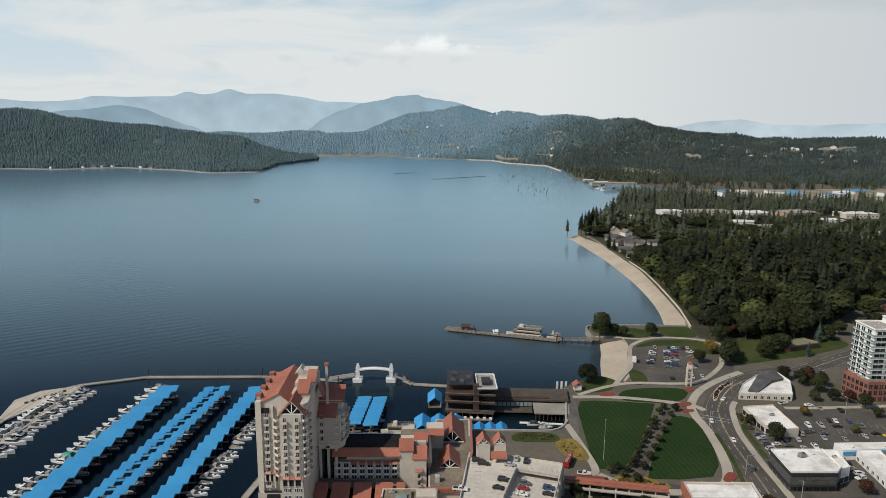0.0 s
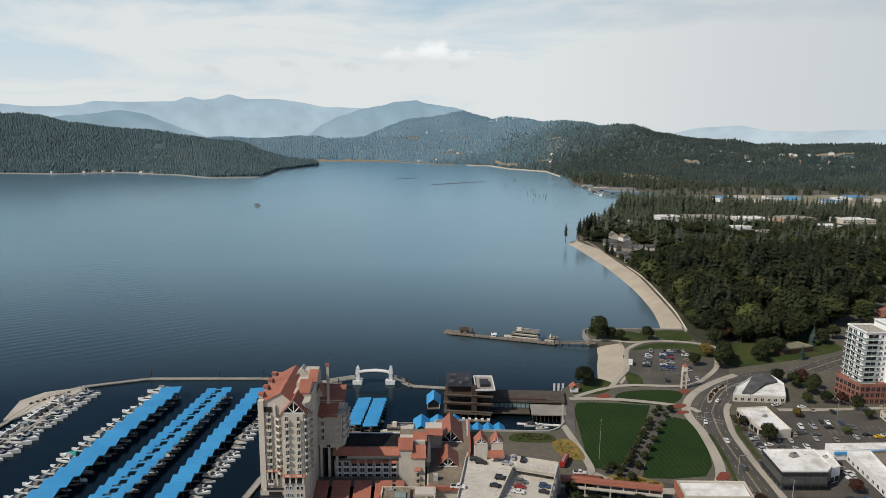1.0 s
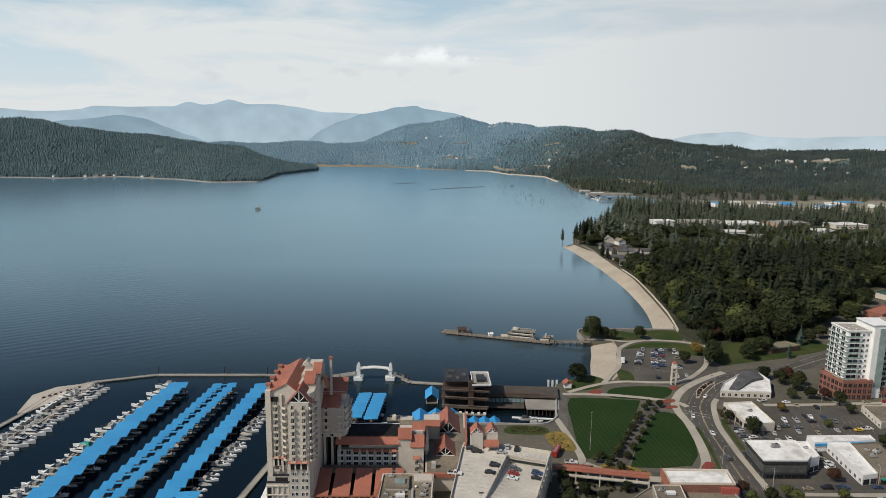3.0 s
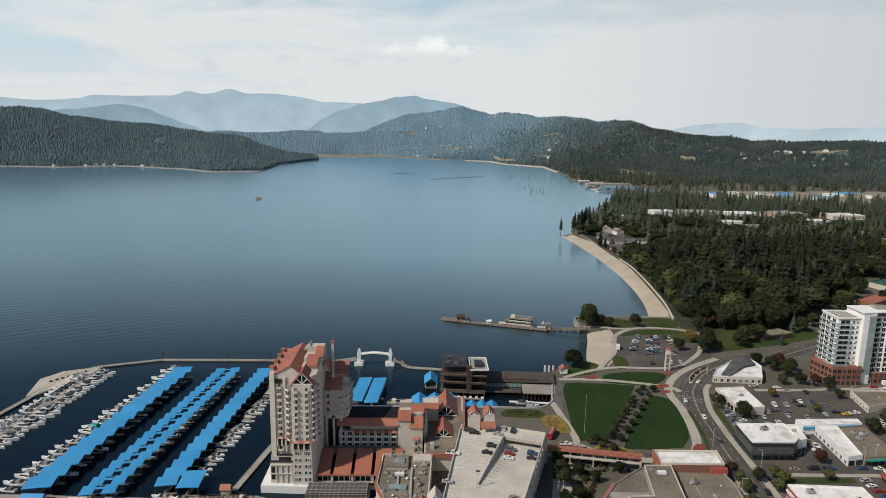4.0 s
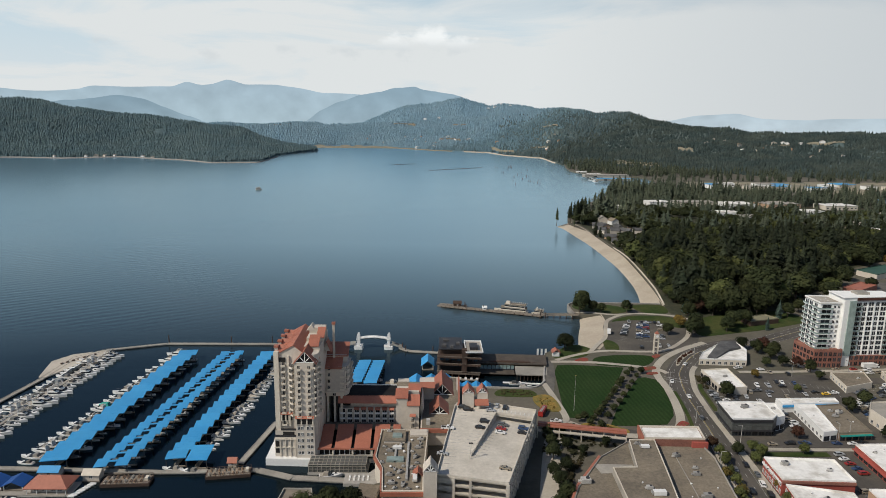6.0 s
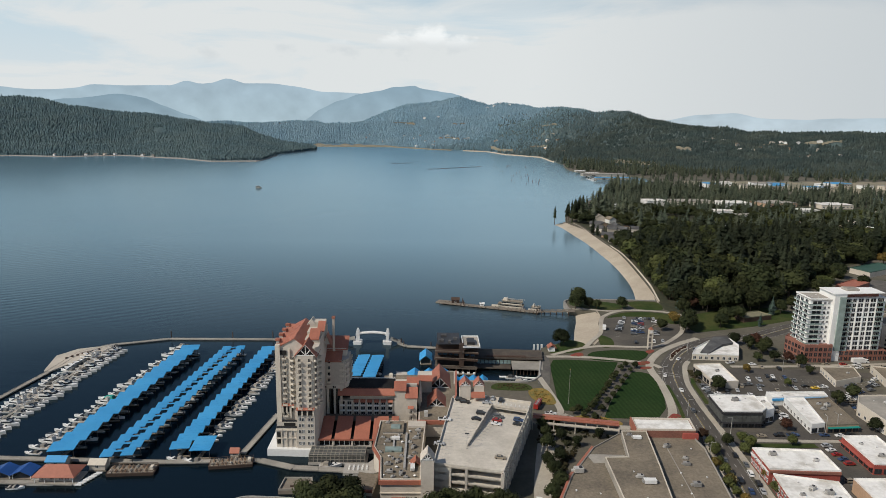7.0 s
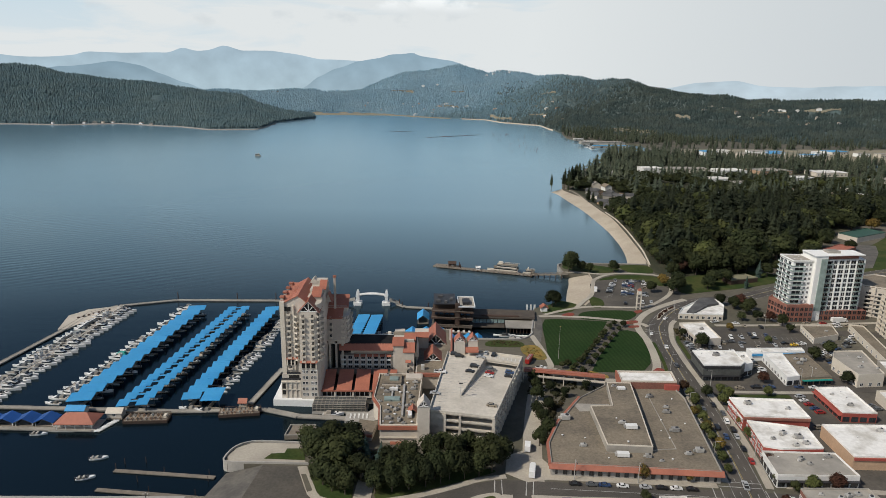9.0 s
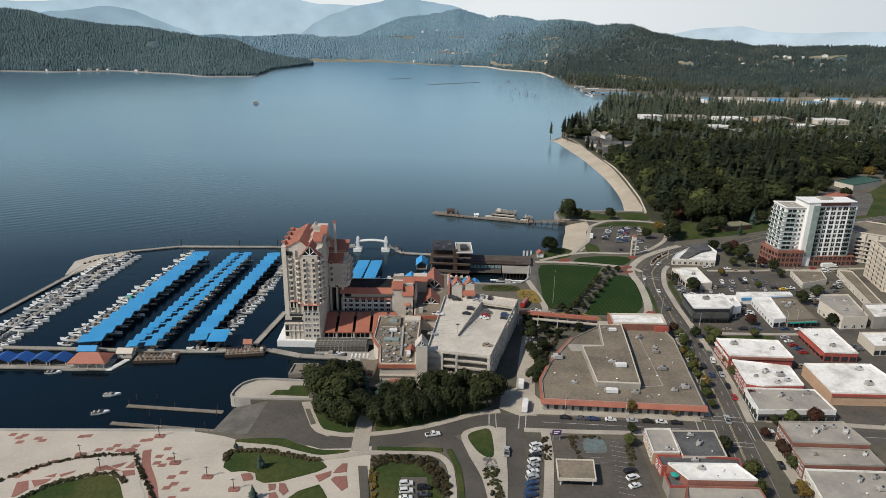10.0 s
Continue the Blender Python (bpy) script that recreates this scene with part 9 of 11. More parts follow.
def trunk_mesh(h, r0, r1, limbs=5, seed=0):
    r = random.Random(seed)
    bm = bmesh.new()
    bmesh.ops.create_cone(bm, cap_ends=True, segments=7, radius1=r0, radius2=r1, depth=h, matrix=Matrix.Translation((0, 0, h / 2)))
    for k in range(limbs):
        a = k * 6.2832 / limbs + r.uniform(-0.3, 0.3)
        z = h * r.uniform(0.55, 0.95)
        d = Vector((math.cos(a) * 0.7, math.sin(a) * 0.7, 0.7)).normalized()
        L = h * r.uniform(0.3, 0.5)
        m = Matrix.Translation(Vector((0, 0, z)) + d * L / 2) @ d.to_track_quat("Z", "Y").to_matrix().to_4x4()
        bmesh.ops.create_cone(bm, cap_ends=True, segments=5, radius1=r1 * 0.7, radius2=r1 * 0.2, depth=L, matrix=m)
    return bm


TREES = {}


def tree(kind, x, y, h, z=LAND, w=1.0):
    """A single tree: tapered trunk with limbs, and a crown. Kinds: conifer, spruce, broad, gold, red, small."""
    variant = trnd.randrange(3)
    key = (kind, variant)
    m = pose(x, y, z, 0, 0, trnd.uniform(0, 360)) @ Matrix.Diagonal((h * w, h * w, h, 1))
    if key in TREES:
        return copy_thing2(TREES[key], m)
    words = {"conifer": ("pine_tree", "tall dark green pine with layered branches"), "spruce": ("spruce_tree", "blue-green spruce with drooping branches"), "broad": ("broadleaf_tree", "full green broadleaf tree with a rounded uneven crown"),
             "gold": ("broadleaf_tree", "broadleaf tree with yellowing autumn leaves"), "red": ("broadleaf_tree", "broadleaf tree with dark red leaves"), "lone": ("pine_tree", "tall pine with a long bare trunk and a ragged crown"), "pale": ("broadleaf_tree", "yellow-green broadleaf tree with a rounded uneven crown"), "small": ("small_tree", "small rounded green tree")}[kind]
    t = thing(words[0], words[1], "tree", "trees")
    if kind == "lone":
        v, f = conifer_arrays(150 + variant, 13, 8, 0.115, 0.40, 2.2)
        cm = M["conifer"]
        part("trunk", trunk_mesh(0.9, 0.014, 0.004, 0), M["bark"], t)
    elif kind in ("conifer", "spruce"):
        v, f = conifer_arrays(100 + variant + (7 if kind == "spruce" else 0), 20, 13, 0.165 if kind == "conifer" else 0.21, 0.14 if kind == "conifer" else 0.05, 4.2 if kind == "conifer" else 1.6)
        cm = M["conifer"] if kind == "conifer" else M["spruce"]
        part("trunk", trunk_mesh(0.9, 0.02, 0.004, 0), M["bark"], t)
    else:
        v, f = broad_arrays(200 + variant * 3, 1000 if kind != "small" else 320, 0.048 if kind != "small" else 0.09, 9 if kind != "small" else 6)
        cm = {"broad": M["leaf"], "gold": M["leafgold"], "red": M["leafred"], "pale": M["leafpale"], "small": M["leaf"]}[kind]
        part("trunk", trunk_mesh(0.5, 0.025, 0.014, 5, variant), M["bark"], t)
    c = new("crown", arrays_mesh("crown", v, f, cm))
    c.parent = t
    t.matrix_basis = m
    TREES[key] = t
    return t


def copy_thing2(ob, m):
    c = copy_thing(ob, Matrix.Identity(4))
    c.matrix_basis = m
    return c


M["understorey"] = mat("woodland_floor", (0.030, 0.034, 0.018), 0.95, col2=(0.055, 0.052, 0.028), big=0.05, fine=0.4, var=0.3, bump=0.1)
# paler copy of the conifer colour, lifted for haze beyond the near park
M["coniferhaze"] = mat("haze_paled_conifers", (0.056, 0.071, 0.050), 0.9, col2=(0.080, 0.090, 0.058), big=0.03, fine=0.2, var=0.3, island=0.3, spec=0.1)
M["leafpale"] = mat("yellow_green_leaves", (0.055, 0.066, 0.020), 0.85, col2=(0.070, 0.076, 0.024), var=0.2, rand=0.3, island=0.14, spec=0.2)
M["spruce"] = mat("spruce_needles", (0.040, 0.068, 0.058), 0.9, col2=(0.055, 0.080, 0.066), big=0.05, fine=0.4, var=0.35, rand=0.25, island=0.25, spec=0.15)

# woods of the city park: the outer trees one by one, the depth of the wood as a mass
WOOD = [(198, 470), (199, 444), (214, 432), (240, 434), (266, 446), (300, 478), (345, 520), (420, 600), (560, 690), (760, 830), (1000, 1010), (1000, 1180), (620, 1260), (430, 1230), (330, 1120), (262, 985), (222, 905), (204, 872), (214, 850), (224, 745), (219, 660), (212.5, 590), (205, 530)]
HOLES = [(255, 775, 48), (236, 738, 36), (232, 822, 36), (246, 845, 20), (362, 900, 34), (300, 990, 20), (455, 1062, 46), (520, 1030, 40), (600, 1045, 48), (690, 1020, 45), (458, 958, 20), (447, 930, 22), (477, 920, 16), (464, 896, 17), (609, 990, 26), (592, 962, 24), (668, 1010, 46), (650, 985, 30), (760, 955, 46), (512, 846, 12), (502, 828, 10), (554, 815, 13), (540, 796, 10), (480, 684, 15), (468, 668, 11), (547, 734, 14), (520, 692, 12), (585, 792, 13), (600, 855, 14), (402, 812, 10), (395, 796, 8), (250, 868, 16), (830, 930, 36), (362, 880, 20), (215, 400, 30), (236, 422, 14), (258, 425, 16), (445, 575, 40), (380, 512, 26), (250, 425, 16)]


def wood_places():
    out = []
    x0, x1, y0, y1 = 200, 1000, 440, 1260
    while len(out) < 5200:
        x, y = trnd.uniform(x0, x1), trnd.uniform(y0, y1)
        # thicker near the beach, thinner far off to the side
        if trnd.random() > 1.0 - max(0, (x - 480) / 800) - max(0, (y - 900) / 900):
            continue
        if not inside(x, y, WOOD) or any((x - a) ** 2 + (y - b) ** 2 < c * c for a, b, c in HOLES):
            continue
        out.append((x, y))
    return out


patch("wood_floor", [(190, 471), (187, 447), (199, 434), (214, 428), (240, 431), (268, 446), (300, 478), (345, 520), (420, 600), (560, 690), (760, 830), (1000, 1010), (1000, 1180), (620, 1260), (430, 1230), (330, 1120), (262, 985), (210, 880), (214, 745), (216, 660), (210, 585), (202, 520)], LAND + 0.02, M["understorey"], "dark leaf-strewn ground under the park trees", "woodland floor")
places = wood_places()
grid = {}
kept = []
for x, y in places:
    k = (int(x / 10.6), int(y / 10.6))
    if k not in grid:
        grid[k] = 1
        kept.append((x, y))
kept.sort(key=lambda p: p[1] + 0.35 * p[0])
near, deep = kept[:150], kept[120:]


def wood_kind(x, y):
    """Broadleaves near the beach and the road, pines in the middle and at the back."""
    n = noise.noise((x * 0.012, y * 0.012, 3.0))
    return "broad" if n + (0.55 if x < 290 and y < 720 else 0.16 if y < 640 else -0.02) + trnd.uniform(-0.4, 0.4) > 0.05 else "conifer"


for x, y in near:
    k = wood_kind(x, y)
    if trnd.random() < 0.012:
        k = "spruce"
    elif k == "broad" and trnd.random() < 0.12:
        k = "pale"
    big = 1.28 if trnd.random() < 0.14 else 1.0
    tree(k, x, y, big * (trnd.uniform(14, 26) if k != "conifer" else trnd.uniform(22, 36)), LAND - 0.1, trnd.uniform(0.85, 1.2) if k != "conifer" else trnd.uniform(0.85, 1.15))
con = [conifer_arrays(300 + i, 18, 10, 0.165, 0.10) for i in range(5)]
far_con = [conifer_arrays(320 + i, 9, 7, 0.175, 0.10) for i in range(5)]
bro = [broad_arrays(400 + i, 460, 0.068, 9) for i in range(5)]
deep_c, deep_b = [], []
for x, y in deep:
    if wood_kind(x, y) == "conifer" or y > 1000:
        deep_c.append((x, y, LAND - 0.1, trnd.uniform(18, 40) if y < 700 or x < 300 else trnd.uniform(13, 29) if y < 830 else trnd.uniform(11, 26), trnd.uniform(1.0, 1.4)))
    else:
        deep_b.append((x, y, LAND - 0.1, trnd.uniform(12, 26) if y < 740 else trnd.uniform(10, 18), trnd.uniform(0.95, 1.3)))
wood_mass("conifer_wood", con, [p for p in deep_c if p[1] < 800], M["conifer"], "dense dark conifers of the lakeside park")
wood_mass("conifer_wood", far_con, [p for p in deep_c if p[1] >= 800], M["coniferhaze"], "dense conifers, paled by painted haze, behind the lakeside park")
wood_mass("broadleaf_wood", bro, [p for i, p in enumerate(deep_b) if i % 7], M["leaf"], "dense green broadleaf trees of the lakeside park")
wood_mass("broadleaf_wood", bro, deep_b[::7], M["leafpale"], "yellow-green broadleaf trees scattered through the lakeside park")

for x, y, h, k in ((336, 492, 17, "broad"), (352, 512, 15, "pale"), (372, 534, 18, "broad"), (392, 556, 16, "broad"), (408, 584, 19, "conifer"), (452, 612, 17, "broad"), (478, 618, 15, "gold"), (500, 640, 18, "broad"), (520, 652, 16, "pale"), (346, 474, 12, "broad"), (398, 528, 11, "small"), (486, 596, 12, "broad")):
    tree(k, x, y, h, LAND - 0.1, 1.25)

# tall pines on the beach point and the belt along the coast behind
for x, y, h in ((178, 862, 26), (196, 868, 28), (200, 876, 30), (204, 866, 24), (207, 886, 30), (212, 895, 27), (198, 842, 16), (216, 905, 30), (222, 912, 29), (228, 930, 31), (236, 945, 30), (219, 880, 26), (209, 770, 20), (213, 762, 15), (224, 690, 14)):
    tree("lone" if y > 840 and x < 214 else "conifer", x, y, h, 1.5 if x < 200 else LAND - 0.2, 1.25)
belt = []
for i in range(900):
    x = trnd.uniform(250, 1500)
    y = 1230 + trnd.uniform(-60, 110) + (x - 300) * 0.02
    if x > 520 and trnd.random() < (0.55 if y < 1290 else 0.88):
        continue
    if x > 372 - 0.36 * (1290 - y):
        belt.append((x, y, LAND - 0.2, trnd.uniform(20, 34) if x < 620 else trnd.uniform(15, 26), trnd.uniform(1.0, 1.35)))
for i in range(260):
    x = trnd.uniform(700, 1700)
    belt.append((x, trnd.uniform(820, 1330), LAND - 0.2, trnd.uniform(10, 22), trnd.uniform(1.1, 1.6)))
for i in range(800):
    x = trnd.uniform(480, 1900)
    belt.append((x, 1530 + trnd.uniform(-25, 260), LAND - 0.2, trnd.uniform(14, 24), trnd.uniform(1.1, 1.5)))
for i in range(480):
    x = trnd.uniform(396, 700)
    belt.append((x, trnd.uniform(1620, 2150), LAND - 0.2, trnd.uniform(14, 24), trnd.uniform(1.1, 1.5)))
belt = [p for p in belt if inside(p[0], p[1], LAND_LINE)]
wood_mass("conifer_belt", far_con, belt, M["coniferhaze"], "dark conifers along the distant shore")

# wooded hills
cones = [cone_arrays(500 + i) for i in range(8)]


def hill_woods(name, az0, az1, crest, inner, outer, base, count, rough, seed, label, hmin, hmax, gaps, material):
    out = [[], [], [], []]
    r = random.Random(seed)
    while sum(map(len, out)) < count:
        a = r.uniform(az0, az1)
        f = r.random()
        r0, r1, top = lerp_at(a, inner), lerp_at(a, outer), lerp_at(a, crest)
        rad = r0 + (r1 - r0) * f
        p = Vector((rad * math.sin(radians(a)), rad * math.cos(radians(a)), 0))
        if material == "farwood" and any(abs(a - q[0]) < q[2] * 0.5 and q[1] - q[3] * 0.9 < f < q[1] + q[3] * 0.5 for q in MEADOWS):
            continue
        if f < 0.03 or noise.noise((p.x * 0.006, p.y * 0.006, seed + 9)) > gaps:
            continue
        z = base + (top - base) * (smooth(f) * 0.55 + f * 0.45) + noise.fractal(Vector((p.x * 0.004, p.y * 0.004, seed)), 1.0, 2.0, 5) * rough * f * (1.25 - f)
        if z < 1.0:
            continue
        # farther trees get the bluer, paler materials that have haze mixed in
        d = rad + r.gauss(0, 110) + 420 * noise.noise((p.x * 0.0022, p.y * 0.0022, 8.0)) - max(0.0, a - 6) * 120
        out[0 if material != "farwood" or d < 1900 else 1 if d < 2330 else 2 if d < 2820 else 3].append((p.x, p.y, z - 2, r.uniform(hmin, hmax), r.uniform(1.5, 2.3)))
    for rows, m in zip(out, (material, "midwood", "hazewood", "bluehazewood")):
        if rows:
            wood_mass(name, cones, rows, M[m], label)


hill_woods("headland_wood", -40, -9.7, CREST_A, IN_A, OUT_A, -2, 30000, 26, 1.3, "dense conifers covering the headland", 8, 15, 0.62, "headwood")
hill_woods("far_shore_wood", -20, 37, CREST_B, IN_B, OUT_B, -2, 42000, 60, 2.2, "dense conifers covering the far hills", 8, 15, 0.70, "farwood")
hill_woods("far_hill_wood", -9, 14, CREST_E, IN_E, OUT_E, 10, 11000, 50, 4.6, "conifers in haze-tinted colour covering the ridge behind", 7, 12, 0.5, "bluehazewood")

# ---------------------------------------------------------------- cars
PAINTS = {}
for nm, col in (("white", (0.70, 0.70, 0.69)), ("silver", (0.38, 0.39, 0.40)), ("black", (0.018, 0.018, 0.02)), ("grey", (0.11, 0.115, 0.12)), ("red", (0.30, 0.025, 0.02)), ("blue", (0.03, 0.06, 0.14)), ("yellow", (0.65, 0.42, 0.03)), ("tan", (0.28, 0.24, 0.18)), ("green", (0.05, 0.09, 0.06))):
    PAINTS[nm] = mat("car_paint_" + nm, col, 0.28, 0.0, var=0.04, spec=0.6)
CARS = {}
crnd = random.Random(9)


def car_body(L, W, kind):
    """Lower body with bonnet, boot and shaped cabin, from a side profile."""
    bm = bmesh.new()
    if kind == "sedan":
        low = [(-L / 2, 0.35), (-L / 2 + 0.1, 0.85), (-L * 0.32, 0.95), (L * 0.20, 0.92), (L / 2 - 0.15, 0.78), (L / 2, 0.40)]
        cab = [(-L * 0.34, 0.93), (-L * 0.20, 1.42), (L * 0.06, 1.45), (L * 0.22, 0.92)]
    elif kind == "suv":
        low = [(-L / 2, 0.40), (-L / 2 + 0.05, 1.05), (L * 0.20, 1.08), (L / 2 - 0.12, 0.95), (L / 2, 0.45)]
        cab = [(-L * 0.48, 1.05), (-L * 0.42, 1.72), (L * 0.08, 1.75), (L * 0.22, 1.07)]
    else:
        low = [(-L / 2, 0.45), (-L / 2, 1.05), (L * 0.22, 1.08), (L / 2 - 0.1, 1.0), (L / 2, 0.5)]
        cab = [(-L * 0.10, 1.06), (-L * 0.06, 1.78), (L * 0.12, 1.80), (L * 0.24, 1.07)]

    def loft(rows, w0, w1):
        n = len(rows)
        zs = [p[1] for p in rows]
        z0, z1 = min(zs), max(zs)
        ring = []
        for s in (-1, 1):
            ring.append([bm.verts.new((x, s * (w0 + (w1 - w0) * (z - z0) / (z1 - z0)) / 2, z)) for x, z in rows])
        for i in range(n):
            j = (i + 1) % n
            bm.faces.new((ring[0][i], ring[0][j], ring[1][j], ring[1][i]))
        bm.faces.new(ring[0])
        bm.faces.new(ring[1][::-1])

    loft(low, W, W * 0.97)
    loft(cab, W * 0.94, W * 0.74)
    return bm, cab


def car(x, y, heading, kind="sedan", paint="white", z=LAND + 0.06):
    key = (kind, paint)
    m = pose(x, y, z, 0, 0, heading)
    if key in CARS:
        return copy_thing(CARS[key], m)
    L, W = {"sedan": (4.6, 1.8), "suv": (4.8, 1.95), "pickup": (5.8, 2.05)}[kind]
    words = {"sedan": "sedan", "suv": "sport utility car", "pickup": "pickup truck"}[kind]
    t = thing({"sedan": "car", "suv": "car", "pickup": "pickup_truck"}[kind], "%s %s standing on the asphalt" % (paint, words), "car" if kind != "pickup" else "pickup", "cars", m)
    bm, cab = car_body(L, W, kind)
    part("body", bm, PAINTS[paint], t)
    (xa, za), (xb, zb), (xc, zc), (xd, zd) = cab
    g = 0.012
    bm = bmesh.new()
    w0, w1 = W * 0.94 / 2, W * 0.74 / 2
    for s in (-1, 1):
        vs = [bm.verts.new(p) for p in ((xa + 0.28, s * (w0 * 0.97 + g), za + 0.10), (xb + 0.12, s * (w1 + 0.02 + g), zb - 0.08), (xc - 0.08, s * (w1 + 0.02 + g), zc - 0.08), (xd - 0.30, s * (w0 * 0.97 + g), zd + 0.10))]
        bm.faces.new(vs)
    for (p, q), o in ((((xa, za), (xb, zb)), -1), (((xd, zd), (xc, zc)), 1)):
        a, b = Vector((p[0], 0, p[1])).lerp(Vector((q[0], 0, q[1])), 0.15), Vector((p[0], 0, p[1])).lerp(Vector((q[0], 0, q[1])), 0.88)
        d = Vector((o * 0.015, 0, 0.012))
        vs = [bm.verts.new(v) for v in (a + d + Vector((0, -w0 * 0.86, 0)), a + d + Vector((0, w0 * 0.86, 0)), b + d + Vector((0, w1 * 0.9, 0)), b + d + Vector((0, -w1 * 0.9, 0)))]
        bm.faces.new(vs)
    part("glazing", bm, M["glass"], t)
    if kind == "pickup":
        part("load_bed", box(-L * 0.46, -W * 0.4, 0.98, -L * 0.13, W * 0.4, 1.075), M["dark"], t)
    wheel = None
    for wx in (-L * 0.31, L * 0.31):
        for s in (-1, 1):
            mm = pose(wx, s * (W / 2 - 0.1), 0.33, 90, 0, 0)
            if wheel is None:
                bm = bmesh.new()
                bmesh.ops.create_cone(bm, cap_ends=True, segments=10, radius1=0.33, radius2=0.33, depth=0.24)
                wheel = part("wheel", bm, M["tyre"], t, "", mm)
            else:
                again("wheel", wheel, t, mm)
    CARS[key] = t
    return t


MIX = ["white", "white", "silver", "black", "black", "black", "grey", "grey", "grey", "silver", "red", "blue", "tan"]
KINDS = ["sedan", "sedan", "suv", "suv", "pickup"]


def cars_at(rows, heading, spread=4.0, z=LAND + 0.06):
    for x, y in rows:
        car(x, y, heading + crnd.uniform(-spread, spread) + crnd.choice((0, 180)), crnd.choice(KINDS), crnd.choice(MIX), z)


DECK = 17.15
for x, y, hd, k, p in ((17.4, 249.6, -10, "suv", "black"), (19.6, 247.2, -10, "suv", "black"), (29.1, 259.5 - 7, 75, "sedan", "white"), (33.4, 251.5, 75, "sedan", "silver"), (37.0, 249.5, 75, "suv", "black"), (30.0, 246.4, -10, "sedan", "silver"), (26.4, 235.1, -15, "suv", "black"),
                       (23.8, 229.5, -15, "sedan", "black"), (9.5, 228.7, -8, "pickup", "white"), (6.8, 206.7, -8, "sedan", "silver"), (31.0, 195.6, -15, "sedan", "tan"), (42.4, 228.5, -18, "sedan", "black"), (43.4, 233.0, -18, "suv", "blue"), (33.5, 232.4, -18, "sedan", "red"), (34.6, 236.4, -18, "suv", "grey"), (32.6, 228.2, -18, "sedan", "white")):
    car(x, y, hd, k, p, DECK - ramp_fall(x, y) + (0.02 if ramp_fall(x, y) else 0.0))
for i, (x, p, k) in enumerate(((59.7, "black", "sedan"), (66.0, "grey", "sedan"), (70.8, "blue", "sedan"), (77.5, "white", "sedan"), (86.0, "silver", "sedan"), (92.0, "black", "sedan"), (97.4, "white", "sedan"), (103.2, "black", "sedan"))):
    car(x, 158.6 - (x - 59) * 0.08, -5, k, p)
for i, p in enumerate(("white", "white", "black", "white", "silver", "white", "silver", "blue", "blue", "blue")):
    car(45.0 - i * 0.68, 140.0 - i * 3.05, 20, "sedan" if i % 3 else "suv", p)
for x, y, hd, k, p in ((6.6, 146.8, 12, "pickup", "white"), (33.6, 136.2, 82, "pickup", "silver"), (124.5, 157.3, 78, "pickup", "silver"), (137.2, 149.2, -5, "sedan", "white"), (131.5, 128.3, 78, "sedan", "black"), (129.6, 115.6, 78, "sedan", "black"), (75.9, 121.5, 20, "suv", "white"), (75.4, 117.3, 20, "sedan", "white"), (75.9, 125.0, 20, "suv", "black"),
                       (140.2, 313.4, 70, "sedan", "white"), (142.0, 292.9, 80, "sedan", "white"), (138.2, 267.1, 80, "suv", "grey"), (134.1, 243.9, 80, "suv", "grey"), (139.4, 222.1, 78, "sedan", "black"), (139.0, 206.6, 78, "suv", "white"), (133.0, 193.3, 78, "sedan", "blue"), (137.7, 193.4, 78, "sedan", "silver"), (136.0, 183.5, 78, "sedan", "black"), (133.2, 218.0, 78, "sedan", "grey"), (132.2, 201.2, 78, "suv", "black"), (134.9, 174.2, 78, "sedan", "red"), (138.6, 199.0, 78, "suv", "black"), (140.6, 214.0, 78, "sedan", "grey"),
                       (64.0, 262.5, -8, "pickup", "white"), (158.0, 340.0, 50, "sedan", "white"), (176.0, 358.0, 30, "suv", "grey"), (188, 334.5, 20, "pickup", "white"), (200.5, 332, 0, "sedan", "white")):
    car(x, y, hd, k, p)
cars_at([(156.4, 294.4), (156.0, 289.2), (156.7, 298.4), (155.6, 284.2), (155.0, 279.6)], 10)
cars_at([(173.3, 293.0), (178.2, 299.2), (166.7, 292.6), (204.0, 327.6), (213.6, 325.5), (210.0, 312.1), (213.0, 307.4)], 80)
car(219.4, 297.0, 5, "sedan", "yellow")
cars_at([(215.0, 299.4), (224.4, 298.4), (200.7, 307.1), (189.4, 299.5), (183.0, 301.0)], 5)
cars_at([(234.3, 282.9), (230.2, 274.6), (232.8, 278.6), (227.6, 270.0), (242.0, 291.6), (257.2, 305.5), (256.2, 300.9), (261.7, 309.4), (251.5, 299.0)], 20)
cars_at([(181.4, 266.1), (182.7, 262.3), (181.6, 270.0), (181.0, 258.4)], 10)
cars_at([(153.0, 240.2), (169.1, 240.9), (176.2, 241.1), (160.7, 240.3), (203.7, 241.5), (191.4, 241.3), (198.7, 241.0)], 0)
cars_at([(186.3, 231.0), (186.0, 227.0), (245.5, 325.6), (251.8, 326.5), (258.5, 327.5), (264.3, 327.6), (271.6, 328.5), (281.1, 329.2)], 4)
# more cars in the town lots
cars_at([(186.5, 307.9), (192.9, 308.1), (196.1, 293.6), (207.7, 296.6), (186.7, 294.8), (177.4, 286.0), (171.0, 283.4)], 80)
cars_at([(238.7, 298.7), (243.3, 301.7), (248.3, 306.2), (249.7, 294.6), (236.0, 290.6)], 20)
cars_at([(200.4, 313.6), (203.3, 312.9)], 75)
cars_at([(229.4 - 0.55 * i, 285 - 2.7 * i) for i in range(9) if i % 4 != 3], 5)
cars_at([(181.6, 274), (165.5, 287.6), (160.4, 288.4), (186.2, 223), (186.6, 219), (187, 215), (178.6, 201), (178.8, 197.6), (216.4, 222), (216.8, 218.4)], 8)
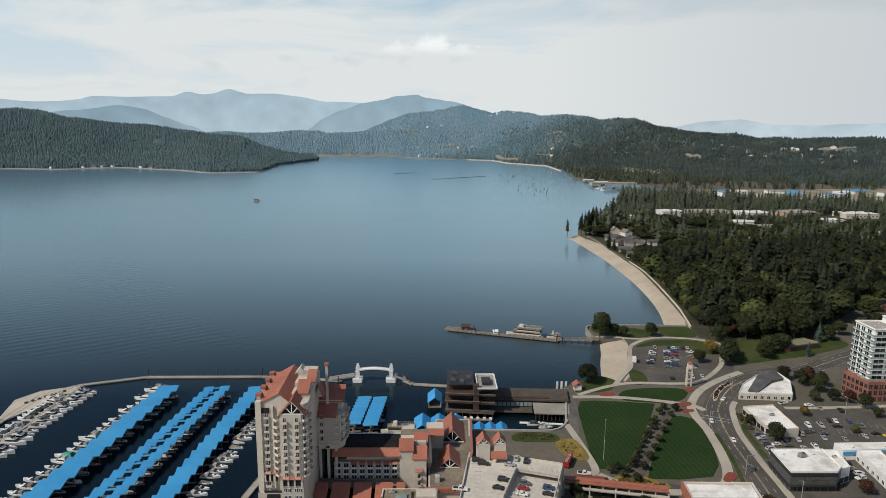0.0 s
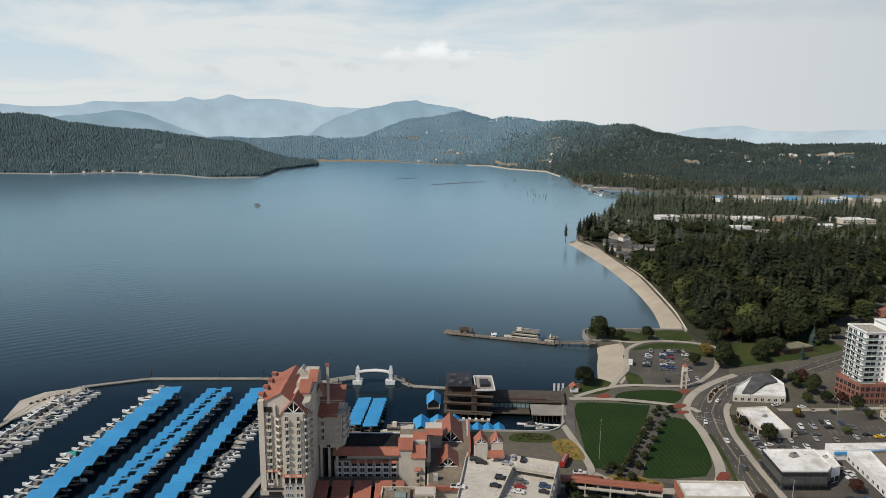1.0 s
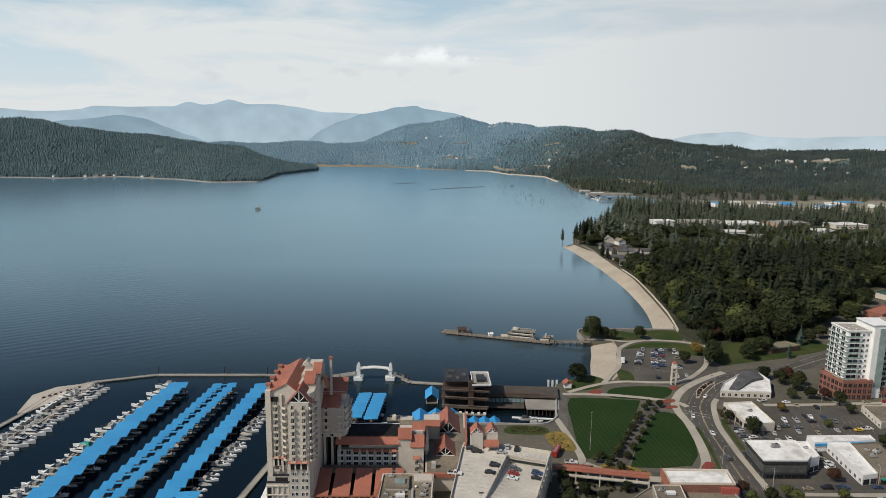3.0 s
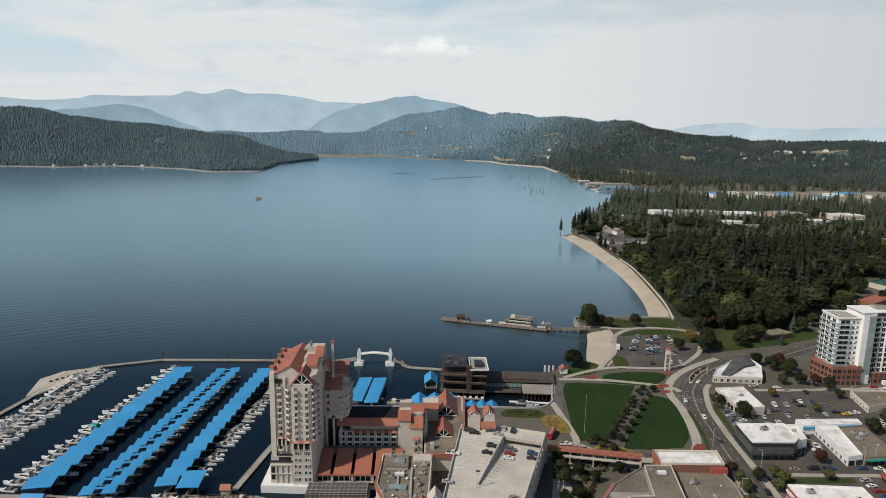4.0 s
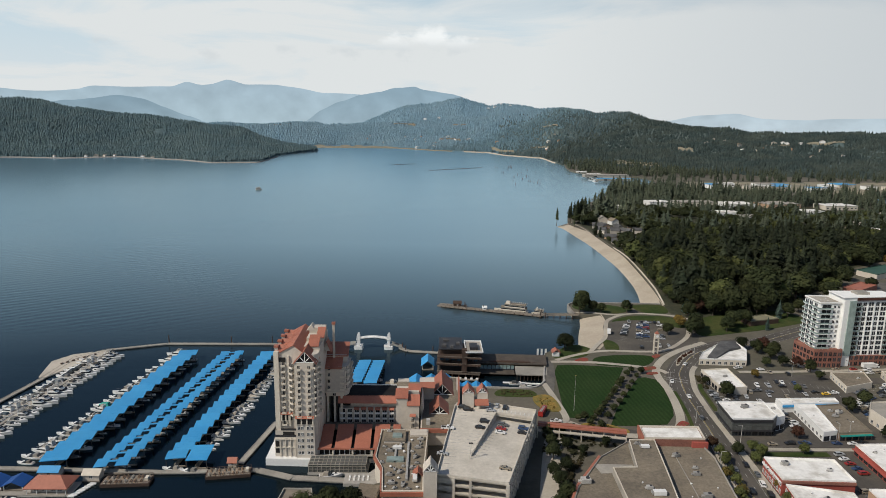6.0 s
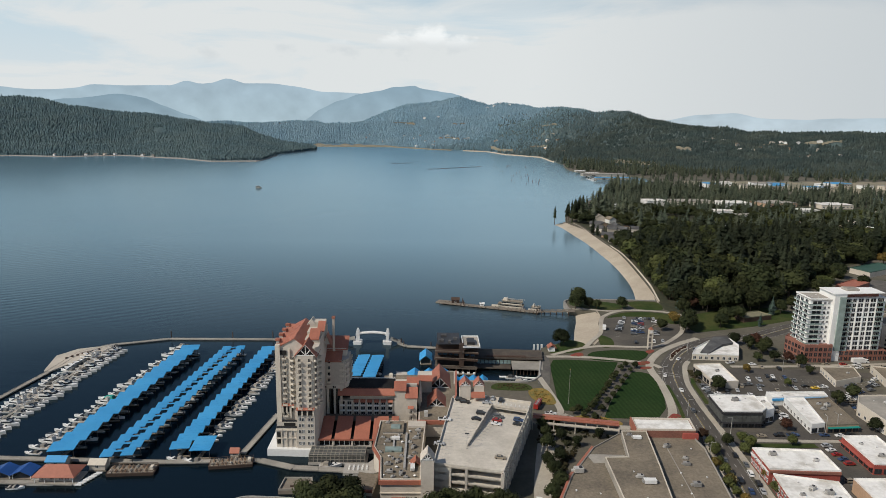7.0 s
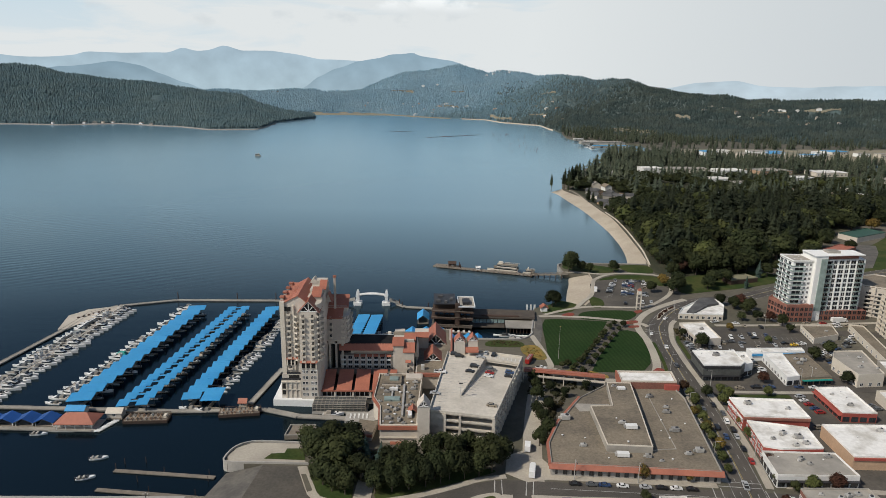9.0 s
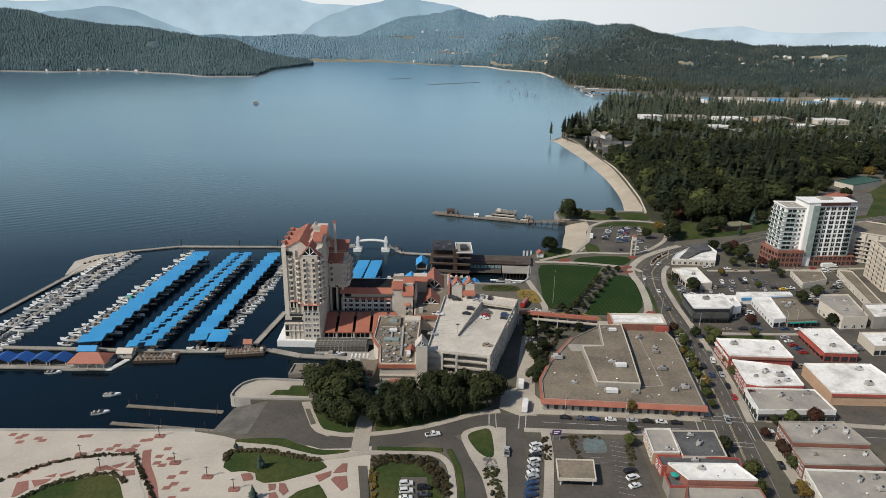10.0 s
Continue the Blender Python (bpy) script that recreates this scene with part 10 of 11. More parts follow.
cars_at([(258.1, 333.5), (247, 333.3), (265.8, 332.2)], 4)
# rows in the lakeside lot
for row, (x0, y0, dx, dy, n) in enumerate(((131.5, 385, 1.3, 3.1, 12), (143.4, 384, 1.0, 3.1, 13), (147.8, 384, 1.0, 3.1, 13), (159.5, 386, 1.0, 3.1, 10), (134, 368.4, 3.2, 0.6, 9), (148, 423, 3.1, -0.1, 9))):
    for i in range(n):
        if crnd.random() < 0.6:
            car(x0 + dx * i, y0 + dy * i, (crnd.choice((0, 180)) if row < 4 else 90) - 12, crnd.choice(KINDS), crnd.choice(MIX))
for i in range(16):
    if crnd.random() < 0.7:
        car(262 + i * 3.0, 392 + i * 2.0, 120, crnd.choice(KINDS), crnd.choice(MIX))


def van(x, y, heading, label, L=7.0, z=LAND + 0.05):
    t = thing("delivery_truck", label, "truck", "trucks", pose(x, y, z, 0, 0, heading))
    part("box_body", box(-L / 2, -1.15, 0.6, L * 0.2, 1.15, 3.1), M["white"], t)
    part("cab", tapered(L * 0.2, L / 2, 1.1, 1.0, 0.5, 2.3, 0.7, 0.0), M["white"], t)
    part("windscreen", tapered(L * 0.36, L / 2 - 0.05, 1.02, 0.95, 1.4, 2.2, 0.55, 0.0, 0.02), M["glass"], t)
    for wx in (-L * 0.3, L * 0.32):
        for s in (-1, 1):
            bm = bmesh.new()
            bmesh.ops.create_cone(bm, cap_ends=True, segments=10, radius1=0.45, radius2=0.45, depth=0.3)
            part("wheel", bm, M["tyre"], t, "", pose(wx, s * 1.0, 0.45, 90, 0, 0))


van(45.2, 183.4, 80, "white delivery truck on the shaded service road", 6.5)
van(44.6, 166.4, 78, "white delivery truck at the street corner", 9.0)
van(126.6, 398, 75, "white camper van in the lakeside lot", 7.0)
van(271, 337.2, 4, "long white coach below the apartment tower", 11.0)

# ---------------------------------------------------------------- planting round the streets
for x, y, h in ((-39.2, 172, 15), (-32.0, 166, 16), (-43.5, 180.5, 12), (-28.0, 174, 14), (-29.5, 156, 12), (-21.5, 161, 12), (-35.5, 158, 13), (-35, 182, 14), (-27, 184, 12)):
    tree("broad", x, y, h, w=1.1)
for x, y, h in ((-26.5, 152, 12), (-31.5, 154, 11), (-15.6, 152.6, 12), (-9.4, 153.6, 12.5), (-3.2, 154.8, 12), (3.0, 157, 12.5), (8.6, 159, 11.5)):
    tree("broad", x, y, h, w=0.85)
for x, y in ((-14.9, 156), (-9.6, 157.6), (-4.3, 157.8), (0.8, 160), (6.3, 161.6), (12.1, 161.6), (17.8, 162), (23.5, 163.5), (28.8, 166.8), (33.4, 171.8), (25.2, 171.2), (14.7, 171.2), (5.4, 171.1), (-3.8, 166.8), (-11, 166), (20, 177), (10, 178), (29.5, 177.0)):
    tree("broad", x, y, trnd.uniform(11.5, 14.5), w=0.82)
for x, y, h in ((-21, 175, 11), (-14.5, 171.5, 11), (-53.8, 127.4, 6.4), (-65.4, 138.6, 3.4), (-52.4, 111.4, 6)):
    tree("spruce", x, y, h, w=1.25)
for x, y, h in ((54.5, 205, 8), (59.6, 216, 8), (56, 226, 9), (64, 235, 7), (70, 230, 6), (50.5, 186, 9), (57, 246, 8), (63, 246.5, 7), (70, 249.5, 6), (55.6, 195, 9), (82, 237.5, 6), (53.5, 212, 8), (57, 236, 8)):
    tree("broad", x, y, h, w=0.95)
for x, y in ((80.2, 259.8), (86, 268.3), (90.6, 276.3), (95.9, 285.5), (101.5, 295.2), (106.4, 304.4), (111.3, 313), (116.2, 321), (120.7, 327.2), (85.1, 256.9), (90.9, 266), (96.1, 274.8), (101.3, 283.1), (106.1, 291.7), (111.1, 300.8), (116, 309.3), (121.5, 319.1), (126, 325.3), (83.2, 264.2), (88.3, 272.4), (93.2, 281), (98.7, 290.3), (104, 300), (109, 309), (75.5, 262.7), (79, 266)):
    tree("small", x, y, trnd.uniform(3.4, 5.0), w=1.15)
for x, y, k, h in ((125.5, 211, "gold", 6), (124.6, 196, "pale", 6), (125.8, 183.4, "gold", 6), (144.2, 223, "pale", 7), (149.9, 229.5, "pale", 7), (143.8, 203, "gold", 5), (142.2, 192, "pale", 6), (131.7, 225, "pale", 6), (131, 237, "red", 6), (140, 172, "red", 6), (138, 160, "pale", 5),
                   (114.4, 137, "broad", 7), (117.3, 122, "pale", 8), (114.8, 112, "pale", 8), (135.6, 137, "red", 6), (135, 132.9, "red", 7), (134.6, 127, "pale", 6), (133.8, 145.8, "red", 5), (131, 115, "gold", 5), (130, 110.6, "gold", 6), (80.3, 140.5, "pale", 6), (83.4, 148.5, "small", 5),
                   (86.5, 161.9, "gold", 6.5), (104, 160.6, "gold", 5), (149, 155, "pale", 7), (142, 154.5, "broad", 5), (158, 155, "red", 8)):
    tree(k, x, y, h, w=1.0)
for x, y, k, h in ((162.5, 293, "broad", 10), (157.6, 309, "small", 6), (191.2, 320, "gold", 6), (217.3, 338, "broad", 8), (224.5, 336, "red", 8), (229, 329, "broad", 9), (215.9, 351, "broad", 10), (212, 361, "broad", 10), (206, 368, "broad", 9), (219, 366, "red", 10), (222, 358, "broad", 10),
                   (219, 276, "broad", 9), (232, 284, "broad", 9), (219.0, 246, "broad", 8), (147.8, 234.5, "pale", 6), (170.6, 232, "pale", 6), (139.8, 231, "broad", 7), (176, 247, "red", 7), (207, 338, "broad", 7), (228, 318, "small", 6), (205, 300, "pale", 5)):
    tree(k, x, y, h, w=1.05)
for x, y, k, h in ((88, 362, "broad", 13), (91, 366, "broad", 11), (116.5, 446, "broad", 15), (121, 456, "broad", 16), (128, 449, "broad", 10), (133, 446, "broad", 9), (153.4, 447, "broad", 11), (167, 396, "broad", 9), (181.8, 392, "broad", 13), (187, 398, "broad", 15), (191, 408, "broad", 14), (181.7, 412, "gold", 9), (183, 420, "gold", 8), (197, 436, "broad", 14),
                   (220, 414, "broad", 14), (232, 419, "broad", 13), (243, 408, "spruce", 10), (207, 446, "red", 13), (203, 462, "red", 14), (206, 480, "broad", 14), (200, 448, "spruce", 19), (266, 436, "spruce", 15), (212, 404, "broad", 12), (275, 440, "broad", 12), (290, 452, "broad", 12), (310, 460, "broad", 12), (330, 470, "broad", 12)):
    tree(k, x, y, h, w=1.05)


for i in range(30):
    y = 476 + i * 9.2
    x = lerp_at(y, [(470, 197), (490, 200), (536, 207), (600, 214), (647, 218), (705, 218), (760, 217)]) + trnd.uniform(-0.8, 3.0)
    tree(trnd.choice(["broad", "broad", "broad", "pale", "red" if i < 4 else "broad"]), x, y, trnd.uniform(9, 16) if y < 660 else trnd.uniform(5, 8), LAND - 0.1, trnd.uniform(1.0, 1.25))
for i in range(9):
    tree(trnd.choice(["pale", "pale", "gold"]), 121.6 + i * 1.18, 166 + i * 8.0, trnd.uniform(4.4, 6.2), LAND, 1.0)


# hedges and shrub beds
def shrub_bed(name, pts, count, size, material, label, z=LAND + 0.1):
    """Uneven low planting: many small leafy mounds in a bed."""
    shapes = [broad_arrays(700 + i, 34, 0.30, 3) for i in range(4)]
    poly = list(pts)
    xs, ys = [p[0] for p in poly], [p[1] for p in poly]
    out = []
    tries = 0
    while len(out) < count and tries < count * 40:
        tries += 1
        x, y = trnd.uniform(min(xs), max(xs)), trnd.uniform(min(ys), max(ys))
        if inside(x, y, poly):
            out.append((x, y, z - 0.3 * size, size * trnd.uniform(0.7, 1.3), 1.3))
    return wood_mass(name, shapes, out, M[material], label)


def band(line, w):
    pts = spline(line, 4)
    a, b = [], []
    for i, p in enumerate(pts):
        d = (Vector(pts[min(i + 1, len(pts) - 1)]) - Vector(pts[max(i - 1, 0)])).normalized()
        s = Vector((-d.y, d.x)) * w / 2
        a.append(tuple(Vector(p) + s))
        b.append(tuple(Vector(p) - s))
    return a + b[::-1]


shrub_bed("hedge", band([(-146, 114), (-137.5, 122.5), (-133, 125.9), (-127.3, 129.8), (-119, 133), (-110.3, 134.4), (-101, 134.9)], 1.2), 150, 0.85, "shrub", "low clipped hedge along the plaza wall")
shrub_bed("hedge", band([(-99.8, 134.5), (-97, 129.2), (-92.6, 122.5), (-86.9, 114.7), (-83, 107)], 1.3), 120, 0.85, "shrub", "low curved hedge beside red pavers")
shrub_bed("hedge", band([(-131, 107), (-126.4, 112.4), (-122.6, 117.4), (-116.7, 120.8), (-110.9, 123.4), (-105.5, 124.3), (-100.6, 122.6), (-97.2, 119.2)], 1.5), 190, 0.9, "shrub", "mixed shrub border round the plaza lawn")
shrub_bed("shrub_bed", band([(-67.4, 131), (-66, 136.4), (-56.6, 137.2), (-45.7, 134.4), (-33.5, 131)], 1.9), 150, 1.15, "shrub", "dark shrub border round the garden mound")
shrub_bed("shrub_bed", [(-15, 127), (-14.6, 133.4), (5, 133.4), (11, 124), (12.5, 112), (9, 112), (6, 122), (1, 129), (-8, 130)], 170, 1.5, "shrub", "mixed garden shrubs beside the curving drive")
shrub_bed("shrub_bed", [(-15.5, 127), (-13.5, 127), (-11.5, 104), (-13.5, 104)], 45, 1.3, "leafgold", "ochre ornamental grasses beside the path")
shrub_bed("shrub_bed", [(24, 127), (29.4, 127), (30, 112), (26.5, 108)], 60, 1.3, "shrub", "shrubs and pale boulders on the traffic island")
shrub_bed("shrub_bed", [(47.4, 147), (50.4, 147), (50, 131), (47, 131)], 26, 1.0, "shrub", "small shrubs in the lot's planted strip")
shrub_bed("shrub_bed", [(58.4, 146.6), (70, 145.8), (70, 144.6), (60, 145), (60.4, 131), (58.6, 131)], 40, 1.0, "shrub", "shrubs round the empty lot")
shrub_bed("shrub_bed", [(78, 139), (81, 146), (82.4, 146), (79.4, 130), (76.6, 118), (75.6, 118)], 40, 1.0, "shrub", "shrubs along the alley")
shrub_bed("shrub_bed", [(-43, 179), (-28, 186), (-16, 180), (-14, 166), (-20, 160), (-36, 160)], 120, 1.6, "shrub", "dark undergrowth below the harbour trees")
shrub_bed("shrub_bed", [(50, 188), (58, 214), (66, 238), (75, 236), (62, 212), (54.5, 186)], 130, 1.5, "shrub", "dense shrubs along the service road")
shrub_bed("shrub_bed", [(53, 232), (56, 252), (72, 250), (88, 238), (80, 236), (66, 242)], 90, 1.4, "shrub", "dense shrubs below the covered walkway")
shrub_bed("shrub_bed", [(75, 258), (84, 260), (96, 254.4), (94, 251.6), (80, 254)], 90, 0.9, "leafgold", "ochre planting at the lawn's end")
shrub_bed("shrub_bed", [(60, 290), (65, 290), (67.5, 277), (63, 277), (59, 284)], 46, 0.6, "leafgold", "ochre and green planting bed")
shrub_bed("shrub_bed", [(40, 294), (58, 293), (56, 300), (42, 301)], 60, 0.8, "shrub", "low green planting by the basin wall")
shrub_bed("shrub_bed", [(157, 300), (159.4, 322), (156, 322), (154.5, 304)], 40, 1.1, "shrub", "shrubs beside the low shop")
shrub_bed("boulder_field", [(24.5, 133), (28.6, 133), (29.0, 127.4), (25, 127.4)], 34, 0.9, "rock", "pale landscaping boulders on the traffic island")

# red and yellow beds on the lawns
for pts in ([(91.3, 344.9), (97, 350), (100.2, 348.7), (98.4, 344)], [(127.7, 333.6), (137.6, 336.6), (137, 332.2), (128.4, 330.2)], [(129.8, 326.4), (136, 327.6), (135.6, 324.4), (130, 323.8)], [(124, 256), (130, 261), (127, 264), (122, 258)], [(60, 259.5), (72, 258), (72, 260.4), (60, 261.6)], [(78, 253.8), (92, 250.8), (92, 252.4), (79, 255.2)], [(142.6, 350), (147.4, 354), (146.6, 357), (142, 354)]):
    patch("flower_bed", pts, LAND + 0.22, M["flower"], "dense red flower bed", "flower bed", True)
patch("median_island", [(152.2, 339.6), (153.8, 338.8), (159.2, 347.4), (166.6, 356.4), (172.2, 361.0), (171.2, 363.2), (164.4, 359), (157, 350)], LAND + 0.24, M["pave"], "kerbed planted island in the avenue's curve", "traffic island", True)
shrub_bed("shrub_bed", [(152.8, 340), (153.8, 339.8), (159.0, 348.2), (166.2, 357.0), (171.2, 361.4), (170.8, 362.4), (164.8, 358.2), (157.6, 349.8)], 90, 0.8, "leafred", "low dark red shrubs on the avenue's island", LAND + 0.3)
patch("planting_bed", [(58, 293), (67, 293), (69.5, 276), (62, 275), (57, 284)], LAND + 0.14, M["goldbed"], "ochre planting bed in a green border", "planting bed", True)
patch("planting_bed", [(38, 293), (58, 292), (57, 300), (41, 301)], LAND + 0.14, M["grass"], "green planting bed by the basin wall", "planting bed", True)
patch("planting_bed", [(73, 258), (84, 262), (97, 255), (95, 250.6), (80, 253)], LAND + 0.13, M["goldbed"], "ochre planting bed at the lawn's end", "planting bed", True)

# ---------------------------------------------------------------- pavements and kerbs
ribbon("pavement", [(66, 310), (68.4, 290), (70, 267), (66.5, 262)], 3.4, LAND + 0.13, M["pave"], "pale concrete path beside the lawn", "path")
ribbon("pavement", [(74, 345), (72, 325), (66.8, 300)], 6.5, LAND + 0.12, M["rampgrey"], "grey promenade between basin and lawn", "path")
ribbon("pavement", [(76, 343), (98, 343), (122, 338), (138, 332), (142, 326)], 3.4, LAND + 0.15, M["pave"], "pale curving path between lawns", "path")
ribbon("pavement", [(80, 346), (98, 357), (116, 363), (140, 362), (156, 366), (178, 390), (188, 412)], 3.0, LAND + 0.15, M["pave"], "pale curving park path", "path")
ribbon("pavement", [(104, 360), (113, 375), (122, 390), (128, 412), (134, 428), (148, 441), (163, 445), (184, 441), (198, 430)], 3.0, LAND + 0.16, M["pave"], "pale lakeside park path", "path")
ribbon("pavement", [(114, 446), (126, 446), (140, 442), (150, 443)], 2.6, LAND + 0.17, M["pave"], "pale park path to the pier", "path")
ribbon("pavement", [(84, 258), (95, 277), (105, 295), (115, 312), (124, 327)], 5.5, LAND + 0.14, M["lot"], "grey walkway between rows of small trees", "path")
ribbon("pavement", [(70, 262), (80, 253.6), (96, 248.6), (112, 249.5), (121, 254), (127.4, 266), (131.4, 283), (134.2, 303), (134.6, 320), (138, 334), (150, 352), (168, 368), (186, 380)], 4.4, LAND + 0.14, M["pave"], "wide pale pavement round the lawn", "path")
ribbon("pavement", [(118, 160), (129, 218), (134, 246)], 2.8, LAND + 0.16, M["pave"], "pale pavement along the avenue", "pavement")
ribbon("pavement", [(131, 100), (134, 135), (134.8, 143)], 4.2, LAND + 0.16, M["pave"], "pale pavement in front of the brick block", "pavement")
ribbon("pavement", [(133.4, 156), (137, 175), (140.2, 197), (143, 232), (145.3, 269.6), (147, 286), (149, 301), (152.6, 314.4), (157.8, 328.7), (163, 337)], 3.0, LAND + 0.16, M["pave"], "pale pavement along the avenue's shops", "pavement")
ribbon("pavement", [(104, 104), (108.5, 125), (112, 143), (108, 146.6), (84, 148.8)], 3.2, LAND + 0.16, M["pave"], "pale pavement round the corner shops", "pavement")
ribbon("pavement", [(114, 158), (84, 160.6), (52, 163), (40, 163.6)], 3.2, LAND + 0.16, M["pave"], "pale pavement in front of the shopping hall", "pavement")
ribbon("pavement", [(84, 148.6), (62, 149.4), (42, 150.6)], 2.6, LAND + 0.17, M["pave"], "pale pavement beside the corner lot", "pavement")
ribbon("pavement", [(50, 150), (49, 135), (46, 118), (42, 98)], 3.4, LAND + 0.16, M["pave"], "pale pavement with young trees beside the lot", "pavement")
ribbon("pavement", [(33.2, 152), (31.6, 138), (30.4, 122), (27.6, 100)], 4.0, LAND + 0.17, M["pave"], "pale pavement beside the traffic island", "pavement")
ribbon("pavement", [(-36, 149.6), (-30, 147.6), (-24, 147), (-12, 148.4), (2, 152), (14, 157), (24, 161.6), (34, 163.6)], 2.6, LAND + 0.16, M["pave"], "pale pavement below the garage trees", "pavement")
ribbon("pavement", [(-18.6, 168), (-19.8, 156), (-20.2, 146), (-20.2, 137)], 6.4, LAND + 0.175, M["pave"], "pale crossing path beside the harbour trees", "pavement")
ribbon("pavement", [(140, 157.4), (168, 154.4), (214, 149)], 2.8, LAND + 0.16, M["pave"], "pale pavement beside the grey shop", "pavement")
ribbon("pavement", [(150, 236.6), (176, 236), (216, 236)], 2.6, LAND + 0.12, M["pave"], "pale pavement along the cross street", "pavement")
ribbon("pavement", [(186, 329), (214, 329.6), (262, 333), (300, 336)], 3.0, LAND + 0.16, M["pave"], "pale pavement below the apartment tower", "pavement")
ribbon("pavement", [(231, 331.6), (228, 345), (224, 366), (226, 384)], 3.0, LAND + 0.17, M["pave"], "pale pavement beside the apartment tower", "pavement")
ribbon("road", [(150, 241), (176, 241.4), (216, 240.6), (262, 236)], 6.5, LAND + 0.065, M["asphalt"], "asphalt cross street between shops", "road")
patch("lawn", [(151, 229.6), (182, 229.8), (182, 233.6), (150.6, 233.4)], LAND + 0.14, M["grass"], "narrow green lawn behind the corner store", "lawn")
ribbon("lawn", [(128.4, 250), (131.6, 264), (134.4, 280), (136.8, 300)], 1.8, LAND + 0.15, M["grass"], "green verge along the avenue", "lawn")
ribbon("lawn", [(149.6, 276), (151.3, 290), (152.6, 302), (155, 310)], 2.4, LAND + 0.19, M["grass"], "green verge beside the low shops", "lawn")
patch("pavement", [(-61, 173.2), (-75, 173.6), (-76.6, 177), (-74.5, 183.4), (-69.3, 187.2), (-62, 187.4), (-48.5, 186.4), (-44.5, 172.6)], LAND + 0.1, M["pave"], "pale harbour terrace with a low wall", "pavement")
patch("traffic_island", [(-47.2, 169.8), (-43.6, 170.3), (-40.8, 162.6), (-37.1, 153.4), (-34.2, 149), (-30, 147.2), (-33.1, 146.2), (-37.7, 148.8), (-40.5, 152.4)], LAND + 0.17, M["pave"], "pale kerbed island beside the boat ramp apron", "traffic island")
patch("planting_bed", [(-44.9, 164.7), (-43.0, 164.9), (-38.8, 154.4), (-40.6, 153.4)], LAND + 0.2, M["earth"], "bare earth bed in the kerbed island", "planting bed")
patch("pavement", [(34, 166), (42, 160), (52, 162), (52, 172), (46.5, 184), (36, 178)], LAND + 0.1, M["pave"], "pale concrete drive beside the garage", "pavement")
# traffic island
patch("traffic_island", [(17.6, 147.5), (24, 152.2), (31, 151.6), (31, 136), (30.4, 110), (25.6, 106), (23.4, 122), (19.4, 136)], LAND + 0.18, M["pave"], "kerbed traffic island with planting", "traffic island", True)
patch("lawn", [(20.0, 146.4), (24.6, 150.2), (28.8, 149.8), (28.8, 135), (26, 133.4), (22.4, 138)], LAND + 0.24, M["grass"], "small lawn on the traffic island", "lawn", True)
patch("path", [(-19.9, 128.2), (-16.8, 128.2), (-13.4, 104), (-16.4, 104)], LAND + 0.2, M["lot"], "dark asphalt garden path", "path")
patch("lawn", [(-12.6, 131), (2, 131), (8, 124), (10, 112), (-9, 104), (-12, 110)], LAND + 0.2, M["grass"], "garden lawn beside the curving drive", "lawn", True)
patch("parking_lot", [(-4.5, 122), (4.5, 122), (5.5, 96), (-4.5, 96)], LAND + 0.26, M["lot"], "small asphalt parking court in the garden", "parking lot")
for x, y, k, p in ((-2.6, 118.0, "suv", "white"), (-2.5, 114.4, "suv", "white"), (-2.5, 111, "sedan", "white"), (3.4, 116, "suv", "black"), (3.6, 112.4, "sedan", "black")):
    car(x, y, 5, k, p, LAND + 0.27)
ribbon("lawn", [(12.4, 138), (15.2, 128), (16.0, 116), (15.6, 100)], 2.0, LAND + 0.19, M["grass"], "green verge along the curving drive", "lawn")
ribbon("lawn", [(-14, 138.4), (0, 138), (10, 137.6)], 2.4, LAND + 0.19, M["grass"], "green verge beside the drive", "lawn")
ribbon("pavement", [(-72, 141.8), (-59.7, 140.2), (-50.7, 138.8), (-41.7, 135.4), (-33.9, 133.2), (-27, 134), (-20, 135.6), (-14, 136), (4, 136), (11.4, 131), (13.2, 120), (13, 100)], 2.4, LAND + 0.17, M["pave"], "pale garden path along the drive", "path")
patch("lawn", [(-16, 164), (-15, 150), (-4, 152), (8, 157), (22, 163), (30, 168), (8, 170), (-12, 168)], LAND + 0.1, M["grass"], "shaded lawn below the garage trees", "lawn", True)
patch("lawn", [(-40, 158), (-34, 150.6), (-25, 149), (-24, 156), (-26, 176), (-40, 182)], LAND + 0.1, M["grass"], "shaded lawn below the harbour trees", "lawn", True)

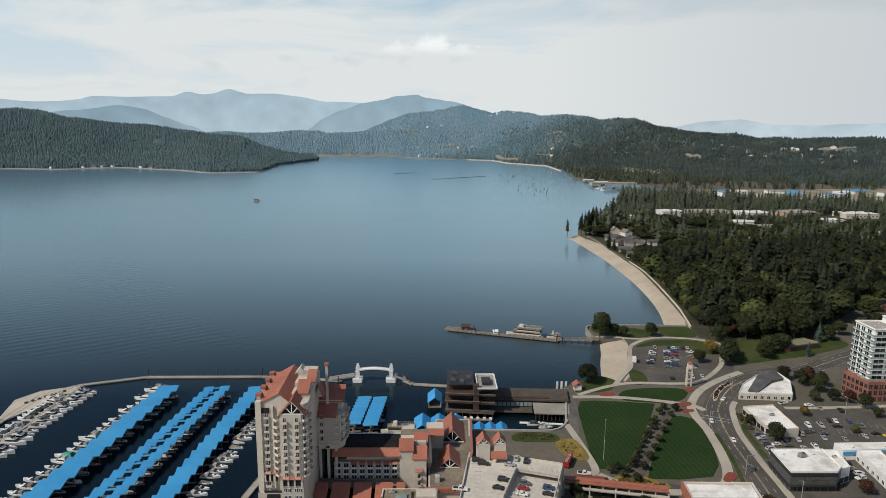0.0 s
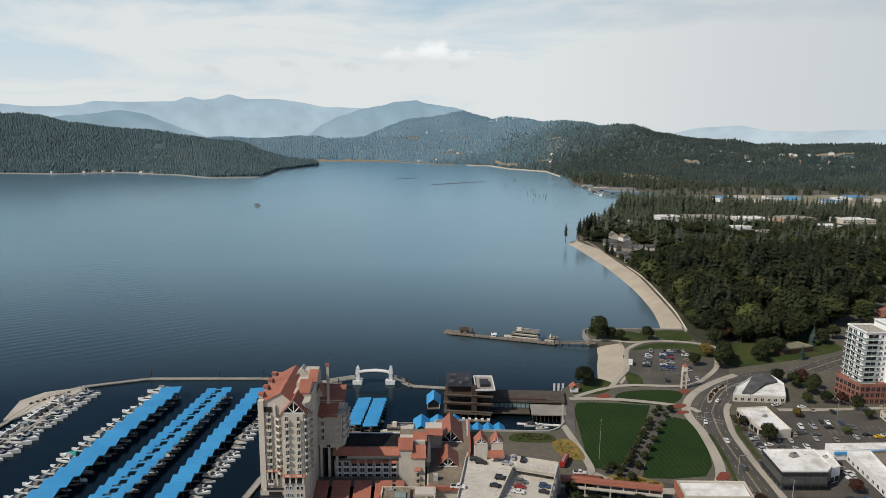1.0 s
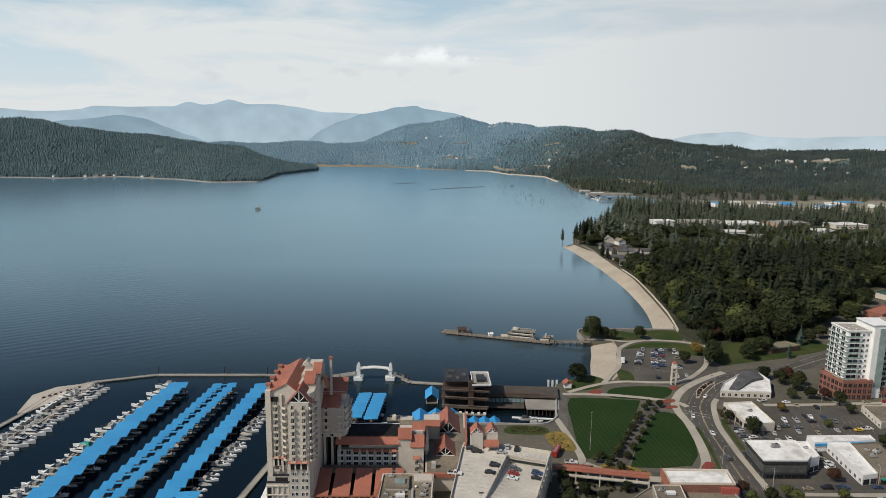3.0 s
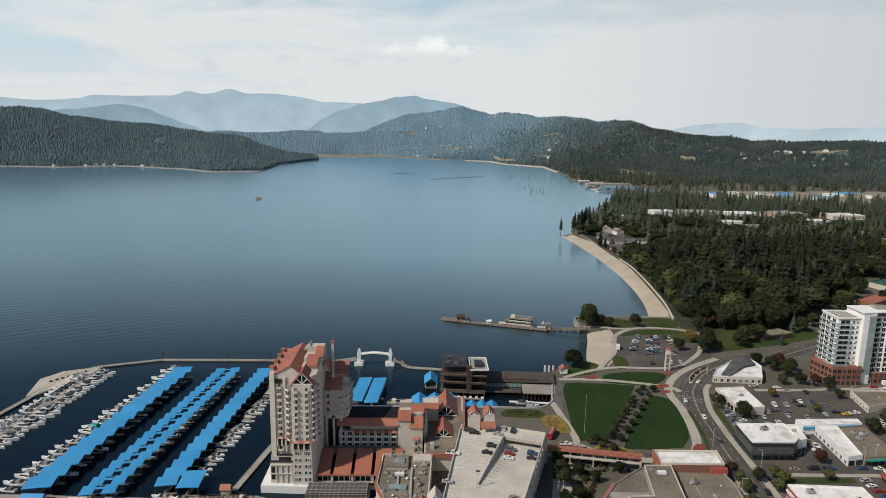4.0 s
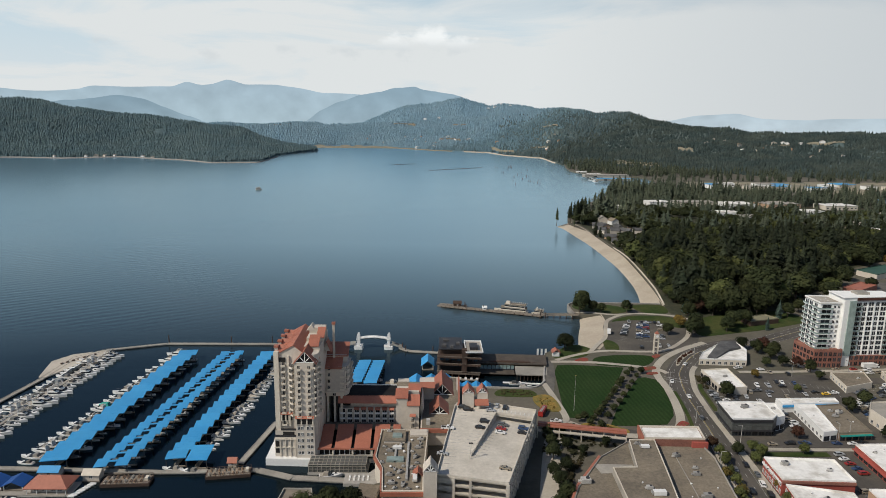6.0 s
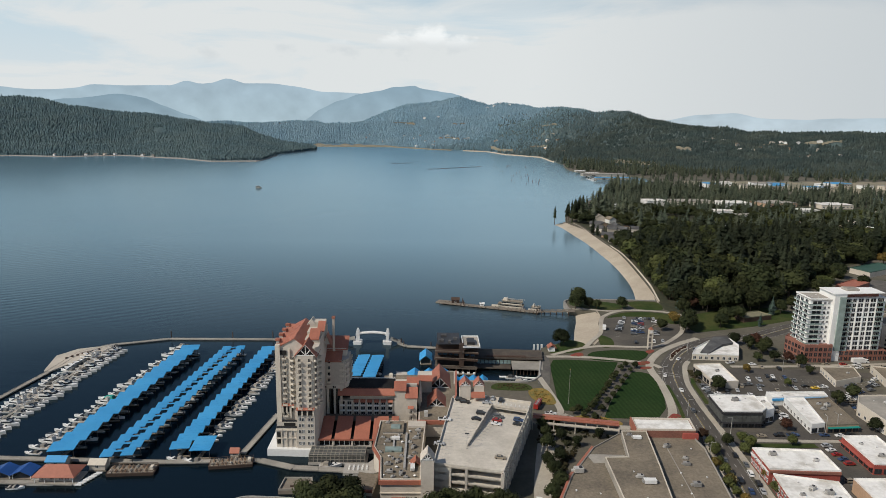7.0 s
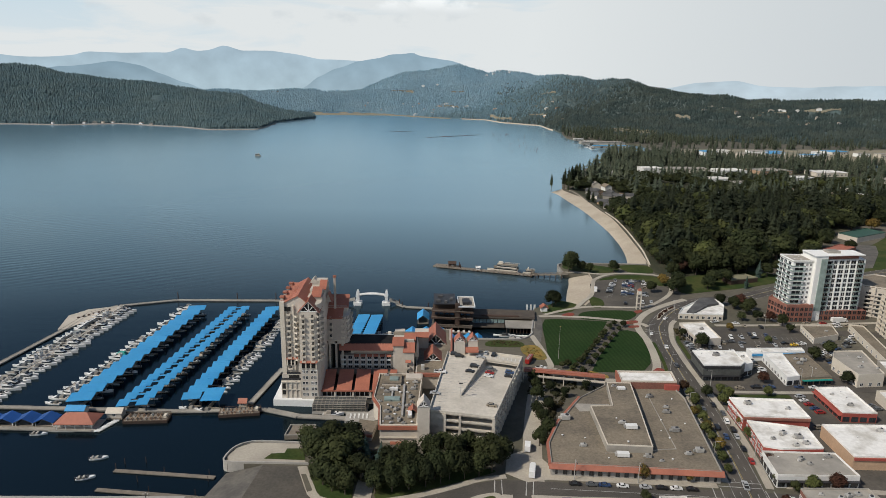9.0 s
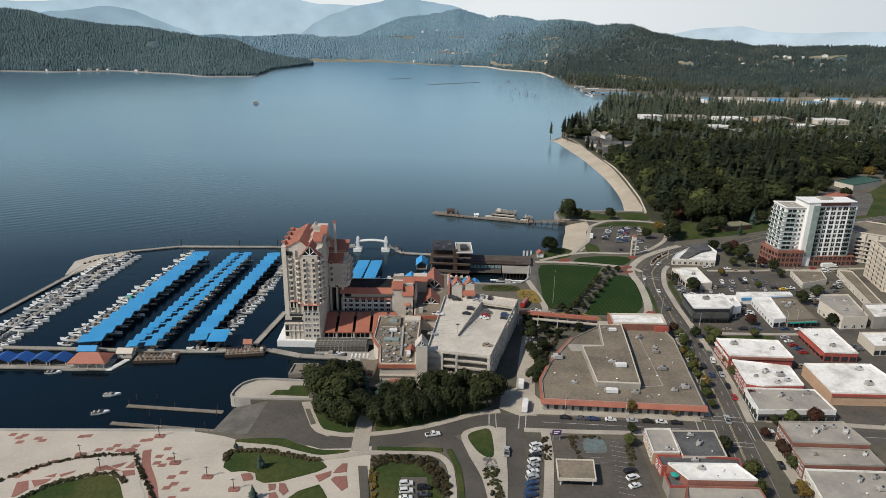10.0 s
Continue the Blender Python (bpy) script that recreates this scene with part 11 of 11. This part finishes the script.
# plaza paving with red pavers
plaza = tagged(link("plaza", prism([(-420, 149.2), (-84, 149.2), (-72, 146.2), (-60, 141), (-30, 140), (-16, 140), (-14, 60), (-420, 60)], LAND - 0.3, LAND + 0.08), M["plaza"]), "pale concrete waterfront plaza with red paver patches", "plaza", "", "structure")
part("seawall_coping", prism([(-420, 149.2), (-84, 149.2), (-84, 150.6), (-420, 150.6)], -2.4, LAND + 0.35), M["concrete"], plaza)
paver = None
for x, y in ((-150.7, 147), (-146.1, 146.6), (-147.2, 145), (-145.5, 142.3), (-140.1, 144.7), (-137.9, 143.3), (-124.7, 145.9), (-122.4, 146.2), (-109.1, 140.3), (-102.4, 140), (-100.7, 143.4), (-98.8, 143.8), (-110.8, 138.2), (-114.6, 137.6), (-103.2, 137.9), (-90.1, 138.3), (-91.5, 133.9), (-90.8, 130.1), (-88.5, 128.8), (-87, 132.6), (-79.7, 124.8), (-83, 122.4), (-80.8, 118.9), (-82.5, 116.9), (-76.1, 116), (-79.2, 111.8),
             (-126.9, 130.9), (-129.9, 128.9), (-131.4, 126.9), (-133.1, 124.8), (-135.1, 122.9), (-107, 137.4), (-104.6, 137.4), (-102.2, 137.2), (-160, 143), (-166, 139), (-171, 144), (-178, 141)):
    m = pose(x, y, LAND + 0.08, 0, 0, 3) @ Matrix.Scale(1.0, 4)
    if paver is None:
        paver = part("paver", prism([(-1.5, -0.95), (1.1, -0.95), (1.5, 0.95), (-1.1, 0.95)], 0, 0.012), M["brickpave"], plaza, "", m)
    else:
        again("paver", paver, plaza, m)
part("paver_band", prism(band([(-97.2, 137.6), (-94.4, 129.6), (-91.2, 124), (-88, 118.6), (-85.4, 113), (-82, 105)], 3.0), LAND + 0.08, LAND + 0.095), M["brickpave"], plaza)
for pts in ([(-131, 112.4), (-133.3, 119.5), (-130, 120.5), (-127.6, 116.2), (-130, 112.4)], [(-129.1, 120.5), (-122.6, 121.5), (-123.5, 119.1), (-126.2, 117.1)], [(-126, 122.5), (-122.5, 124.3), (-122.2, 122)], [(-121.4, 123.5), (-116.8, 125.9), (-116.9, 124.8), (-120.1, 122.2)], [(-106.1, 128.2), (-101.2, 130.6), (-102.1, 128.2), (-103.6, 127.1)], [(-100.7, 127.1), (-99, 131.1), (-97.4, 127.1)], [(-101, 125.6), (-97, 126.1), (-95.6, 123.5), (-99.4, 122.5)],
            [(-109.4, 128.2), (-107.6, 128.7), (-100.8, 125.3), (-106.5, 126.1)], [(-59.9, 124), (-56.7, 124.4), (-55.2, 122.5), (-55.2, 120.8), (-58, 120.3)], [(-34.2, 123), (-28.9, 125.6), (-28.9, 123), (-32.2, 119.8)], [(-28.1, 124.4), (-27.4, 126.6), (-25.5, 129.7), (-23.8, 129.8), (-23.6, 125.1)], [(-28.5, 121), (-27.5, 122.5), (-23.3, 123), (-22.3, 117.1), (-24, 115.1)], [(-49.2, 118.5), (-46.8, 118.8), (-46.4, 116), (-48.2, 115.2)], [(-45.6, 119), (-43.8, 119.1), (-41.7, 115), (-43, 113), (-45, 115.4)], [(-48, 114), (-46, 114.6), (-44.4, 112), (-47.4, 111)]):
    part("paver_panel", prism(pts, LAND + 0.08, LAND + 0.24), M["brickpave"], plaza)
patch("garden_path", [(-128, 128), (-104, 134), (-97, 130), (-92, 119), (-88, 112), (-93, 110), (-99, 119), (-104, 124.4), (-116, 122), (-130, 116)], LAND + 0.085, M["plaza"], "pale ring path round the plaza lawn", "path", True)


def planter_lamp(x, y, base=True):
    t = thing("street_lamp", "dark three-headed lamp post on a brick planter" if base else "tall dark street lamp beside the road", "street lamp", "street lamps")
    if base:
        part("planter", prism([(x - 1.6, y - 1.2), (x + 1.6, y - 1.2), (x + 1.9, y), (x + 1.6, y + 1.2), (x - 1.6, y + 1.2), (x - 1.9, y)], LAND + 0.08, LAND + 0.34), M["brickpave"], t)
    part("post", box(x - 0.09, y - 0.09, LAND + 0.08, x + 0.09, y + 0.09, LAND + 4.6), M["darkmetal"], t)
    for dx, dy, dz in ((-0.8, 0, 0), (0.8, 0, 0), (0, 0, 0.5)):
        a = part("arm", box(x + min(dx, 0) - 0.04, y - 0.04, LAND + 4.0, x + max(dx, 0) + 0.04, y + 0.04, LAND + 4.1), M["darkmetal"], t)
        bm = bmesh.new()
        bmesh.ops.create_uvsphere(bm, u_segments=8, v_segments=6, radius=0.19, matrix=Matrix.Translation((x + dx, y + dy, LAND + 4.4 + dz)))
        part("globe", bm, M["white"], a)


for x, y in ((-84.5, 130.1), (-70.8, 122.4), (-108.9, 126.6), (-119.6, 134.6), (-96, 146), (-60, 116)):
    planter_lamp(x, y)


def mast(x, y, h, reach, rz):
    t = thing("street_lamp", "tall grey street light with a curved arm", "street lamp", "street lamps", pose(x, y, LAND, 0, 0, rz))
    bm = bmesh.new()
    bmesh.ops.create_cone(bm, cap_ends=True, segments=7, radius1=0.16, radius2=0.09, depth=h, matrix=Matrix.Translation((0, 0, h / 2)))
    part("post", bm, M["metal"], t)
    part("arm", box(0, -0.06, h - 0.15, reach, 0.06, h), M["metal"], t)
    part("lamp_head", box(reach - 0.3, -0.18, h - 0.1, reach + 0.5, 0.18, h + 0.06), M["darkmetal"], t)


for x, y, rz in ((151.5, 274, 180), (156.2, 300, 180), (133.4, 262, 0), (126.2, 218, 0), (119.6, 175, 0), (146.4, 242, 180), (138, 178, 180), (141.6, 204, 180), (168, 352, 200), (136, 306, 0), (84, 159.4, 270), (60, 161.6, 270), (200, 246, 90), (193.4, 243.8, 90), (238.9, 231.5, 90), (186.5, 153.6, 90), (214, 322, 90), (248, 323, 90)):
    mast(x, y, 9.0, 2.6, rz)

# road markings
def marks(line, offset, width, dash, gap, z=LAND + 0.075, material="line"):
    pts = spline(line, 14)
    rows, run = [], 0.0
    bm = bmesh.new()
    on, left = True, dash
    for p, q in zip(pts, pts[1:]):
        a, b = Vector(p), Vector(q)
        L = (b - a).length
        d = (b - a) / L
        s = Vector((-d.y, d.x))
        pos = 0.0
        while pos < L - 1e-6:
            step = min(left, L - pos)
            if on:
                u, v = a + d * pos + s * offset, a + d * (pos + step) + s * offset
                prism_into(bm, [u + s * width / 2, v + s * width / 2, v - s * width / 2, u - s * width / 2], z, z + 0.006)
            pos += step
            left -= step
            if left < 1e-6:
                on = not on if gap else True
                left = dash if on else gap
    return tagged(link("road_marking", bm, M[material]), "worn painted line on the asphalt", "road marking", "", "structure")


marks(MAIN, 0.25, 0.22, 500, 0)
marks(MAIN, -0.25, 0.22, 500, 0, material="yellow")
marks(MAIN, 3.1, 0.16, 3, 6)
marks(MAIN, -3.1, 0.16, 3, 6)
marks(MAIN, 5.9, 0.14, 500, 0)
marks(MAIN, -5.9, 0.14, 500, 0)
marks([(215, 143), (135, 149)], 0, 0.2, 500, 0, LAND + 0.08)
marks([(108, 151.2), (50, 156)], 0, 0.2, 500, 0, LAND + 0.08)


def stripe(name, a, b, w, z=LAND + 0.09, material="line"):
    a, b = Vector(a), Vector(b)
    d = (b - a).normalized()
    s = Vector((-d.y, d.x)) * w / 2
    return tagged(link(name, prism([a + s, b + s, b - s, a - s], z, z + 0.006), M[material]), "painted crossing line on the asphalt", "road marking", "", "structure")


for a, b in (((113.4, 158), (130.8, 156)), ((114, 161), (131.4, 159)), ((110, 144), (127.6, 142)), ((109.4, 141.4), (127, 139.4)), ((112.4, 145), (114.6, 156.4)), ((109.6, 145.6), (111.6, 157)), ((129.4, 143.4), (131, 155)), ((132.4, 143), (134, 154.4)), ((40, 151.4), (41.6, 161)), ((42.6, 151.2), (44.2, 160.8)), ((31.4, 152.6), (32, 161.6)), ((28.6, 152.8), (29.4, 161.6)), ((137, 318), (149, 312)), ((138.4, 321), (150.4, 315))):
    stripe("crossing_line", a, b, 0.35)


# bay lines in the lots
def bay_rows(x0, y0, x1, y1, n, dx, dy, z=LAND + 0.05):
    bm = bmesh.new()
    for i in range(n + 1):
        a = Vector((x0, y0)).lerp(Vector((x1, y1)), i / n)
        b = a + Vector((dx, dy))
        d = (b - a).normalized()
        s = Vector((-d.y, d.x)) * 0.06
        prism_into(bm, [a + s, b + s, b - s, a - s], z, z + 0.006)
    return tagged(link("bay_marking", bm, M["line"]), "painted parking bay lines", "road marking", "", "stuff")


bay_rows(47.4, 141.6, 38.6, 100, 14, -4.6, -1.8, LAND + 0.07)
bay_rows(78.4, 142, 73, 104, 13, -5.0, 1.6, LAND + 0.05)
bay_rows(62.0, 142.6, 64, 130, 4, 5, 0.4, LAND + 0.05)
bay_rows(196, 312, 226, 304, 11, 1.2, 5, LAND + 0.04)
bay_rows(198, 300, 226, 294, 10, 1.0, 4.6, LAND + 0.04)
bay_rows(227, 286, 222, 262, 9, 5, 0.6, LAND + 0.04)
bay_rows(246, 298, 254, 312, 5, 5, -1.4, LAND + 0.04)
bay_rows(152.4, 277, 154.6, 300, 8, 5, -0.4, LAND + 0.04)
bay_rows(178.4, 256, 181, 272, 6, 4.6, -0.4, LAND + 0.04)
bay_rows(129, 383, 143, 420, 13, 5, -1.2, LAND + 0.05)
bay_rows(142, 383, 154, 421, 13, 9.6, -2.0, LAND + 0.05)
paint = patch("faded_paint", [(63, 137), (70.4, 136.6), (70.8, 144.6), (64.4, 145)], LAND + 0.05, mat("faded_teal_paint", (0.12, 0.17, 0.17), 0.9, col2=(0.12, 0.12, 0.115), big=0.35, fine=1.5, var=0.3), "faded teal painted patch on the asphalt", "paint", True, 0.02)
sign = thing("lot_sign", "purple sign board on two posts beside the lot", "sign")
part("board", box(51.6, 143.8, 6.4, 55.0, 144.1, 8.6), mat("purple_board", (0.07, 0.04, 0.13), 0.6), sign)
part("lettering", boxes([(52.2, 143.74, 7.7, 54.4, 143.8, 8.1), (52.2, 143.74, 7.0, 53.8, 143.8, 7.3)]), M["white"], sign)
for x in (52, 54.6):
    part("post", box(x - 0.1, 143.85, 4.0, x + 0.1, 144.05, 6.4), M["metal"], sign)
# low walls
ribbon("seawall", [(112.4, 443.6), (111.6, 455), (116, 471.4), (150, 473), (188, 471.6)], 1.4, LAND + 0.5, M["rock"], "grey stone seawall round the park point", "seawall", 5.0)
ribbon("promenade_wall", [(190.5, 470), (194.5, 490), (200, 520), (205, 560), (211, 615), (214, 660), (213, 700)], 1.0, LAND + 0.6, M["cream"], "pale low wall along the beach", "wall", 1.5)
ribbon("basin_wall", [(18, 303), (35, 303), (58, 303), (66.6, 312), (67.4, 318), (74, 350)], 0.9, LAND + 0.7, M["concrete"], "pale basin wall beside the promenade", "wall", 6.0)
ribbon("harbour_wall", [(-43, 171.8), (-61, 172.4), (-75.4, 172.9), (-77.2, 177), (-75, 184), (-69.5, 187.8), (-62, 188), (-48, 187)], 0.6, LAND + 0.7, M["concrete"], "pale curved harbour wall", "wall", 6.0)
fire = thing("fire_engine", "red fire engine parked at the lawn's end", "fire engine", "trucks", pose(59.0, 271.5, LAND + 0.05, 0, 0, 66))
part("body", box(-4.6, -1.2, 0.6, 2.6, 1.2, 2.9), PAINTS["red"], fire)
part("cab", tapered(2.6, 4.6, 1.2, 1.15, 0.6, 2.9, 0.4, 0.0), PAINTS["red"], fire)
part("glazing", tapered(3.0, 4.62, 1.22, 1.16, 1.8, 2.6, 0.25, 0.0, 0.0), M["glass"], fire)
part("ladder", boxes([(-4.4, -0.5, 3.0, 3.0, -0.35, 3.2), (-4.4, 0.35, 3.0, 3.0, 0.5, 3.2)] + [(-4.2 + i * 0.6, -0.35, 3.05, -4.1 + i * 0.6, 0.35, 3.15) for i in range(12)]), M["metal"], fire)
for wx in (-2.6, 3.2):
    for s in (-1, 1):
        bm = bmesh.new()
        bmesh.ops.create_cone(bm, cap_ends=True, segments=10, radius1=0.5, radius2=0.5, depth=0.3)
        part("wheel", bm, M["tyre"], fire, "", pose(wx, s * 1.05, 0.5, 90, 0, 0))
